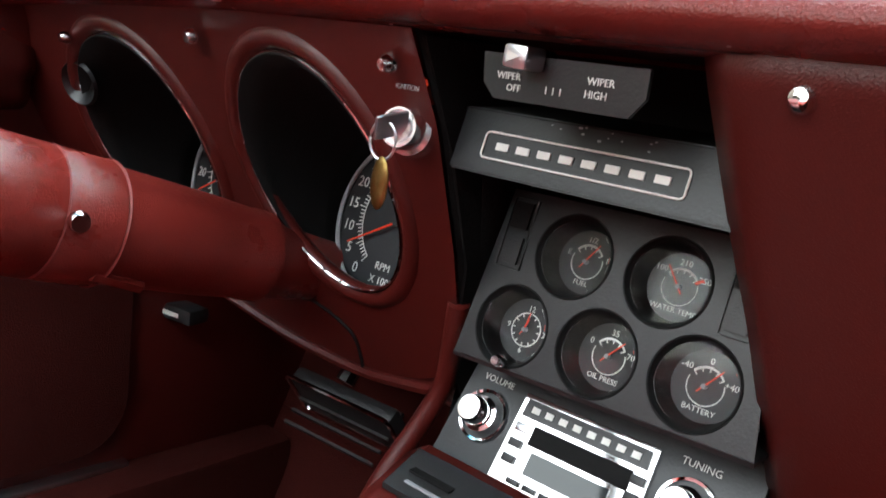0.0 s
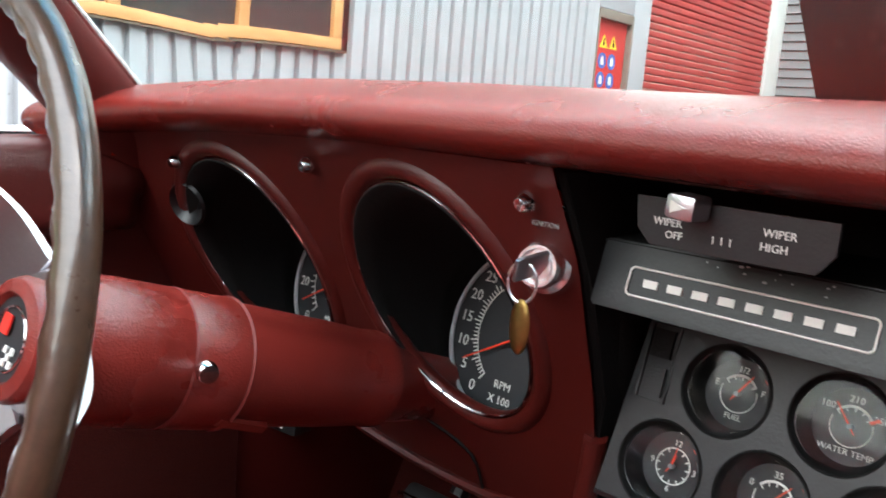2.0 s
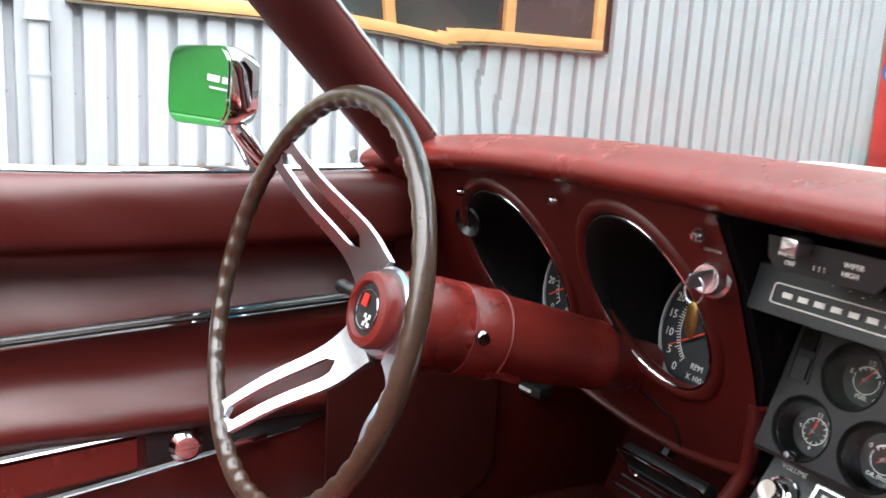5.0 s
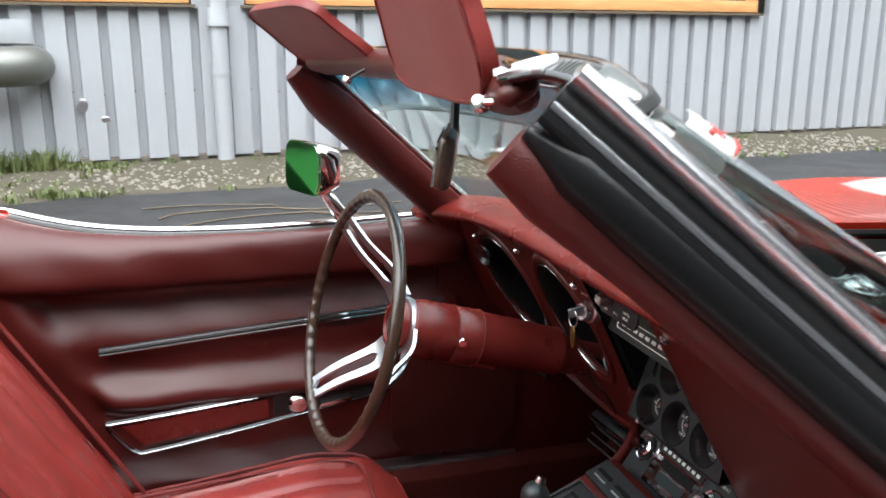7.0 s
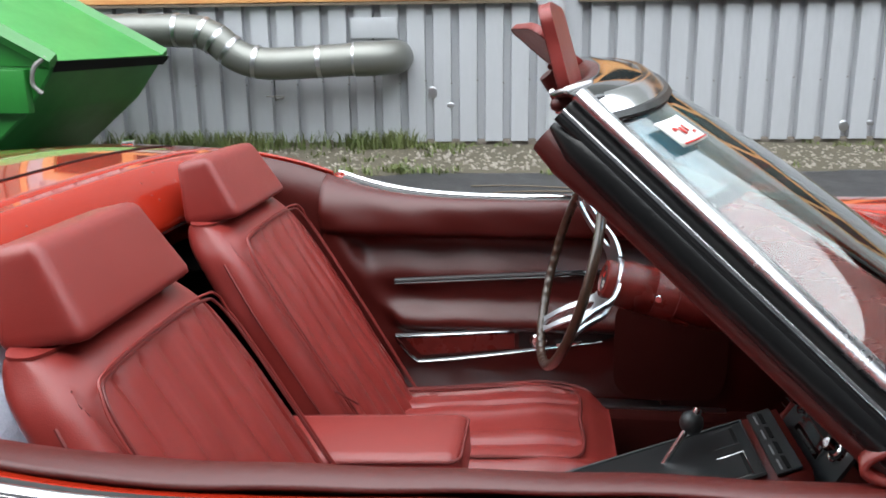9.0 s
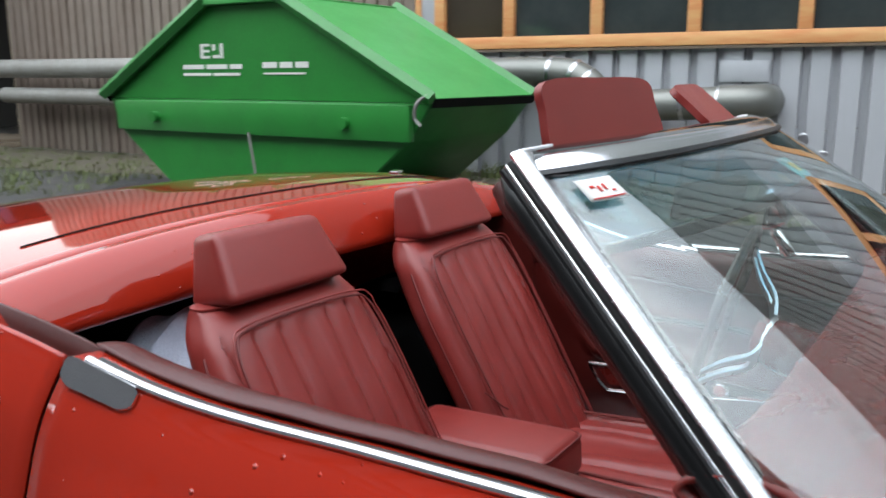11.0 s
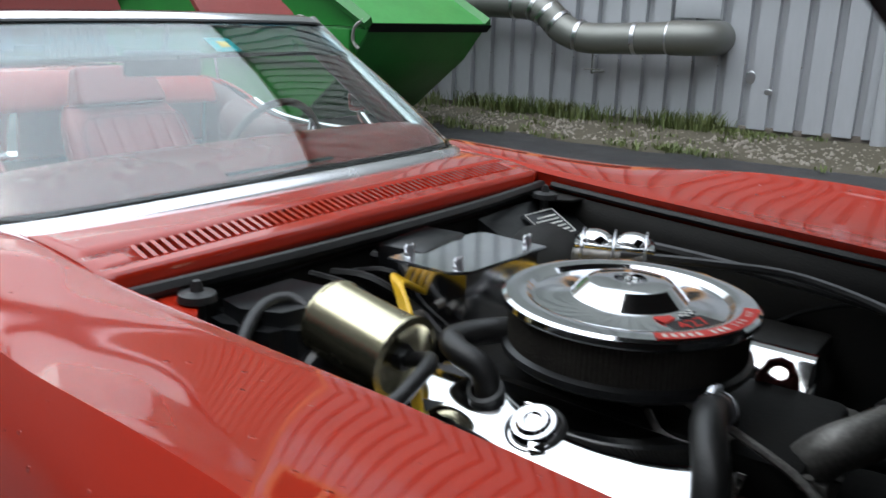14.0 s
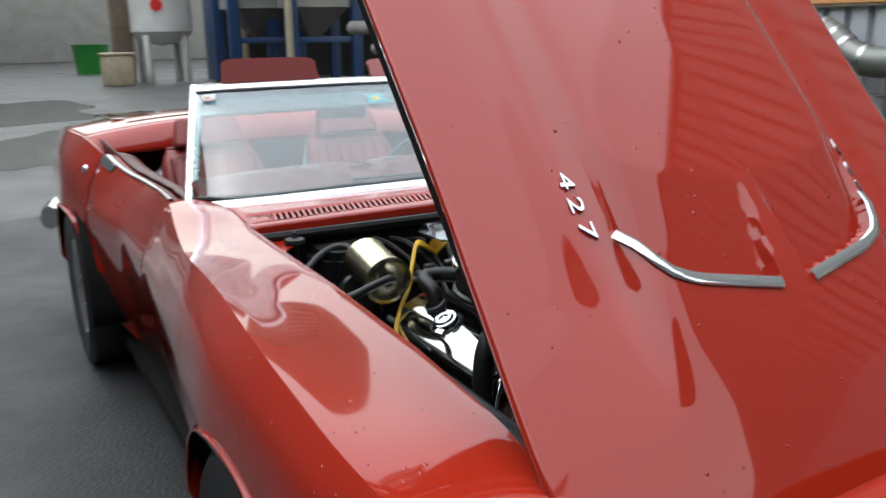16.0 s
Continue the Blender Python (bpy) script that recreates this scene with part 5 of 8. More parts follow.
def pad(u, v):
    x = -0.628 + 1.238 * u
    k = v * (len(PADP) - 1)
    i = min(len(PADP) - 2, int(k))
    p = PADP[i].lerp(PADP[i + 1], k - i)
    fade = 1 - max(0, v - 0.55) / 0.45
    return Vector((x, p.x + wrap(x) * fade - 0.10 * (abs(x) / 0.64) ** 3 * (1 - fade), p.z - 0.030 * (abs(x) / 0.64) ** 4))


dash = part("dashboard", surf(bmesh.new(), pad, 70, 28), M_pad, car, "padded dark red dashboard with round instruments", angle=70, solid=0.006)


def face(x, z, out=0.0):
    """A point on the driver's instrument face, which leans away below."""
    y = -0.39 + (0.895 - z) * 0.55 * 0.98 + wrap(x) * 0.7
    n = Vector((0, -0.876, -0.482))
    return Vector((x, y, z)) + n * out


POD = {"tachometer": (-0.234, 0.791), "speedometer": (-0.457, 0.785)}


def oval(c, a, b, k=48, skew=0.0):
    return [(c[0] + a * math.cos(t) + skew * b * math.sin(t) * -0.4, c[1] + b * math.sin(t)) for t in (2 * math.pi * i / k for i in range(k))]


RIGHT = [(0.60, -0.155), (0.645, -0.138), (0.690, -0.123), (0.76, -0.107), (0.85, -0.095), (0.905, -0.098)]
FOOT = [(-0.655, 0.72), (-0.56, 0.68), (-0.46, 0.640), (-0.36, 0.612), (-0.265, 0.607), (-0.205, 0.616), (-0.165, 0.626), (-0.138, 0.645)]


def face_grid(u, v):
    zb = keyed(-0.655 + 0.53 * u, FOOT, 0.02)
    z = zb + (0.906 - zb) * v
    return -0.655 + (keyed(z, RIGHT, 0.01) + 0.655) * u, z


bm = surf(bmesh.new(), lambda u, v: face(*face_grid(u, v)), 150, 80)
gone = [f for f in bm.faces if any(((f.calc_center_median().x - c[0]) / 0.0865) ** 2 + ((f.calc_center_median().z - c[1]) / 0.0965) ** 2 < 1 for c in POD.values())]
bmesh.ops.delete(bm, geom=gone, context="FACES")
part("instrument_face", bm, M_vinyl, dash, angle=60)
part("face_edge", tube(bmesh.new(), smooth_path([face(x, z, 0.001) for x, z in FOOT[:1:-1]], 4), 0.006, 8), M_vinyl, dash)
for key_, c in POD.items():
    part("pod_lip", tube(bmesh.new(), [face(x, z, -0.0045) for x, z in oval(c, 0.0900, 0.1000)], 0.0090, 12, closed=True, up=(0, -0.876, -0.482)), M_vinyl, dash)
    part("bezel", tube(bmesh.new(), [face(x, z, 0.0010) for x, z in oval(c, 0.0815, 0.0915)], 0.0013, 6, closed=True), M_chrome, dash, "thin chrome bezel")
    o1 = oval(c, 0.0815, 0.0915)
    cx, cz, R = (-0.232, 0.752, 0.076) if key_ == "tachometer" else (-0.450, 0.757, 0.076)
    dy = -0.236 + wrap(cx) * 0.7
    dn = Vector((0, -0.966, 0.259))
    ux, uy = Vector((1, 0, 0)), Vector((0, 0.259, 0.966))
    def dp3(a, b, o=0.0, cx=cx, cz=cz, dy=dy):
        return Vector((cx, dy, cz)) + ux * a + uy * b + dn * o
    bm = bmesh.new()
    k = len(o1)
    rows_ = []
    for t in range(6):
        f_ = t / 5
        rows_.append([bm.verts.new(face(x, z, 0.002).lerp(dp3(1.06 * R * math.cos(2 * math.pi * j / k), 1.06 * R * math.sin(2 * math.pi * j / k)), f_)) for j, (x, z) in enumerate(o1)])
    for a, b in zip(rows_, rows_[1:]):
        for j in range(k):
            bm.faces.new((a[j], a[(j + 1) % k], b[(j + 1) % k], b[j]))
    tun = part(key_, bm, M_matt, car, "deep black instrument tunnel with a white-marked dial", solid=0.002)
    part("dial", slab(bmesh.new(), [dp3(1.05 * R * math.cos(2 * math.pi * j / 40), 1.05 * R * math.sin(2 * math.pi * j / 40)) for j in range(40)], -dn * 0.003), M_dial, tun)
    part("dial_rim", tube(bmesh.new(), [dp3(R * math.cos(2 * math.pi * j / 60), R * math.sin(2 * math.pi * j / 60), 0.002) for j in range(60)], 0.0022, 6, closed=True), M_grey_print, tun)
    a0, a1, nums = (232, -30, [str(5 * i) for i in range(15)]) if key_ == "tachometer" else (225, -45, [str(20 * i) for i in range(9)])
    part("scale_line", tube(bmesh.new(), [dp3(0.62 * R * math.cos(radians(a0 + (a1 - a0) * i / 60)), 0.62 * R * math.sin(radians(a0 + (a1 - a0) * i / 60)), 0.0008) for i in range(61)], 0.0005, 4), M_white, tun)
    cnt = (len(nums) - 1) * 5
    for i in range(cnt + 1):
        an = radians(a0 + (a1 - a0) * i / cnt)
        r0, r1 = 0.62 * R, (0.72 if i % 5 == 0 else 0.68) * R
        d2 = Vector((math.cos(an), math.sin(an)))
        part("tick", tube(bmesh.new(), [dp3(d2.x * r0, d2.y * r0, 0.001), dp3(d2.x * r1, d2.y * r1, 0.001)], 0.0006, 4), M_white, tun)
    for i, tx in enumerate(nums):
        an = radians(a0 + (a1 - a0) * i / (len(nums) - 1))
        m4 = Matrix((ux, uy, dn)).transposed().to_4x4()
        m4.translation = dp3(0.84 * R * math.cos(an), 0.84 * R * math.sin(an), 0.001)
        lettering("number", tx, 0.0135, m4, M_white, tun, 0.0002)
    m4 = Matrix((ux, uy, dn)).transposed().to_4x4()
    for tx, b in ((("RPM", -0.56), ("X 100", -0.72)) if key_ == "tachometer" else (("MPH", -0.55),)):
        m4.translation = dp3(-0.10 * R, b * R, 0.001)
        lettering("unit", tx, 0.0095, m4.copy(), M_white, tun, 0.0002)
    if key_ == "tachometer":
        part("warning_arc", tube(bmesh.new(), [dp3(0.60 * R * math.cos(radians(-20 - i * 3)), 0.60 * R * math.sin(radians(-20 - i * 3)), 0.001) for i in range(14)], 0.0014, 4), M_sign, tun)
    na = radians(210)
    part("needle", tube(bmesh.new(), [dp3(-0.25 * R * math.cos(na), -0.25 * R * math.sin(na), 0.006), dp3(0.80 * R * math.cos(na), 0.80 * R * math.sin(na), 0.006)], lambda t: 0.0015 - 0.0008 * t, 6), M_orange, tun, "red needle")
    part("pivot", lathe(bmesh.new(), [(0, 0.010), (0.005, 0.010), (0.006, 0.0)], dp3(0, 0), dn, 16), M_black, tun)
# screws and fresh-air vent on the face
for p in ((-0.324, 0.882), (-0.118, 0.882), (-0.508, 0.866)):
    o = face(p[0] + 0.001, p[1] + 0.006, 0.008)
    part("screw", lathe(bmesh.new(), [(0, 0.005), (0.004, 0.0045), (0.0062, 0.001), (0.0066, -0.002)], o, (0, -0.876, -0.3), 14), M_chrome, dash)
part("side_vent", lathe(bmesh.new(), [(0.022, 0.001), (0.020, 0.004), (0.016, 0.0), (0.010, -0.008), (0, -0.010)], face(-0.524, 0.830, 0.003), (0.25, -0.876, -0.3), 28), M_satin, dash, "black round air vent")
# ignition lock with its keys
ig = Vector(face(-0.117, 0.846, 0.002))
ian = Vector((0.25, -0.93, 0.12)).normalized()
lock = part("ignition_lock", lathe(bmesh.new(), [(0, 0.017), (0.0085, 0.017), (0.0090, 0.0145), (0.0102, 0.0145), (0.0108, 0.018), (0.0124, 0.018), (0.0132, 0.015), (0.0136, 0.006), (0.0165, 0.004), (0.0175, -0.006)], ig, ian, 36), M_hazy, car, "chrome ignition lock", angle=20)
part("key_blade", box(bmesh.new(), ig + ian * 0.026, (0.0028, 0.022, 0.017), (16, 28, -12), 0.001), M_steel, lock, "steel key in the lock")
rc = ig + ian * 0.030 + Vector((-0.003, 0, -0.010))
part("key_ring", tube(bmesh.new(), [rc + Vector((0.009 * math.cos(t), 0.002 * math.cos(t), 0.012 * math.sin(t))) for t in (2 * math.pi * i / 24 for i in range(24))], 0.0009, 6, closed=True), M_steel, lock)
bm = ball(bmesh.new(), rc + Vector((0.001, 0.0, -0.026)), 0.0120, (0.62, 0.2, 1.4), 18)
part("key_fob", bm, M_brass, lock, "oval worn brass fob")
m4 = Matrix(((1, 0, 0), (0, 0, -1), (0, 1, 0))).to_4x4()
m4.translation = face(-0.112, 0.872, 0.001)
lettering("word", "IGNITION", 0.0045, m4, M_grey_print, lock, 0.0002)

# centre stack: dark recess, wiper plate, badge shelf, small gauges, radio
st = part("centre_panel", slab(bmesh.new(), [(-0.105, -0.245, 0.905), (0.145, -0.245, 0.905), (0.150, -0.245, 0.60), (-0.150, -0.245, 0.60)], (0, 0.01, 0)), M_matt, car, "black centre panel with gauges and radio")
part("recess_wing", slab(bmesh.new(), [(-0.096, -0.385, 0.903), (-0.096, -0.245, 0.905), (-0.128, -0.245, 0.62), (-0.128, -0.275, 0.66), (-0.108, -0.30, 0.75), (-0.096, -0.345, 0.83)], (-0.003, 0, 0)), M_matt, st)
part("recess_cheek_panel", surf(bmesh.new(), lambda u, v: (lambda y0: Vector((keyed(0.9 - 0.3 * v, [(0.4, 0.135), (0.60, 0.126), (0.70, 0.115), (0.78, 0.105), (0.82, 0.097), (0.86, 0.091), (0.91, 0.084)], 0.01) + 0.003, y0 + (max(-0.235, y0 + 0.03) - y0) * u, 0.9 - 0.3 * v)))(-0.388 + 0.159 * v), 2, 20), M_matt, st, solid=0.003)
part("recess_return", surf(bmesh.new(), lambda u, v: (lambda q: Vector((q.x - 0.002, q.y + 0.006 + (-0.236 - q.y) * u, q.z)))(face(keyed(0.906 - 0.27 * v, [(0.636, -0.141), (0.69, -0.124), (0.76, -0.108), (0.85, -0.096), (0.906, -0.099)], 0.008), 0.906 - 0.27 * v)), 2, 24), M_matt, st, solid=0.002)
part("recess_top", span(bmesh.new(), (-0.125, -0.405, 0.908), (0.150, -0.235, 0.913)), M_matt, st)
outl = [(x - 0.0 + 0.005, -0.392, z + 0.888) for x, z in ((-0.050, 0.010), (0.050, 0.010), (0.050, -0.004), (0.042, -0.014), (-0.040, -0.014), (-0.048, -0.006))]
wp = part("wiper_plate", slab(bmesh.new(), outl, (0, 0.003, 0)), M_panel, st)
part("wiper_knob", box(bmesh.new(), (-0.011, -0.402, 0.8965), (0.015, 0.018, 0.012), (0, 4, 0), 0.002), M_steel, st, "small bright slider knob")
part("knob_arrow", slab(bmesh.new(), [(-0.015, -0.4115, 0.8935), (-0.007, -0.4115, 0.8965), (-0.015, -0.4115, 0.8995)], (0, -0.0006, 0)), M_white, st)
fm = Matrix(((1, 0, 0), (0, 0, -1), (0, 1, 0))).to_4x4()
for tx, x, z in (("WIPER", -0.026, 0.8865), ("OFF", -0.022, 0.8805), ("WIPER", 0.030, 0.8890), ("HIGH", 0.028, 0.8825), ("I  I  I", 0.003, 0.8815)):
    m4 = fm.copy()
    m4.translation = (x, -0.3928, z)
    lettering("word", tx, 0.0054, m4, M_white, st, 0.0002)
# badge shelf
TB = Vector((0, 0.287, 0.958))


def shelf(x, b, o=0.0):
    return Vector((x, -0.345, 0.843)) + TB * b + Vector((0, -0.958, 0.287)) * o


bm = slab(bmesh.new(), [shelf(-0.096, 0.023), shelf(0.090, 0.023), shelf(0.098, -0.018), shelf(-0.096, -0.018)], (0, 0.012, -0.002))
bmesh.ops.bevel(bm, geom=bm.edges[:], offset=0.0015, segments=2, affect="EDGES")
sh = part("badge_shelf", bm, M_panel, st, "scuffed black shelf with a nameplate")
part("shelf_top", slab(bmesh.new(), [shelf(-0.096, 0.022), shelf(0.090, 0.022), shelf(0.088, 0.022) + Vector((0, 0.09, 0.004)), shelf(-0.094, 0.022) + Vector((0, 0.09, 0.004))], (0, 0, -0.003)), M_matt, st)
outl = rounded(0.136, 0.0165, 0.003)
part("plate_border", tube(bmesh.new(), [shelf(x - 0.005, z + 0.0005, 0.001) for x, z in outl], 0.0007, 5, closed=True), M_white, sh)
for i in range(8):
    part("badge_bar", box(bmesh.new(), shelf(-0.0585 + 0.0153 * i, 0.0005, 0.0008), (0.0090, 0.0012, 0.0045), (-16, 0, 0)), M_white, sh)
for i in range(26):
    part("scuff", ball(bmesh.new(), shelf(rng.uniform(-0.03, 0.05), rng.uniform(0.013, 0.022), 0.0), rng.uniform(0.0004, 0.0011), (1.6, 0.5, 0.8), 6), M_grey_print, sh) if i < 12 else None
# gauge panel
GT, GNV = Vector((0, 0.287, 0.958)), Vector((0, -0.958, 0.287))


def gp(x, z, o=0.0):
    b = (z - 0.745) / 0.958
    return Vector((x, -0.2895, 0.745)) + GT * b + GNV * o


GA = {"FUEL": (-0.0360, 0.775), "WATER TEMP": (0.0325, 0.776), "CLOCK": (-0.0655, 0.7195), "OIL PRESS": (0.0010, 0.7215), "BATTERY": (0.0675, 0.7245)}
RG = 0.0284
out_ = [(-0.097, 0.809), (0.092, 0.812), (0.114, 0.693), (-0.105, 0.688)]
loop = []
for i, (x, z) in enumerate(out_):
    x2, z2 = out_[(i + 1) % 4]
    loop += [(x + (x2 - x) * k / 8, z + (z2 - z) * k / 8) for k in range(8)]
wins = [(-0.0835, 0.780), (0.0815, 0.780)]
bm = holed(bmesh.new(), [[gp(x, z) for x, z in loop]] + [[gp(c[0] + RG * math.cos(t), c[1] + RG * math.sin(t)) for t in (2 * math.pi * j / 36 for j in range(36))] for c in GA.values()])
gpan = part("gauge_panel", bm, M_panel, st, "scuffed black panel with five round gauges", angle=8)
part("panel_skirt", slab(bmesh.new(), [gp(-0.105, 0.688), gp(0.114, 0.693), gp(0.114, 0.693) + Vector((0, 0.05, 0)), gp(-0.105, 0.688) + Vector((0, 0.05, 0))], (0, 0, 0.003)), M_satin, st)
for x, z in wins:
    for dz in (0.012, -0.012):
        part("warning_lamp", slab(bmesh.new(), [gp(x + a, z + dz + b, 0.001) for a, b in ((-0.0075, -0.009), (0.0075, -0.009), (0.0075, 0.009), (-0.0075, 0.009))], GNV * 0.002), M_matt if dz > 0 else M_black, gpan)
    part("lamp_frame", tube(bmesh.new(), [gp(x + a, z + b, 0.001) for a, b in ((-0.010, -0.024), (0.010, -0.024), (0.010, 0.024), (-0.010, 0.024))], 0.0013, 4, closed=True), M_black, gpan)
for nm, (x, z) in GA.items():
    g = part("gauge", lathe(bmesh.new(), [(RG + 0.0012, 0.0), (RG + 0.0006, 0.0010), (RG - 0.0004, 0.0006), (RG - 0.0016, -0.002), (RG - 0.0062, -0.022)], gp(x, z), GNV, 36), M_matt, st, "round gauge sunk in a black cone")
    part("dial", lathe(bmesh.new(), [(0, -0.0215), (RG - 0.0045, -0.0215)], gp(x, z), GNV, 32), M_dial, g)
    off_ = -0.0205
    m4 = Matrix((Vector((1, 0, 0)), GT, GNV)).transposed().to_4x4()
    rr = 0.0118
    if nm == "CLOCK":
        part("scale_ring", tube(bmesh.new(), [gp(x, z, off_) + Vector((1, 0, 0)) * rr * math.cos(t) + GT * rr * math.sin(t) for t in (2 * math.pi * j / 40 for j in range(40))], 0.0005, 4, closed=True), M_white, g)
        for j in range(12):
            t = 2 * math.pi * j / 12
            d2 = Vector((1, 0, 0)) * math.cos(t) + GT * math.sin(t)
            part("tick", tube(bmesh.new(), [gp(x, z, off_) + d2 * (rr - 0.0026), gp(x, z, off_) + d2 * rr], 0.0005, 4), M_white, g)
        for tx, a, b in (("12", 0, 0.0150), ("3", 0.0150, 0), ("6", 0, -0.0150), ("9", -0.0150, 0)):
            m4.translation = gp(x, z, off_) + Vector((a, 0, 0)) + GT * b
            lettering("number", tx, 0.0058, m4.copy(), M_white, g, 0.0002)
        pointers = ((82, 0.0128, M_orange), (75, 0.008, M_orange), (240, 0.005, M_orange))
    else:
        part("scale_ring", tube(bmesh.new(), [gp(x, z, off_) + Vector((1, 0, 0)) * rr * math.cos(t) + GT * rr * math.sin(t) for t in (radians(160 + 2 * j * 2.6) for j in range(43))], 0.00045, 4), M_white, g)
        part("scale_band", tube(bmesh.new(), [gp(x, z, off_) + Vector((1, 0, 0)) * rr * math.cos(t) + GT * rr * math.sin(t) for t in (radians(142 - 5.2 * j) for j in range(22))], 0.0009, 4), M_white, g)
        for j in range(5):
            t = radians(142 - 27 * j)
            d2 = Vector((1, 0, 0)) * math.cos(t) + GT * math.sin(t)
            part("tick", tube(bmesh.new(), [gp(x, z, off_) + d2 * (rr - 0.0028), gp(x, z, off_) + d2 * rr], 0.0005, 4), M_white, g)
        m4.translation = gp(x, z, off_) - GT * 0.0150
        lettering("word", nm, 0.0052, m4.copy(), M_white, g, 0.0002)
        marks = {"FUEL": (("1/2", 0.0, 0.0155), ("F", 0.0152, 0.004), ("E", -0.0152, 0.004)), "WATER TEMP": (("210", 0, 0.0158), ("100", -0.0150, 0.0095), ("250", 0.0150, 0.0075)), "OIL PRESS": (("35", 0, 0.0158), ("0", -0.0148, 0.007), ("70", 0.0150, 0.004)), "BATTERY": (("0", 0, 0.0158), ("-40", -0.0145, 0.0095), ("+40", 0.0155, 0.0045))}[nm]
        for tx, a, b in marks:
            m4.translation = gp(x, z, off_) + Vector((a, 0, 0)) + GT * b
            lettering("number", tx, 0.0058, m4.copy(), M_white, g, 0.0002)
        an = {"FUEL": 58, "WATER TEMP": 128, "OIL PRESS": 50, "BATTERY": 52}[nm]
        pointers = ((an, 0.0155, M_orange), (an + 180, 0.0055, M_orange))
        if nm == "WATER TEMP":
            d2 = Vector((1, 0, 0)) * math.cos(0.5) + GT * math.sin(0.5)
            part("red_mark", tube(bmesh.new(), [gp(x, z, off_) + d2 * 0.0105, gp(x, z, off_) + d2 * 0.0165], 0.0011, 4), M_orange, g)
    for an, ln, mt_ in pointers:
        d2 = Vector((1, 0, 0)) * math.cos(radians(an)) + GT * math.sin(radians(an))
        part("needle", tube(bmesh.new(), [gp(x, z, off_ + 0.003), gp(x, z, off_ + 0.003) + d2 * ln], lambda t: 0.0007 - 0.0003 * t, 5), mt_, g)
    part("pivot", lathe(bmesh.new(), [(0, 0.004), (0.0016, 0.004), (0.0018, 0)], gp(x, z, off_), GNV, 12), M_grey_print, g)
    ln_ = part("lens", lathe(bmesh.new(), [(0, -0.0018), (RG - 0.003, -0.0022), (RG - 0.003, -0.003), (0, -0.0028)], gp(x, z), GNV, 32), M_lens, g)
    ln_.visible_shadow = False
part("reset_knob", lathe(bmesh.new(), [(0, 0.012), (0.003, 0.012), (0.0045, 0.009), (0.0045, 0.004), (0.002, 0.003), (0.002, 0)], gp(-0.062, 0.696), GNV, 14), M_chrome, gpan)
# radio panel below
RT, RN = Vector((0, 0.514, 0.857)), Vector((0, -0.857, 0.514))


def rp(x, z, o=0.0):
    return Vector((x, -0.281, 0.640)) + RT * ((z - 0.640) / 0.857) + RN * o


part("radio_panel", slab(bmesh.new(), [rp(-0.112, 0.683), rp(0.112, 0.683), rp(0.118, 0.588), rp(-0.118, 0.588)], -RN * 0.006), M_panel, st)
rad = part("radio", slab(bmesh.new(), [rp(x - 0.0065, z + 0.638, 0.001) for x, z in ((-0.053, 0.026), (0.053, 0.026), (0.055, -0.030), (-0.055, -0.030))], RN * 0.004), M_chrome, car, "chrome-edged car radio")
part("name_strip", slab(bmesh.new(), [rp(x - 0.0065, z, 0.0052) for x, z in ((-0.049, 0.661), (0.049, 0.661), (0.050, 0.650), (-0.050, 0.650))], RN * 0.0008), M_satin, rad)
for i in range(8):
    part("badge_bar", box(bmesh.new(), rp(-0.0065 - 0.040 + 0.0114 * i, 0.6555, 0.0064), (0.006, 0.001, 0.0045), (-31, 0, 0)), M_white, rad)
part("tape_slot", slab(bmesh.new(), [rp(x - 0.0065, z, 0.0052) for x, z in ((-0.036, 0.647), (0.042, 0.647), (0.042, 0.635), (-0.036, 0.635))], RN * 0.0006), M_matt, rad)
part("display", slab(bmesh.new(), [rp(x - 0.0065, z, 0.0052) for x, z in ((-0.030, 0.632), (0.032, 0.632), (0.032, 0.618), (-0.030, 0.618))], RN * 0.0008), M_pane, rad)
for i in range(6):
    part("button", box(bmesh.new(), rp(-0.0065 - 0.034 + 0.0136 * i, 0.6115, 0.006), (0.010, 0.003, 0.004), (-31, 0, 0), 0.0006), M_black, rad)
for i in range(3):
    for sx in (-0.045, 0.047):
        part("button", box(bmesh.new(), rp(-0.0065 + sx, 0.643 - 0.010 * i, 0.006), (0.010, 0.003, 0.006), (-31, 0, 0), 0.0006), M_black if sx > 0 or i else M_steel, rad)
for x, tx in ((-0.088, "VOLUME"), (0.073, "TUNING")):
    kn = part("radio_knob", lathe(bmesh.new(), [(0, 0.024), (0.009, 0.024), (0.0105, 0.021), (0.0105, 0.008), (0.0135, 0.007), (0.0135, 0.001), (0, 0.001)], rp(x, 0.640), RN, 28), M_chrome, rad, "chrome rotary knob")
    part("knob_ring", lathe(bmesh.new(), [(0.0175, 0.0), (0.0175, 0.0025), (0.0195, 0.003), (0.0205, 0.0)], rp(x, 0.640), RN, 32), M_chrome, kn)
    m4 = Matrix((Vector((1, 0, 0)), RT, RN)).transposed().to_4x4()
    m4.translation = rp(x, 0.664, 0.0006)
    lettering("word", tx, 0.0070, m4, M_white, rad, 0.0002)

part("recess_cheek", tube(bmesh.new(), smooth_path([(-0.117, -0.292, 0.72), (-0.125, -0.283, 0.684), (-0.137, -0.272, 0.645), (-0.150, -0.282, 0.605), (-0.160, -0.300, 0.570), (-0.166, -0.32, 0.53)], 5), 0.0085, 10), M_vinyl, st, "dark red edge of the stack")
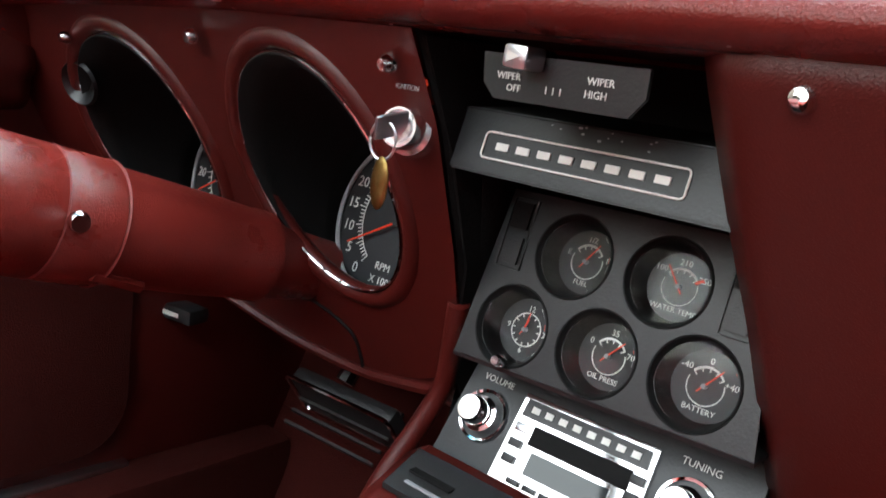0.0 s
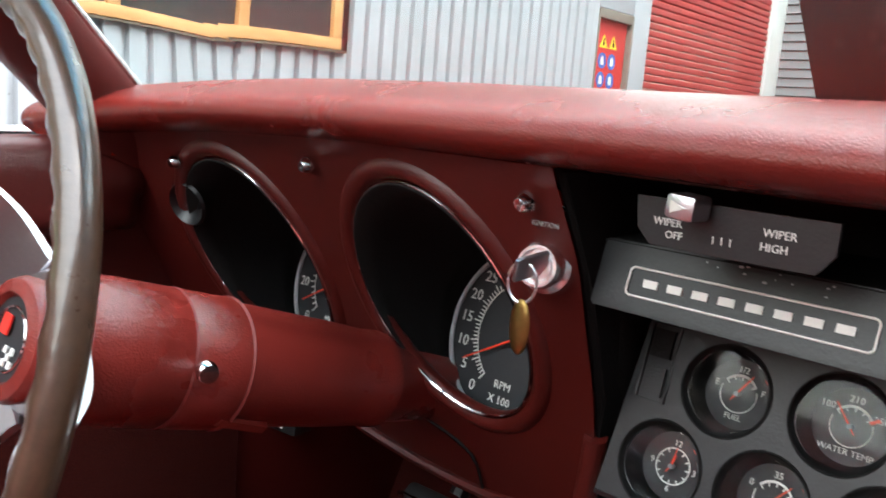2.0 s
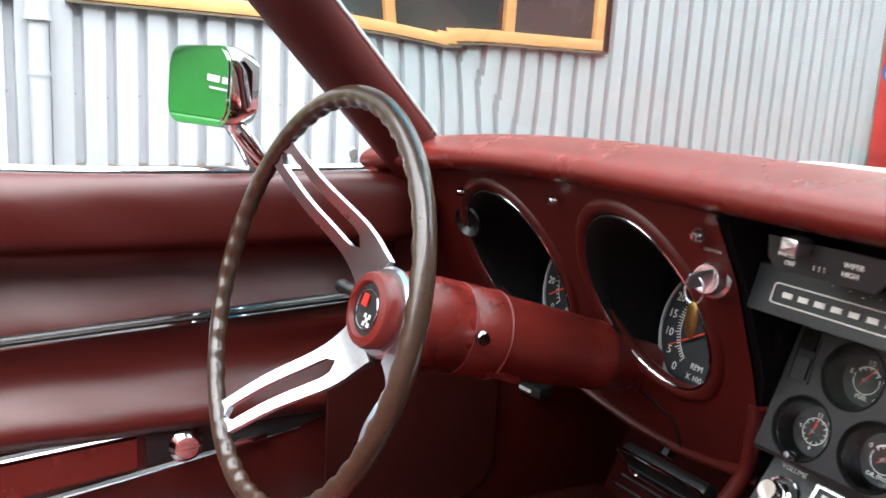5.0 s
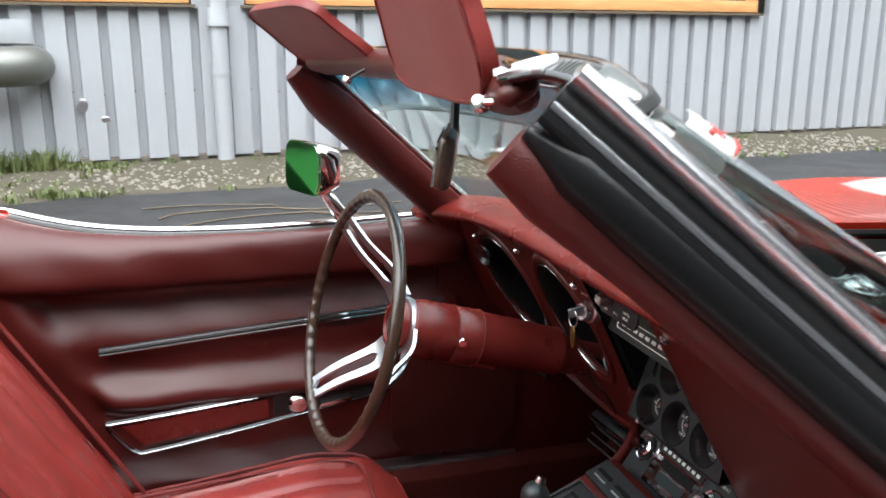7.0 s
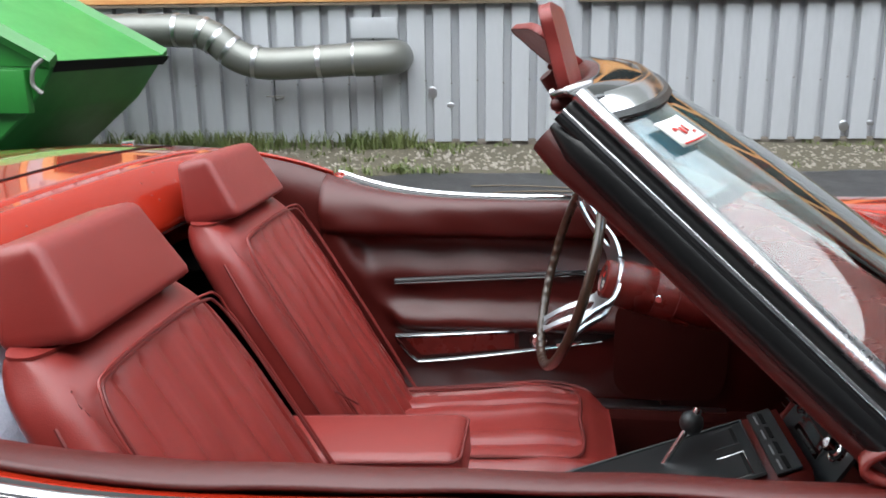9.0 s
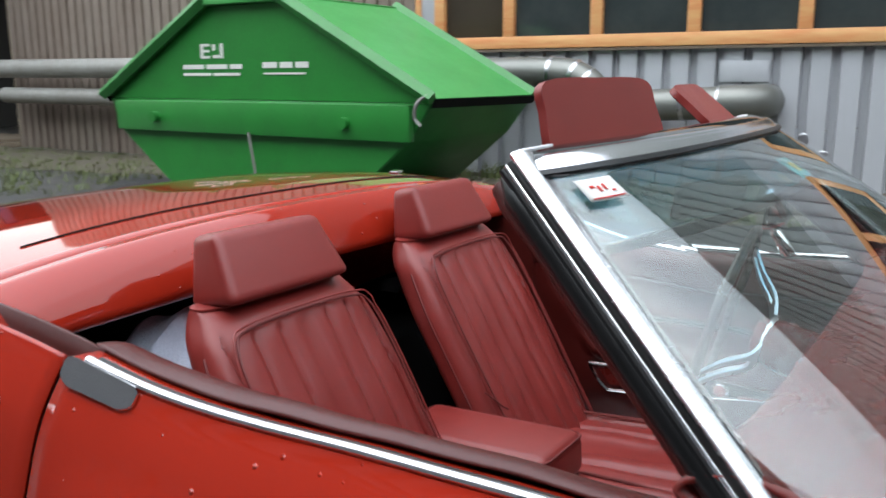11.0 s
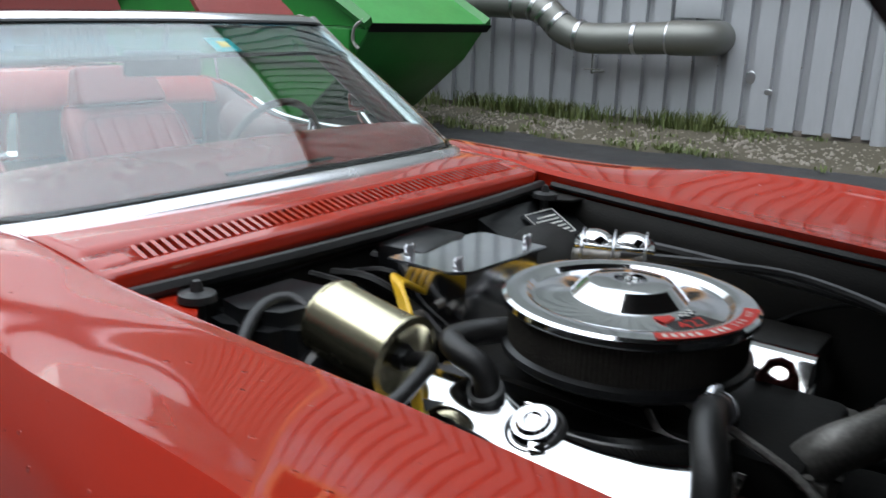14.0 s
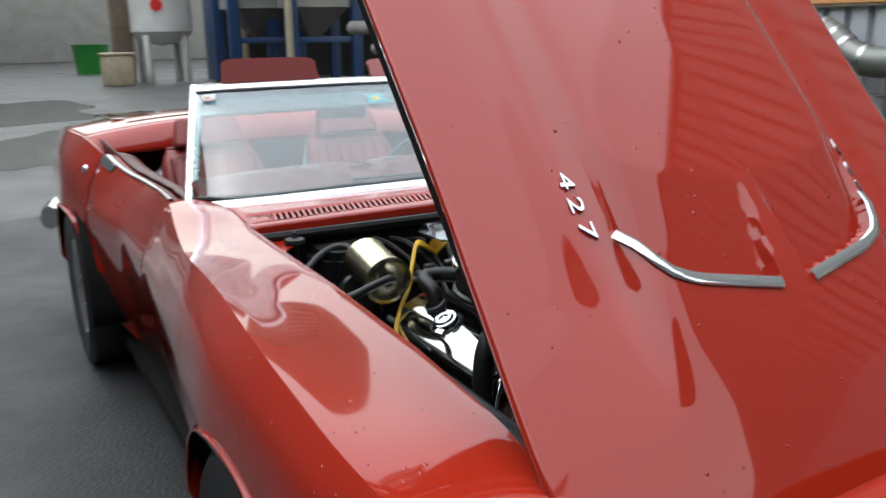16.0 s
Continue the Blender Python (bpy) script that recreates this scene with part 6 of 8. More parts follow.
# passenger's side of the dashboard
def pface(u, v):
    z = 0.916 - 0.416 * v
    x0 = keyed(z, [(0.4, 0.135), (0.60, 0.126), (0.70, 0.115), (0.78, 0.105), (0.82, 0.097), (0.86, 0.091), (0.91, 0.084)], 0.01)
    x = x0 + (0.598 - x0) * u
    y = -0.398 + wrap(x) * 0.8 + 0.2205 * v * (1 - 0.55 * u)
    k = max(0, 1 - u / 0.035)
    return Vector((x, y + 0.012 * k * k + 0.10 * v * u ** 3, z))


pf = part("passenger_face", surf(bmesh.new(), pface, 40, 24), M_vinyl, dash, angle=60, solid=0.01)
part("recess_edge", tube(bmesh.new(), [pface(0.0, v / 20) + Vector((0.002, -0.001, 0)) for v in range(21)], 0.0045, 8), M_vinyl, dash)
part("screw", lathe(bmesh.new(), [(0, 0.005), (0.004, 0.0045), (0.0062, 0.001), (0.0066, -0.002)], pface(0.080, 0.055) + Vector((0, -0.012, 0)), (0, -1, 0.1), 14), M_chrome, dash)
# lower cover under the column
bm = bmesh.new()
surf(bm, lambda u, v: face(-0.56 + 0.44 * u, 0.612 + 0.055 * (1 - u) * (1 if u < 0.7 else 0.3), -0.003).lerp(Vector((-0.58 + 0.44 * u, -0.12, 0.60)), v), 12, 4)
part("lower_cover", bm, M_vinyl, dash, solid=0.004)
part("cover_seam", tube(bmesh.new(), smooth_path([face(-0.345, 0.665, 0.001), face(-0.30, 0.667, 0.001), face(-0.258, 0.648, 0.001), face(-0.258, 0.61, 0.001)], 5), 0.0016, 5), M_matt, dash)

# steering column and wheel
col = Vector((0.024, 0.969, -0.247)).normalized()
c0 = Vector((-0.322, -0.570, 0.772))
sc = part("steering_column", lathe(bmesh.new(), [(0.020, -0.015), (0.044, -0.004), (0.0475, 0.012), (0.047, 0.062), (0.0455, 0.064), (0.047, 0.066), (0.0465, 0.105), (0.0445, 0.107), (0.044, 0.112), (0.041, 0.20), (0.0385, 0.238), (0.0395, 0.240), (0.0395, 0.252), (0.036, 0.254), (0.030, 0.33)], c0, col, 40), M_pad, car, "dark red steering column shroud")
for h in (0.064, 0.107):
    part("column_ring", lathe(bmesh.new(), [(0.0455, -0.0012), (0.0475, 0), (0.0455, 0.0012)], c0 + col * h, col, 40), M_seam, sc)
part("column_rib", tube(bmesh.new(), [c0 + col * 0.09 + Vector((0.030, 0, -0.032)), c0 + col * 0.13 + Vector((0.025, 0, -0.037))], 0.006, 6), M_pad, sc)
part("hazard_knob", lathe(bmesh.new(), [(0, 0.016), (0.006, 0.016), (0.0075, 0.014), (0.0075, 0.009), (0.004, 0.008), (0.004, 0)], c0 + col * 0.072 + Vector((0.041, 0, 0.006)), (1, -0.25, -0.05), 18), M_chrome, sc, "chrome push knob")
part("stalk", tube(bmesh.new(), [c0 + col * 0.03 + Vector((-0.05, 0, 0)), c0 + col * 0.02 + Vector((-0.155, -0.012, -0.004))], 0.004, 8), M_chrome, sc, "turn-signal stalk")
part("stalk_grip", lathe(bmesh.new(), [(0, 0.0), (0.0075, 0.001), (0.009, 0.008), (0.0065, 0.014), (0.007, 0.045), (0.005, 0.048)], c0 + col * 0.02 + Vector((-0.172, -0.014, -0.005)), (1, 0.1, 0.03), 18), M_black, sc)
WC, WN = Vector((-0.3205, -0.6675, 0.7985)), Vector((0.0955, -0.9605, 0.2612))
WX, WY = Vector((0.9951, 0.0989, 0)), Vector((-0.0258, 0.2599, 0.9653))
RW = 0.190


def wr(t, r=RW, o=0.0):
    return WC + WX * (r * math.cos(t)) + WY * (r * math.sin(t)) + WN * o


def rim_surf(u, v):
    t, p = 2 * math.pi * u, 2 * math.pi * v
    notch = 0.0008 * math.cos(50 * t) * max(0, -math.cos(p)) * 1.6
    r = 0.0100 - notch
    return wr(t, RW + r * math.cos(p)) + WN * (r * 0.92 * math.sin(p))


bm = bmesh.new()
g = [[bm.verts.new(rim_surf(i / 264, j / 14)) for j in range(14)] for i in range(264)]
for i in range(264):
    for j in range(14):
        bm.faces.new((g[i][j], g[(i + 1) % 264][j], g[(i + 1) % 264][(j + 1) % 14], g[i][(j + 1) % 14]))
sw = part("steering_wheel", bm, M_wood, car, "three-spoke steering wheel with a wood-look rim")
HC = WC - WN * 0.090
for a in (137, 237, 335):
    t = radians(a)
    d = WX * math.cos(t) + WY * math.sin(t)
    s_ = WX * -math.sin(t) + WY * math.cos(t)
    inner_, outer_ = HC + d * 0.040, wr(t, RW - 0.002)
    mid = inner_.lerp(outer_, 0.30) - WN * 0.012
    path = smooth_path([inner_, mid, inner_.lerp(outer_, 0.65), outer_], 6)
    bm = bmesh.new()
    nseg = len(path)
    wid = [0.030 - 0.011 * (i / (nseg - 1)) ** 0.8 for i in range(nseg)]
    rows_ = []
    for i, p in enumerate(path):
        f_ = i / (nseg - 1)
        slot = 0.0 if f_ < 0.30 or f_ > 0.93 else min(1, (f_ - 0.30) / 0.04, (0.93 - f_) / 0.04)
        w0, w1 = wid[i], wid[i] * 0.42 * max(0.001, slot)
        rows_.append([p + s_ * w0, p + s_ * w1, p - s_ * w1, p - s_ * w0])
    th = WN * 0.0032
    for sd in (0, 2):
        tv = [[bm.verts.new(r[sd] + th), bm.verts.new(r[sd + 1] + th), bm.verts.new(r[sd + 1] - th), bm.verts.new(r[sd] - th)] for r in rows_]
        for a_, b_ in zip(tv, tv[1:]):
            for j in range(4):
                bm.faces.new((a_[j], a_[(j + 1) % 4], b_[(j + 1) % 4], b_[j]))
        bm.faces.new(tv[0])
        bm.faces.new(tv[-1][::-1])
    part("spoke", bm, M_steel, sw, "brushed steel spoke with a long slot")
part("hub_plate", lathe(bmesh.new(), [(0, 0.004), (0.043, 0.004), (0.046, 0.0), (0.044, -0.008), (0.03, -0.014)], HC, WN, 36), M_steel, sw)
hb = part("horn_button", lathe(bmesh.new(), [(0.037, 0.002), (0.0385, 0.016), (0.036, 0.021), (0.028, 0.023), (0.0255, 0.019)], HC, WN, 36), M_pad, sw, "red padded horn button")
part("horn_disc", lathe(bmesh.new(), [(0, 0.0185), (0.026, 0.0185)], HC, WN, 32), M_dial, hb)
part("emblem_ring", tube(bmesh.new(), [HC + WN * 0.0195 + (WX * math.cos(t) + WY * math.sin(t)) * 0.0195 for t in (2 * math.pi * i / 32 for i in range(32))], 0.0008, 5, closed=True), M_chrome, hb)
part("emblem_flag", box(bmesh.new(), HC + WN * 0.0200 + WX * -0.006 + WY * 0.008, (0.012, 0.0012, 0.012), (-21, 0, 0)), M_red, hb)
for i in range(3):
    for j in range(3):
        if (i + j) % 2 == 0:
            part("emblem_check", box(bmesh.new(), HC + WN * 0.0200 + WX * (0.001 + 0.004 * i) + WY * (-0.006 - 0.004 * j), (0.004, 0.0012, 0.004), (-21, 0, 0)), M_white, hb)
# pedals and pulls under the dashboard
ped = part("brake_pedal", box(bmesh.new(), (-0.302, -0.205, 0.545), (0.135, 0.020, 0.055), (38, 0, 4), 0.006), M_rubber, car, "ribbed black pedal with a bright frame")
for k in range(5):
    part("pedal_rib", box(bmesh.new(), Vector((-0.302, -0.2155, 0.5375)) + Vector((0, 0.0085, 0.0105)) * (k - 2), (0.120, 0.003, 0.004), (38, 0, 4)), M_rubber, ped)
part("pedal_frame", tube(bmesh.new(), [Vector((-0.302, -0.212, 0.545)) + Matrix.Rotation(radians(4), 3, "Z") @ (Matrix.Rotation(radians(38), 3, "X") @ Vector((x, -0.004, z))) for x, z in rounded(0.137, 0.057, 0.008)], 0.0022, 5, closed=True), M_chrome, ped)
part("pedal_arm", tube(bmesh.new(), [(-0.33, -0.19, 0.56), (-0.33, -0.12, 0.66)], 0.010, 8), M_satin, ped)
rel = part("bonnet_release", box(bmesh.new(), (-0.545, -0.245, 0.580), (0.055, 0.030, 0.018), (0, 0, 10), 0.004), M_black, car, "black release pull with white print")
part("print_bar", box(bmesh.new(), (-0.547, -0.2615, 0.580), (0.030, 0.001, 0.005), (0, 0, 10)), M_white, rel)

# console: red edges, shift plate, levers
def con_z(y):
    return max(0.470, 0.600 + (y + 0.378) * 0.45)


bm = bmesh.new()
surf(bm, lambda u, v: Vector(((-0.125, -0.118, -0.100, 0.100, 0.118, 0.125)[round(u * 5)], -0.88 + 0.555 * v, (0.40, con_z(-0.88 + 0.555 * v) - 0.012, con_z(-0.88 + 0.555 * v), con_z(-0.88 + 0.555 * v), con_z(-0.88 + 0.555 * v) - 0.012, 0.40)[round(u * 5)])), 5, 12)
con = part("console", bm, M_vinyl, car, "dark red centre console with a black shift plate", angle=50, solid=0.005)
plate = lambda x, y, o=0.004: Vector((x, y, con_z(y) + o))
part("shift_plate", slab(bmesh.new(), [plate(-0.092, -0.70), plate(0.092, -0.70), plate(0.086, -0.385), plate(-0.086, -0.385)], (0, 0, 0.004)), M_satin, con)
part("plate_border", tube(bmesh.new(), [plate(x, y, 0.0085) for x, y in ((-0.092, -0.70), (0.092, -0.70), (0.086, -0.385), (-0.086, -0.385))], 0.003, 5, closed=True), M_black, con)
for x0, x1, y0, y1 in ((-0.075, -0.02, -0.50, -0.40), (0.01, 0.078, -0.52, -0.40), (-0.078, -0.02, -0.68, -0.60), (0.0, 0.08, -0.66, -0.56)):
    part("recess_frame", tube(bmesh.new(), [plate(x, y, 0.0085) for x, y in ((x0, y0), (x1, y0), (x1, y1), (x0, y1))], 0.0022, 5, closed=True), M_chrome if x0 > 0 else M_black, con)
    part("recess", slab(bmesh.new(), [plate(x, y, 0.0082) for x, y in ((x0, y0), (x1, y0), (x1, y1), (x0, y1))], (0, 0, 0.0008)), M_matt, con)
part("heater_plate", slab(bmesh.new(), [plate(-0.098, -0.372), plate(0.098, -0.372), plate(0.098, -0.338), plate(-0.098, -0.338)], (0, 0, 0.004)), M_black, con, "black heater lever plate")
for x in (-0.07, -0.02, 0.03, 0.075):
    part("heater_slot", box(bmesh.new(), plate(x, -0.355, 0.0088), (0.036, 0.007, 0.0015)), M_matt, con)
    part("heater_print", box(bmesh.new(), plate(x, -0.364, 0.0086), (0.030, 0.003, 0.0010)), M_grey_print, con)
shl = part("gear_lever", tube(bmesh.new(), [(-0.030, -0.525, 0.53), (-0.034, -0.495, 0.585), (-0.040, -0.475, 0.618)], 0.0055, 10), M_chrome, car, "chrome gear lever with a black ball knob")
part("lever_knob", ball(bmesh.new(), (-0.0445, -0.472, 0.619), 0.0195, (1, 1, 1.05), 20), M_black, shl)
part("knob_cap", lathe(bmesh.new(), [(0, 0.028), (0.007, 0.027), (0.008, 0.018), (0.008, 0.012)], (-0.0445, -0.472, 0.619), (-0.1, 0.35, 0.85), 14), M_chrome, shl)
hbk = part("handbrake", tube(bmesh.new(), [(0.045, -0.80, 0.530), (0.043, -0.74, 0.540), (0.040, -0.672, 0.535)], 0.011, 10), M_black, car, "black handbrake lever with a chrome button")
part("brake_button", cyl(bmesh.new(), (0.040, -0.674, 0.535), (0.039, -0.660, 0.534), 0.006, n=12), M_chrome, hbk)
for dx in (-0.012, 0.012):
    part("brake_rail", tube(bmesh.new(), [(0.044 + dx, -0.80, 0.537), (0.041 + dx, -0.676, 0.542)], 0.0018, 5), M_black, hbk)
bm = box(bmesh.new(), (0.035, -1.005, 0.572), (0.165, 0.34, 0.085), (3, 0, 0), 0.022, 4)
arm = part("console_lid", bm, M_leather, car, "padded red leather console armrest")
m4 = pose(0.035, -1.005, 0.572, 3, 0, 0)
part("lid_piping", tube(bmesh.new(), [m4 @ Vector((x, y, 0.034)) for x, y in rounded(0.162, 0.337, 0.022)], 0.0026, 6, closed=True), M_seam, arm)
part("console_box", span(bmesh.new(), (-0.042, -1.20, 0.30), (0.112, -0.84, 0.54), 0.008), M_vinyl, car)


# seats: channelled back, cushion and wedge headrest
def seat(cx, label, reach=0.0):
    def back_front(z):
        return -1.048 - 0.60 * (z - 0.63)

    def back(u, v):
        z = 0.42 + 0.50 * v
        w = keyed(v, [(0, 0.190), (0.25, 0.203), (0.7, 0.206), (0.9, 0.190), (1.0, 0.158)], 0.05)
        cap = math.sqrt(max(0.0, 1 - max(0, (v - 0.90) / 0.10) ** 2)) if v > 0.90 else 1.0
        dep = (0.062) * (0.35 + 0.65 * cap)
        t = 2 * math.pi * u
        c, s = math.cos(t), math.sin(t)
        e = 0.62
        x = w * math.copysign(abs(c) ** e, c)
        d = dep * math.copysign(abs(s) ** 0.7, s)
        y = back_front(z) - 0.062 + d
        if s > 0.0:
            ax = abs(x)
            inside = ax < 0.166 and v < 0.93
            bol = 0.006 * math.exp(-((ax - 0.185) / 0.020) ** 2)
            y += bol * min(1, v * 6)
            if inside:
                k = (x + 0.166) / 0.0553
                g_ = abs(k - round(k))
                y -= 0.0055 * math.exp(-(g_ / 0.10) ** 2)
                y += 0.004 * math.cos(math.pi * (g_ - 0.5)) - 0.003
            y += 0.0016 * math.sin(38 * z + 11 * x) * math.sin(23 * x + 5 * z)
        return Vector((cx + x, y, z + 0.0))
    bm = surf(bmesh.new(), back, 260, 60, True)
    st_ = part("seat", bm, M_leather, car, label, angle=70)
    ringt = [back(u / 120, 0.995) for u in range(120)]
    part("back_top", slab(bmesh.new(), [p + Vector((0, 0, 0.0)) for p in ringt], (0, 0, 0.004)), M_leather, st_)

    def on_back(x, z, o=0.004):
        return Vector((cx + x, back_front(z) + o, z))
    seam_ = smooth_path([on_back(sx_, sz_) for sx_, sz_ in ((-0.160, 0.46), (-0.168, 0.62), (-0.170, 0.80), (-0.158, 0.876), (-0.12, 0.893), (0, 0.897), (0.12, 0.893), (0.158, 0.876), (0.170, 0.80), (0.168, 0.62), (0.160, 0.46))], 6)
    part("back_piping", tube(bmesh.new(), seam_, 0.0024, 6), M_seam, st_)
    part("back_piping", tube(bmesh.new(), [p + Vector((math.copysign(0.008, p.x - cx), 0.0005, 0.007 if p.z > 0.87 else 0)) for p in seam_], 0.0018, 6), M_leather, st_)
    side_s = [Vector((cx + sx * (keyed((z - 0.42) / 0.5, [(0, 0.190), (0.25, 0.203), (0.7, 0.206), (0.9, 0.190), (1.0, 0.158)], 0.05) + 0.001), back_front(z) - 0.045, z)) for sx in (1,) for z in [0.44 + 0.022 * i for i in range(20)]]
    for sx in (1, -1):
        part("side_stitching", tube(bmesh.new(), [Vector((cx + sx * (p.x - cx), p.y, p.z)) for p in side_s], 0.0022, 5), M_seam, st_)
    # crossing tuck low on the back
    part("back_tuck", tube(bmesh.new(), smooth_path([on_back(0.150, 0.585, 0.010), on_back(0.172, 0.60, 0.016), on_back(0.195, 0.63, 0.006)], 4), 0.0022, 5), M_seam, st_)

    def cush(u, v):
        y = -1.085 + (0.50 + reach) * v
        w = keyed(v, [(0, 0.19), (0.3, 0.212), (0.75, 0.220), (0.93, 0.205), (1.0, 0.165)], 0.05)
        t = 2 * math.pi * u
        c, s = math.cos(t), math.sin(t)
        x = w * math.copysign(abs(c) ** 0.6, c)
        top = keyed(v, [(0, 0.470), (0.35, 0.478), (0.75, 0.500), (0.92, 0.494), (1.0, 0.455)], 0.05)
        bot = 0.33
        zc, hz = (top + bot) / 2, (top - bot) / 2
        z = zc + hz * math.copysign(abs(s) ** 0.55, s)
        if s > 0:
            ax = abs(x)
            z += 0.014 * math.exp(-((ax - 0.175) / 0.03) ** 2) * min(1, 4 * v)
            if ax < 0.150 and 0.08 < v < 0.88:
                k = (x + 0.150) / 0.060
                g_ = abs(k - round(k))
                z -= 0.0065 * math.exp(-(g_ / 0.10) ** 2)
                z += 0.004 * math.cos(math.pi * (g_ - 0.5)) - 0.003
            z += 0.0022 * math.sin(30 * y + 9 * x) * math.sin(19 * x - 7 * y)
        return Vector((cx + x, y, z))
    cu = part("cushion", surf(bmesh.new(), cush, 200, 50, True), M_leather, st_, angle=70)
    for v_ in (0.0, 1.0):
        part("cushion_end", slab(bmesh.new(), [cush(u / 80, v_) for u in range(80)], (0, 0.003 if v_ else -0.003, 0)), M_leather, st_)
    cs = smooth_path([(cx - 0.150, -1.03, 0.482), (cx - 0.157, -0.80 + reach, 0.500), (cx - 0.146, -0.660 + reach, 0.502), (cx, -0.650 + reach, 0.502), (cx + 0.146, -0.660 + reach, 0.502), (cx + 0.157, -0.80 + reach, 0.500), (cx + 0.150, -1.03, 0.482)], 6)
    part("cushion_piping", tube(bmesh.new(), [p + Vector((0, 0, -0.004)) for p in cs], 0.0034, 6), M_seam, st_)
    edge_ = [Vector((cx + sg * (keyed(v, [(0, 0.19), (0.3, 0.212), (0.75, 0.220), (0.93, 0.205), (1.0, 0.165)], 0.05) - 0.006), -1.085 + (0.5 + reach) * v, keyed(v, [(0, 0.470), (0.35, 0.478), (0.75, 0.500), (0.92, 0.494), (1.0, 0.455)], 0.05) - 0.012)) for sg, v in [(-1, 0.04 * i) for i in range(25)]]
    for sx in (1, -1):
        part("cushion_edge", tube(bmesh.new(), [Vector((cx - sx * (p.x - cx), p.y, p.z)) for p in edge_], 0.003, 6), M_seam, st_)
    part("seat_base", span(bmesh.new(), (cx - 0.19, -1.06, 0.225), (cx + 0.19, -0.66, 0.345), 0.01), M_carpet, st_)
    # headrest: a wedge, wider below, hollowed underneath
    yb = -1.224
    A = [(-0.142, yb + 0.012, 0.930), (0.142, yb + 0.012, 0.930), (0.122, yb - 0.052, 1.036), (-0.122, yb - 0.052, 1.036)]
    Bk = [(-0.137, yb - 0.100, 0.910), (0.137, yb - 0.100, 0.910), (0.110, yb - 0.118, 1.022), (-0.110, yb - 0.118, 1.022)]
    bm = bmesh.new()
    a = [bm.verts.new((cx + x, y, z)) for x, y, z in A]
    b = [bm.verts.new((cx + x, y, z)) for x, y, z in Bk]
    bm.faces.new(a)
    bm.faces.new(b[::-1])
    for i in range(4):
        bm.faces.new((a[i], b[i], b[(i + 1) % 4], a[(i + 1) % 4]))
    bmesh.ops.bevel(bm, geom=bm.edges[:], offset=0.020, segments=4, profile=0.6, affect="EDGES")
    part("headrest", bm, M_leather, st_, "wedge-shaped red leather headrest", angle=60)
    return st_


def move(st_, dy):
    for ob in [st_, *st_.children]:
        ob.data.transform(Matrix.Translation((0, dy, 0)))


move(seat(0.335, "red leather bucket seat with pleats and piping"), 0.02)
move(seat(-0.285, "red leather bucket seat beside the steering wheel", 0.05), -0.04)
# a crumpled cloth in the well behind the seat
bm = bmesh.new()
surf(bm, lambda u, v: Vector((0.16 + 0.42 * u, -1.32 - 0.24 * v, 0.66 + 0.20 * math.sin(3.1 * u) ** 0.5 * math.sin(2.9 * v + 0.15) ** 0.6 + 0.018 * math.sin(13 * u + 9 * v) * math.cos(17 * v - 6 * u))), 30, 24)
tagged(part("crumpled_cloth", bm, M_cloth, solid=0.004), "crumpled pale blue cloth lying behind the seat", "cloth")

# ---- the car: engine bay ----
bm = slab(bmesh.new(), [(-0.56, 0.035, 0.25), (0.56, 0.035, 0.25), (0.56, 0.035, 0.80), (-0.56, 0.035, 0.80)], (0, -0.02, 0))
box(bm, (0, 0.030, 0.822), (1.08, 0.03, 0.022), (0, 0, 0), 0.006)
part("engine_bulkhead", bm, M_bay, car)
for s in (-1, 1):
    def inner_wing(u, v, s=s):
        y = 0.0 + 1.50 * u
        x = bay_x(y) - 0.012 - 0.045 * v + 0.02 * math.sin(v * 3)
        return Vector((s * x, y, bay_z(y) - 0.032 - 0.50 * v))
    part("inner_wing", surf(bmesh.new(), inner_wing, 24, 8), M_bay, car, solid=0.004)
    part("bay_seal", tube(bmesh.new(), [Vector((s * (bay_x(y) - 0.012), y, bay_z(y) - 0.018)) for y in (0.06 + 1.38 * i / 30 for i in range(31))], 0.008, 6), M_rubber, car)
    part("corner_bracket", slab(bmesh.new(), [(s * 0.556, 0.008, 0.825), (s * 0.47, 0.010, 0.825), (s * 0.455, 0.09, 0.822), (s * 0.50, 0.14, 0.820), (s * 0.545, 0.15, 0.820)], (0, 0, -0.004)), M_paint if s > 0 else M_bay, car)
    bb = part("bonnet_stop", lathe(bmesh.new(), [(0, 0.03), (0.006, 0.028), (0.010, 0.014), (0.026, 0.010), (0.028, 0.0), (0.010, -0.004), (0.010, -0.09)], (s * 0.462, 0.092, 0.825), (0, 0, 1), 20), M_rubber, car, "black rubber bonnet stop")
part("bay_floor", span(bmesh.new(), (-0.55, 0.03, 0.22), (0.55, 1.5, 0.24)), M_bay, car)
part("cowl_seal", tube(bmesh.new(), smooth_path([(-0.54, 0.035, 0.835), (-0.2, 0.075, 0.842), (0.2, 0.075, 0.842), (0.54, 0.035, 0.835)], 8), 0.011, 6), M_rubber, car)
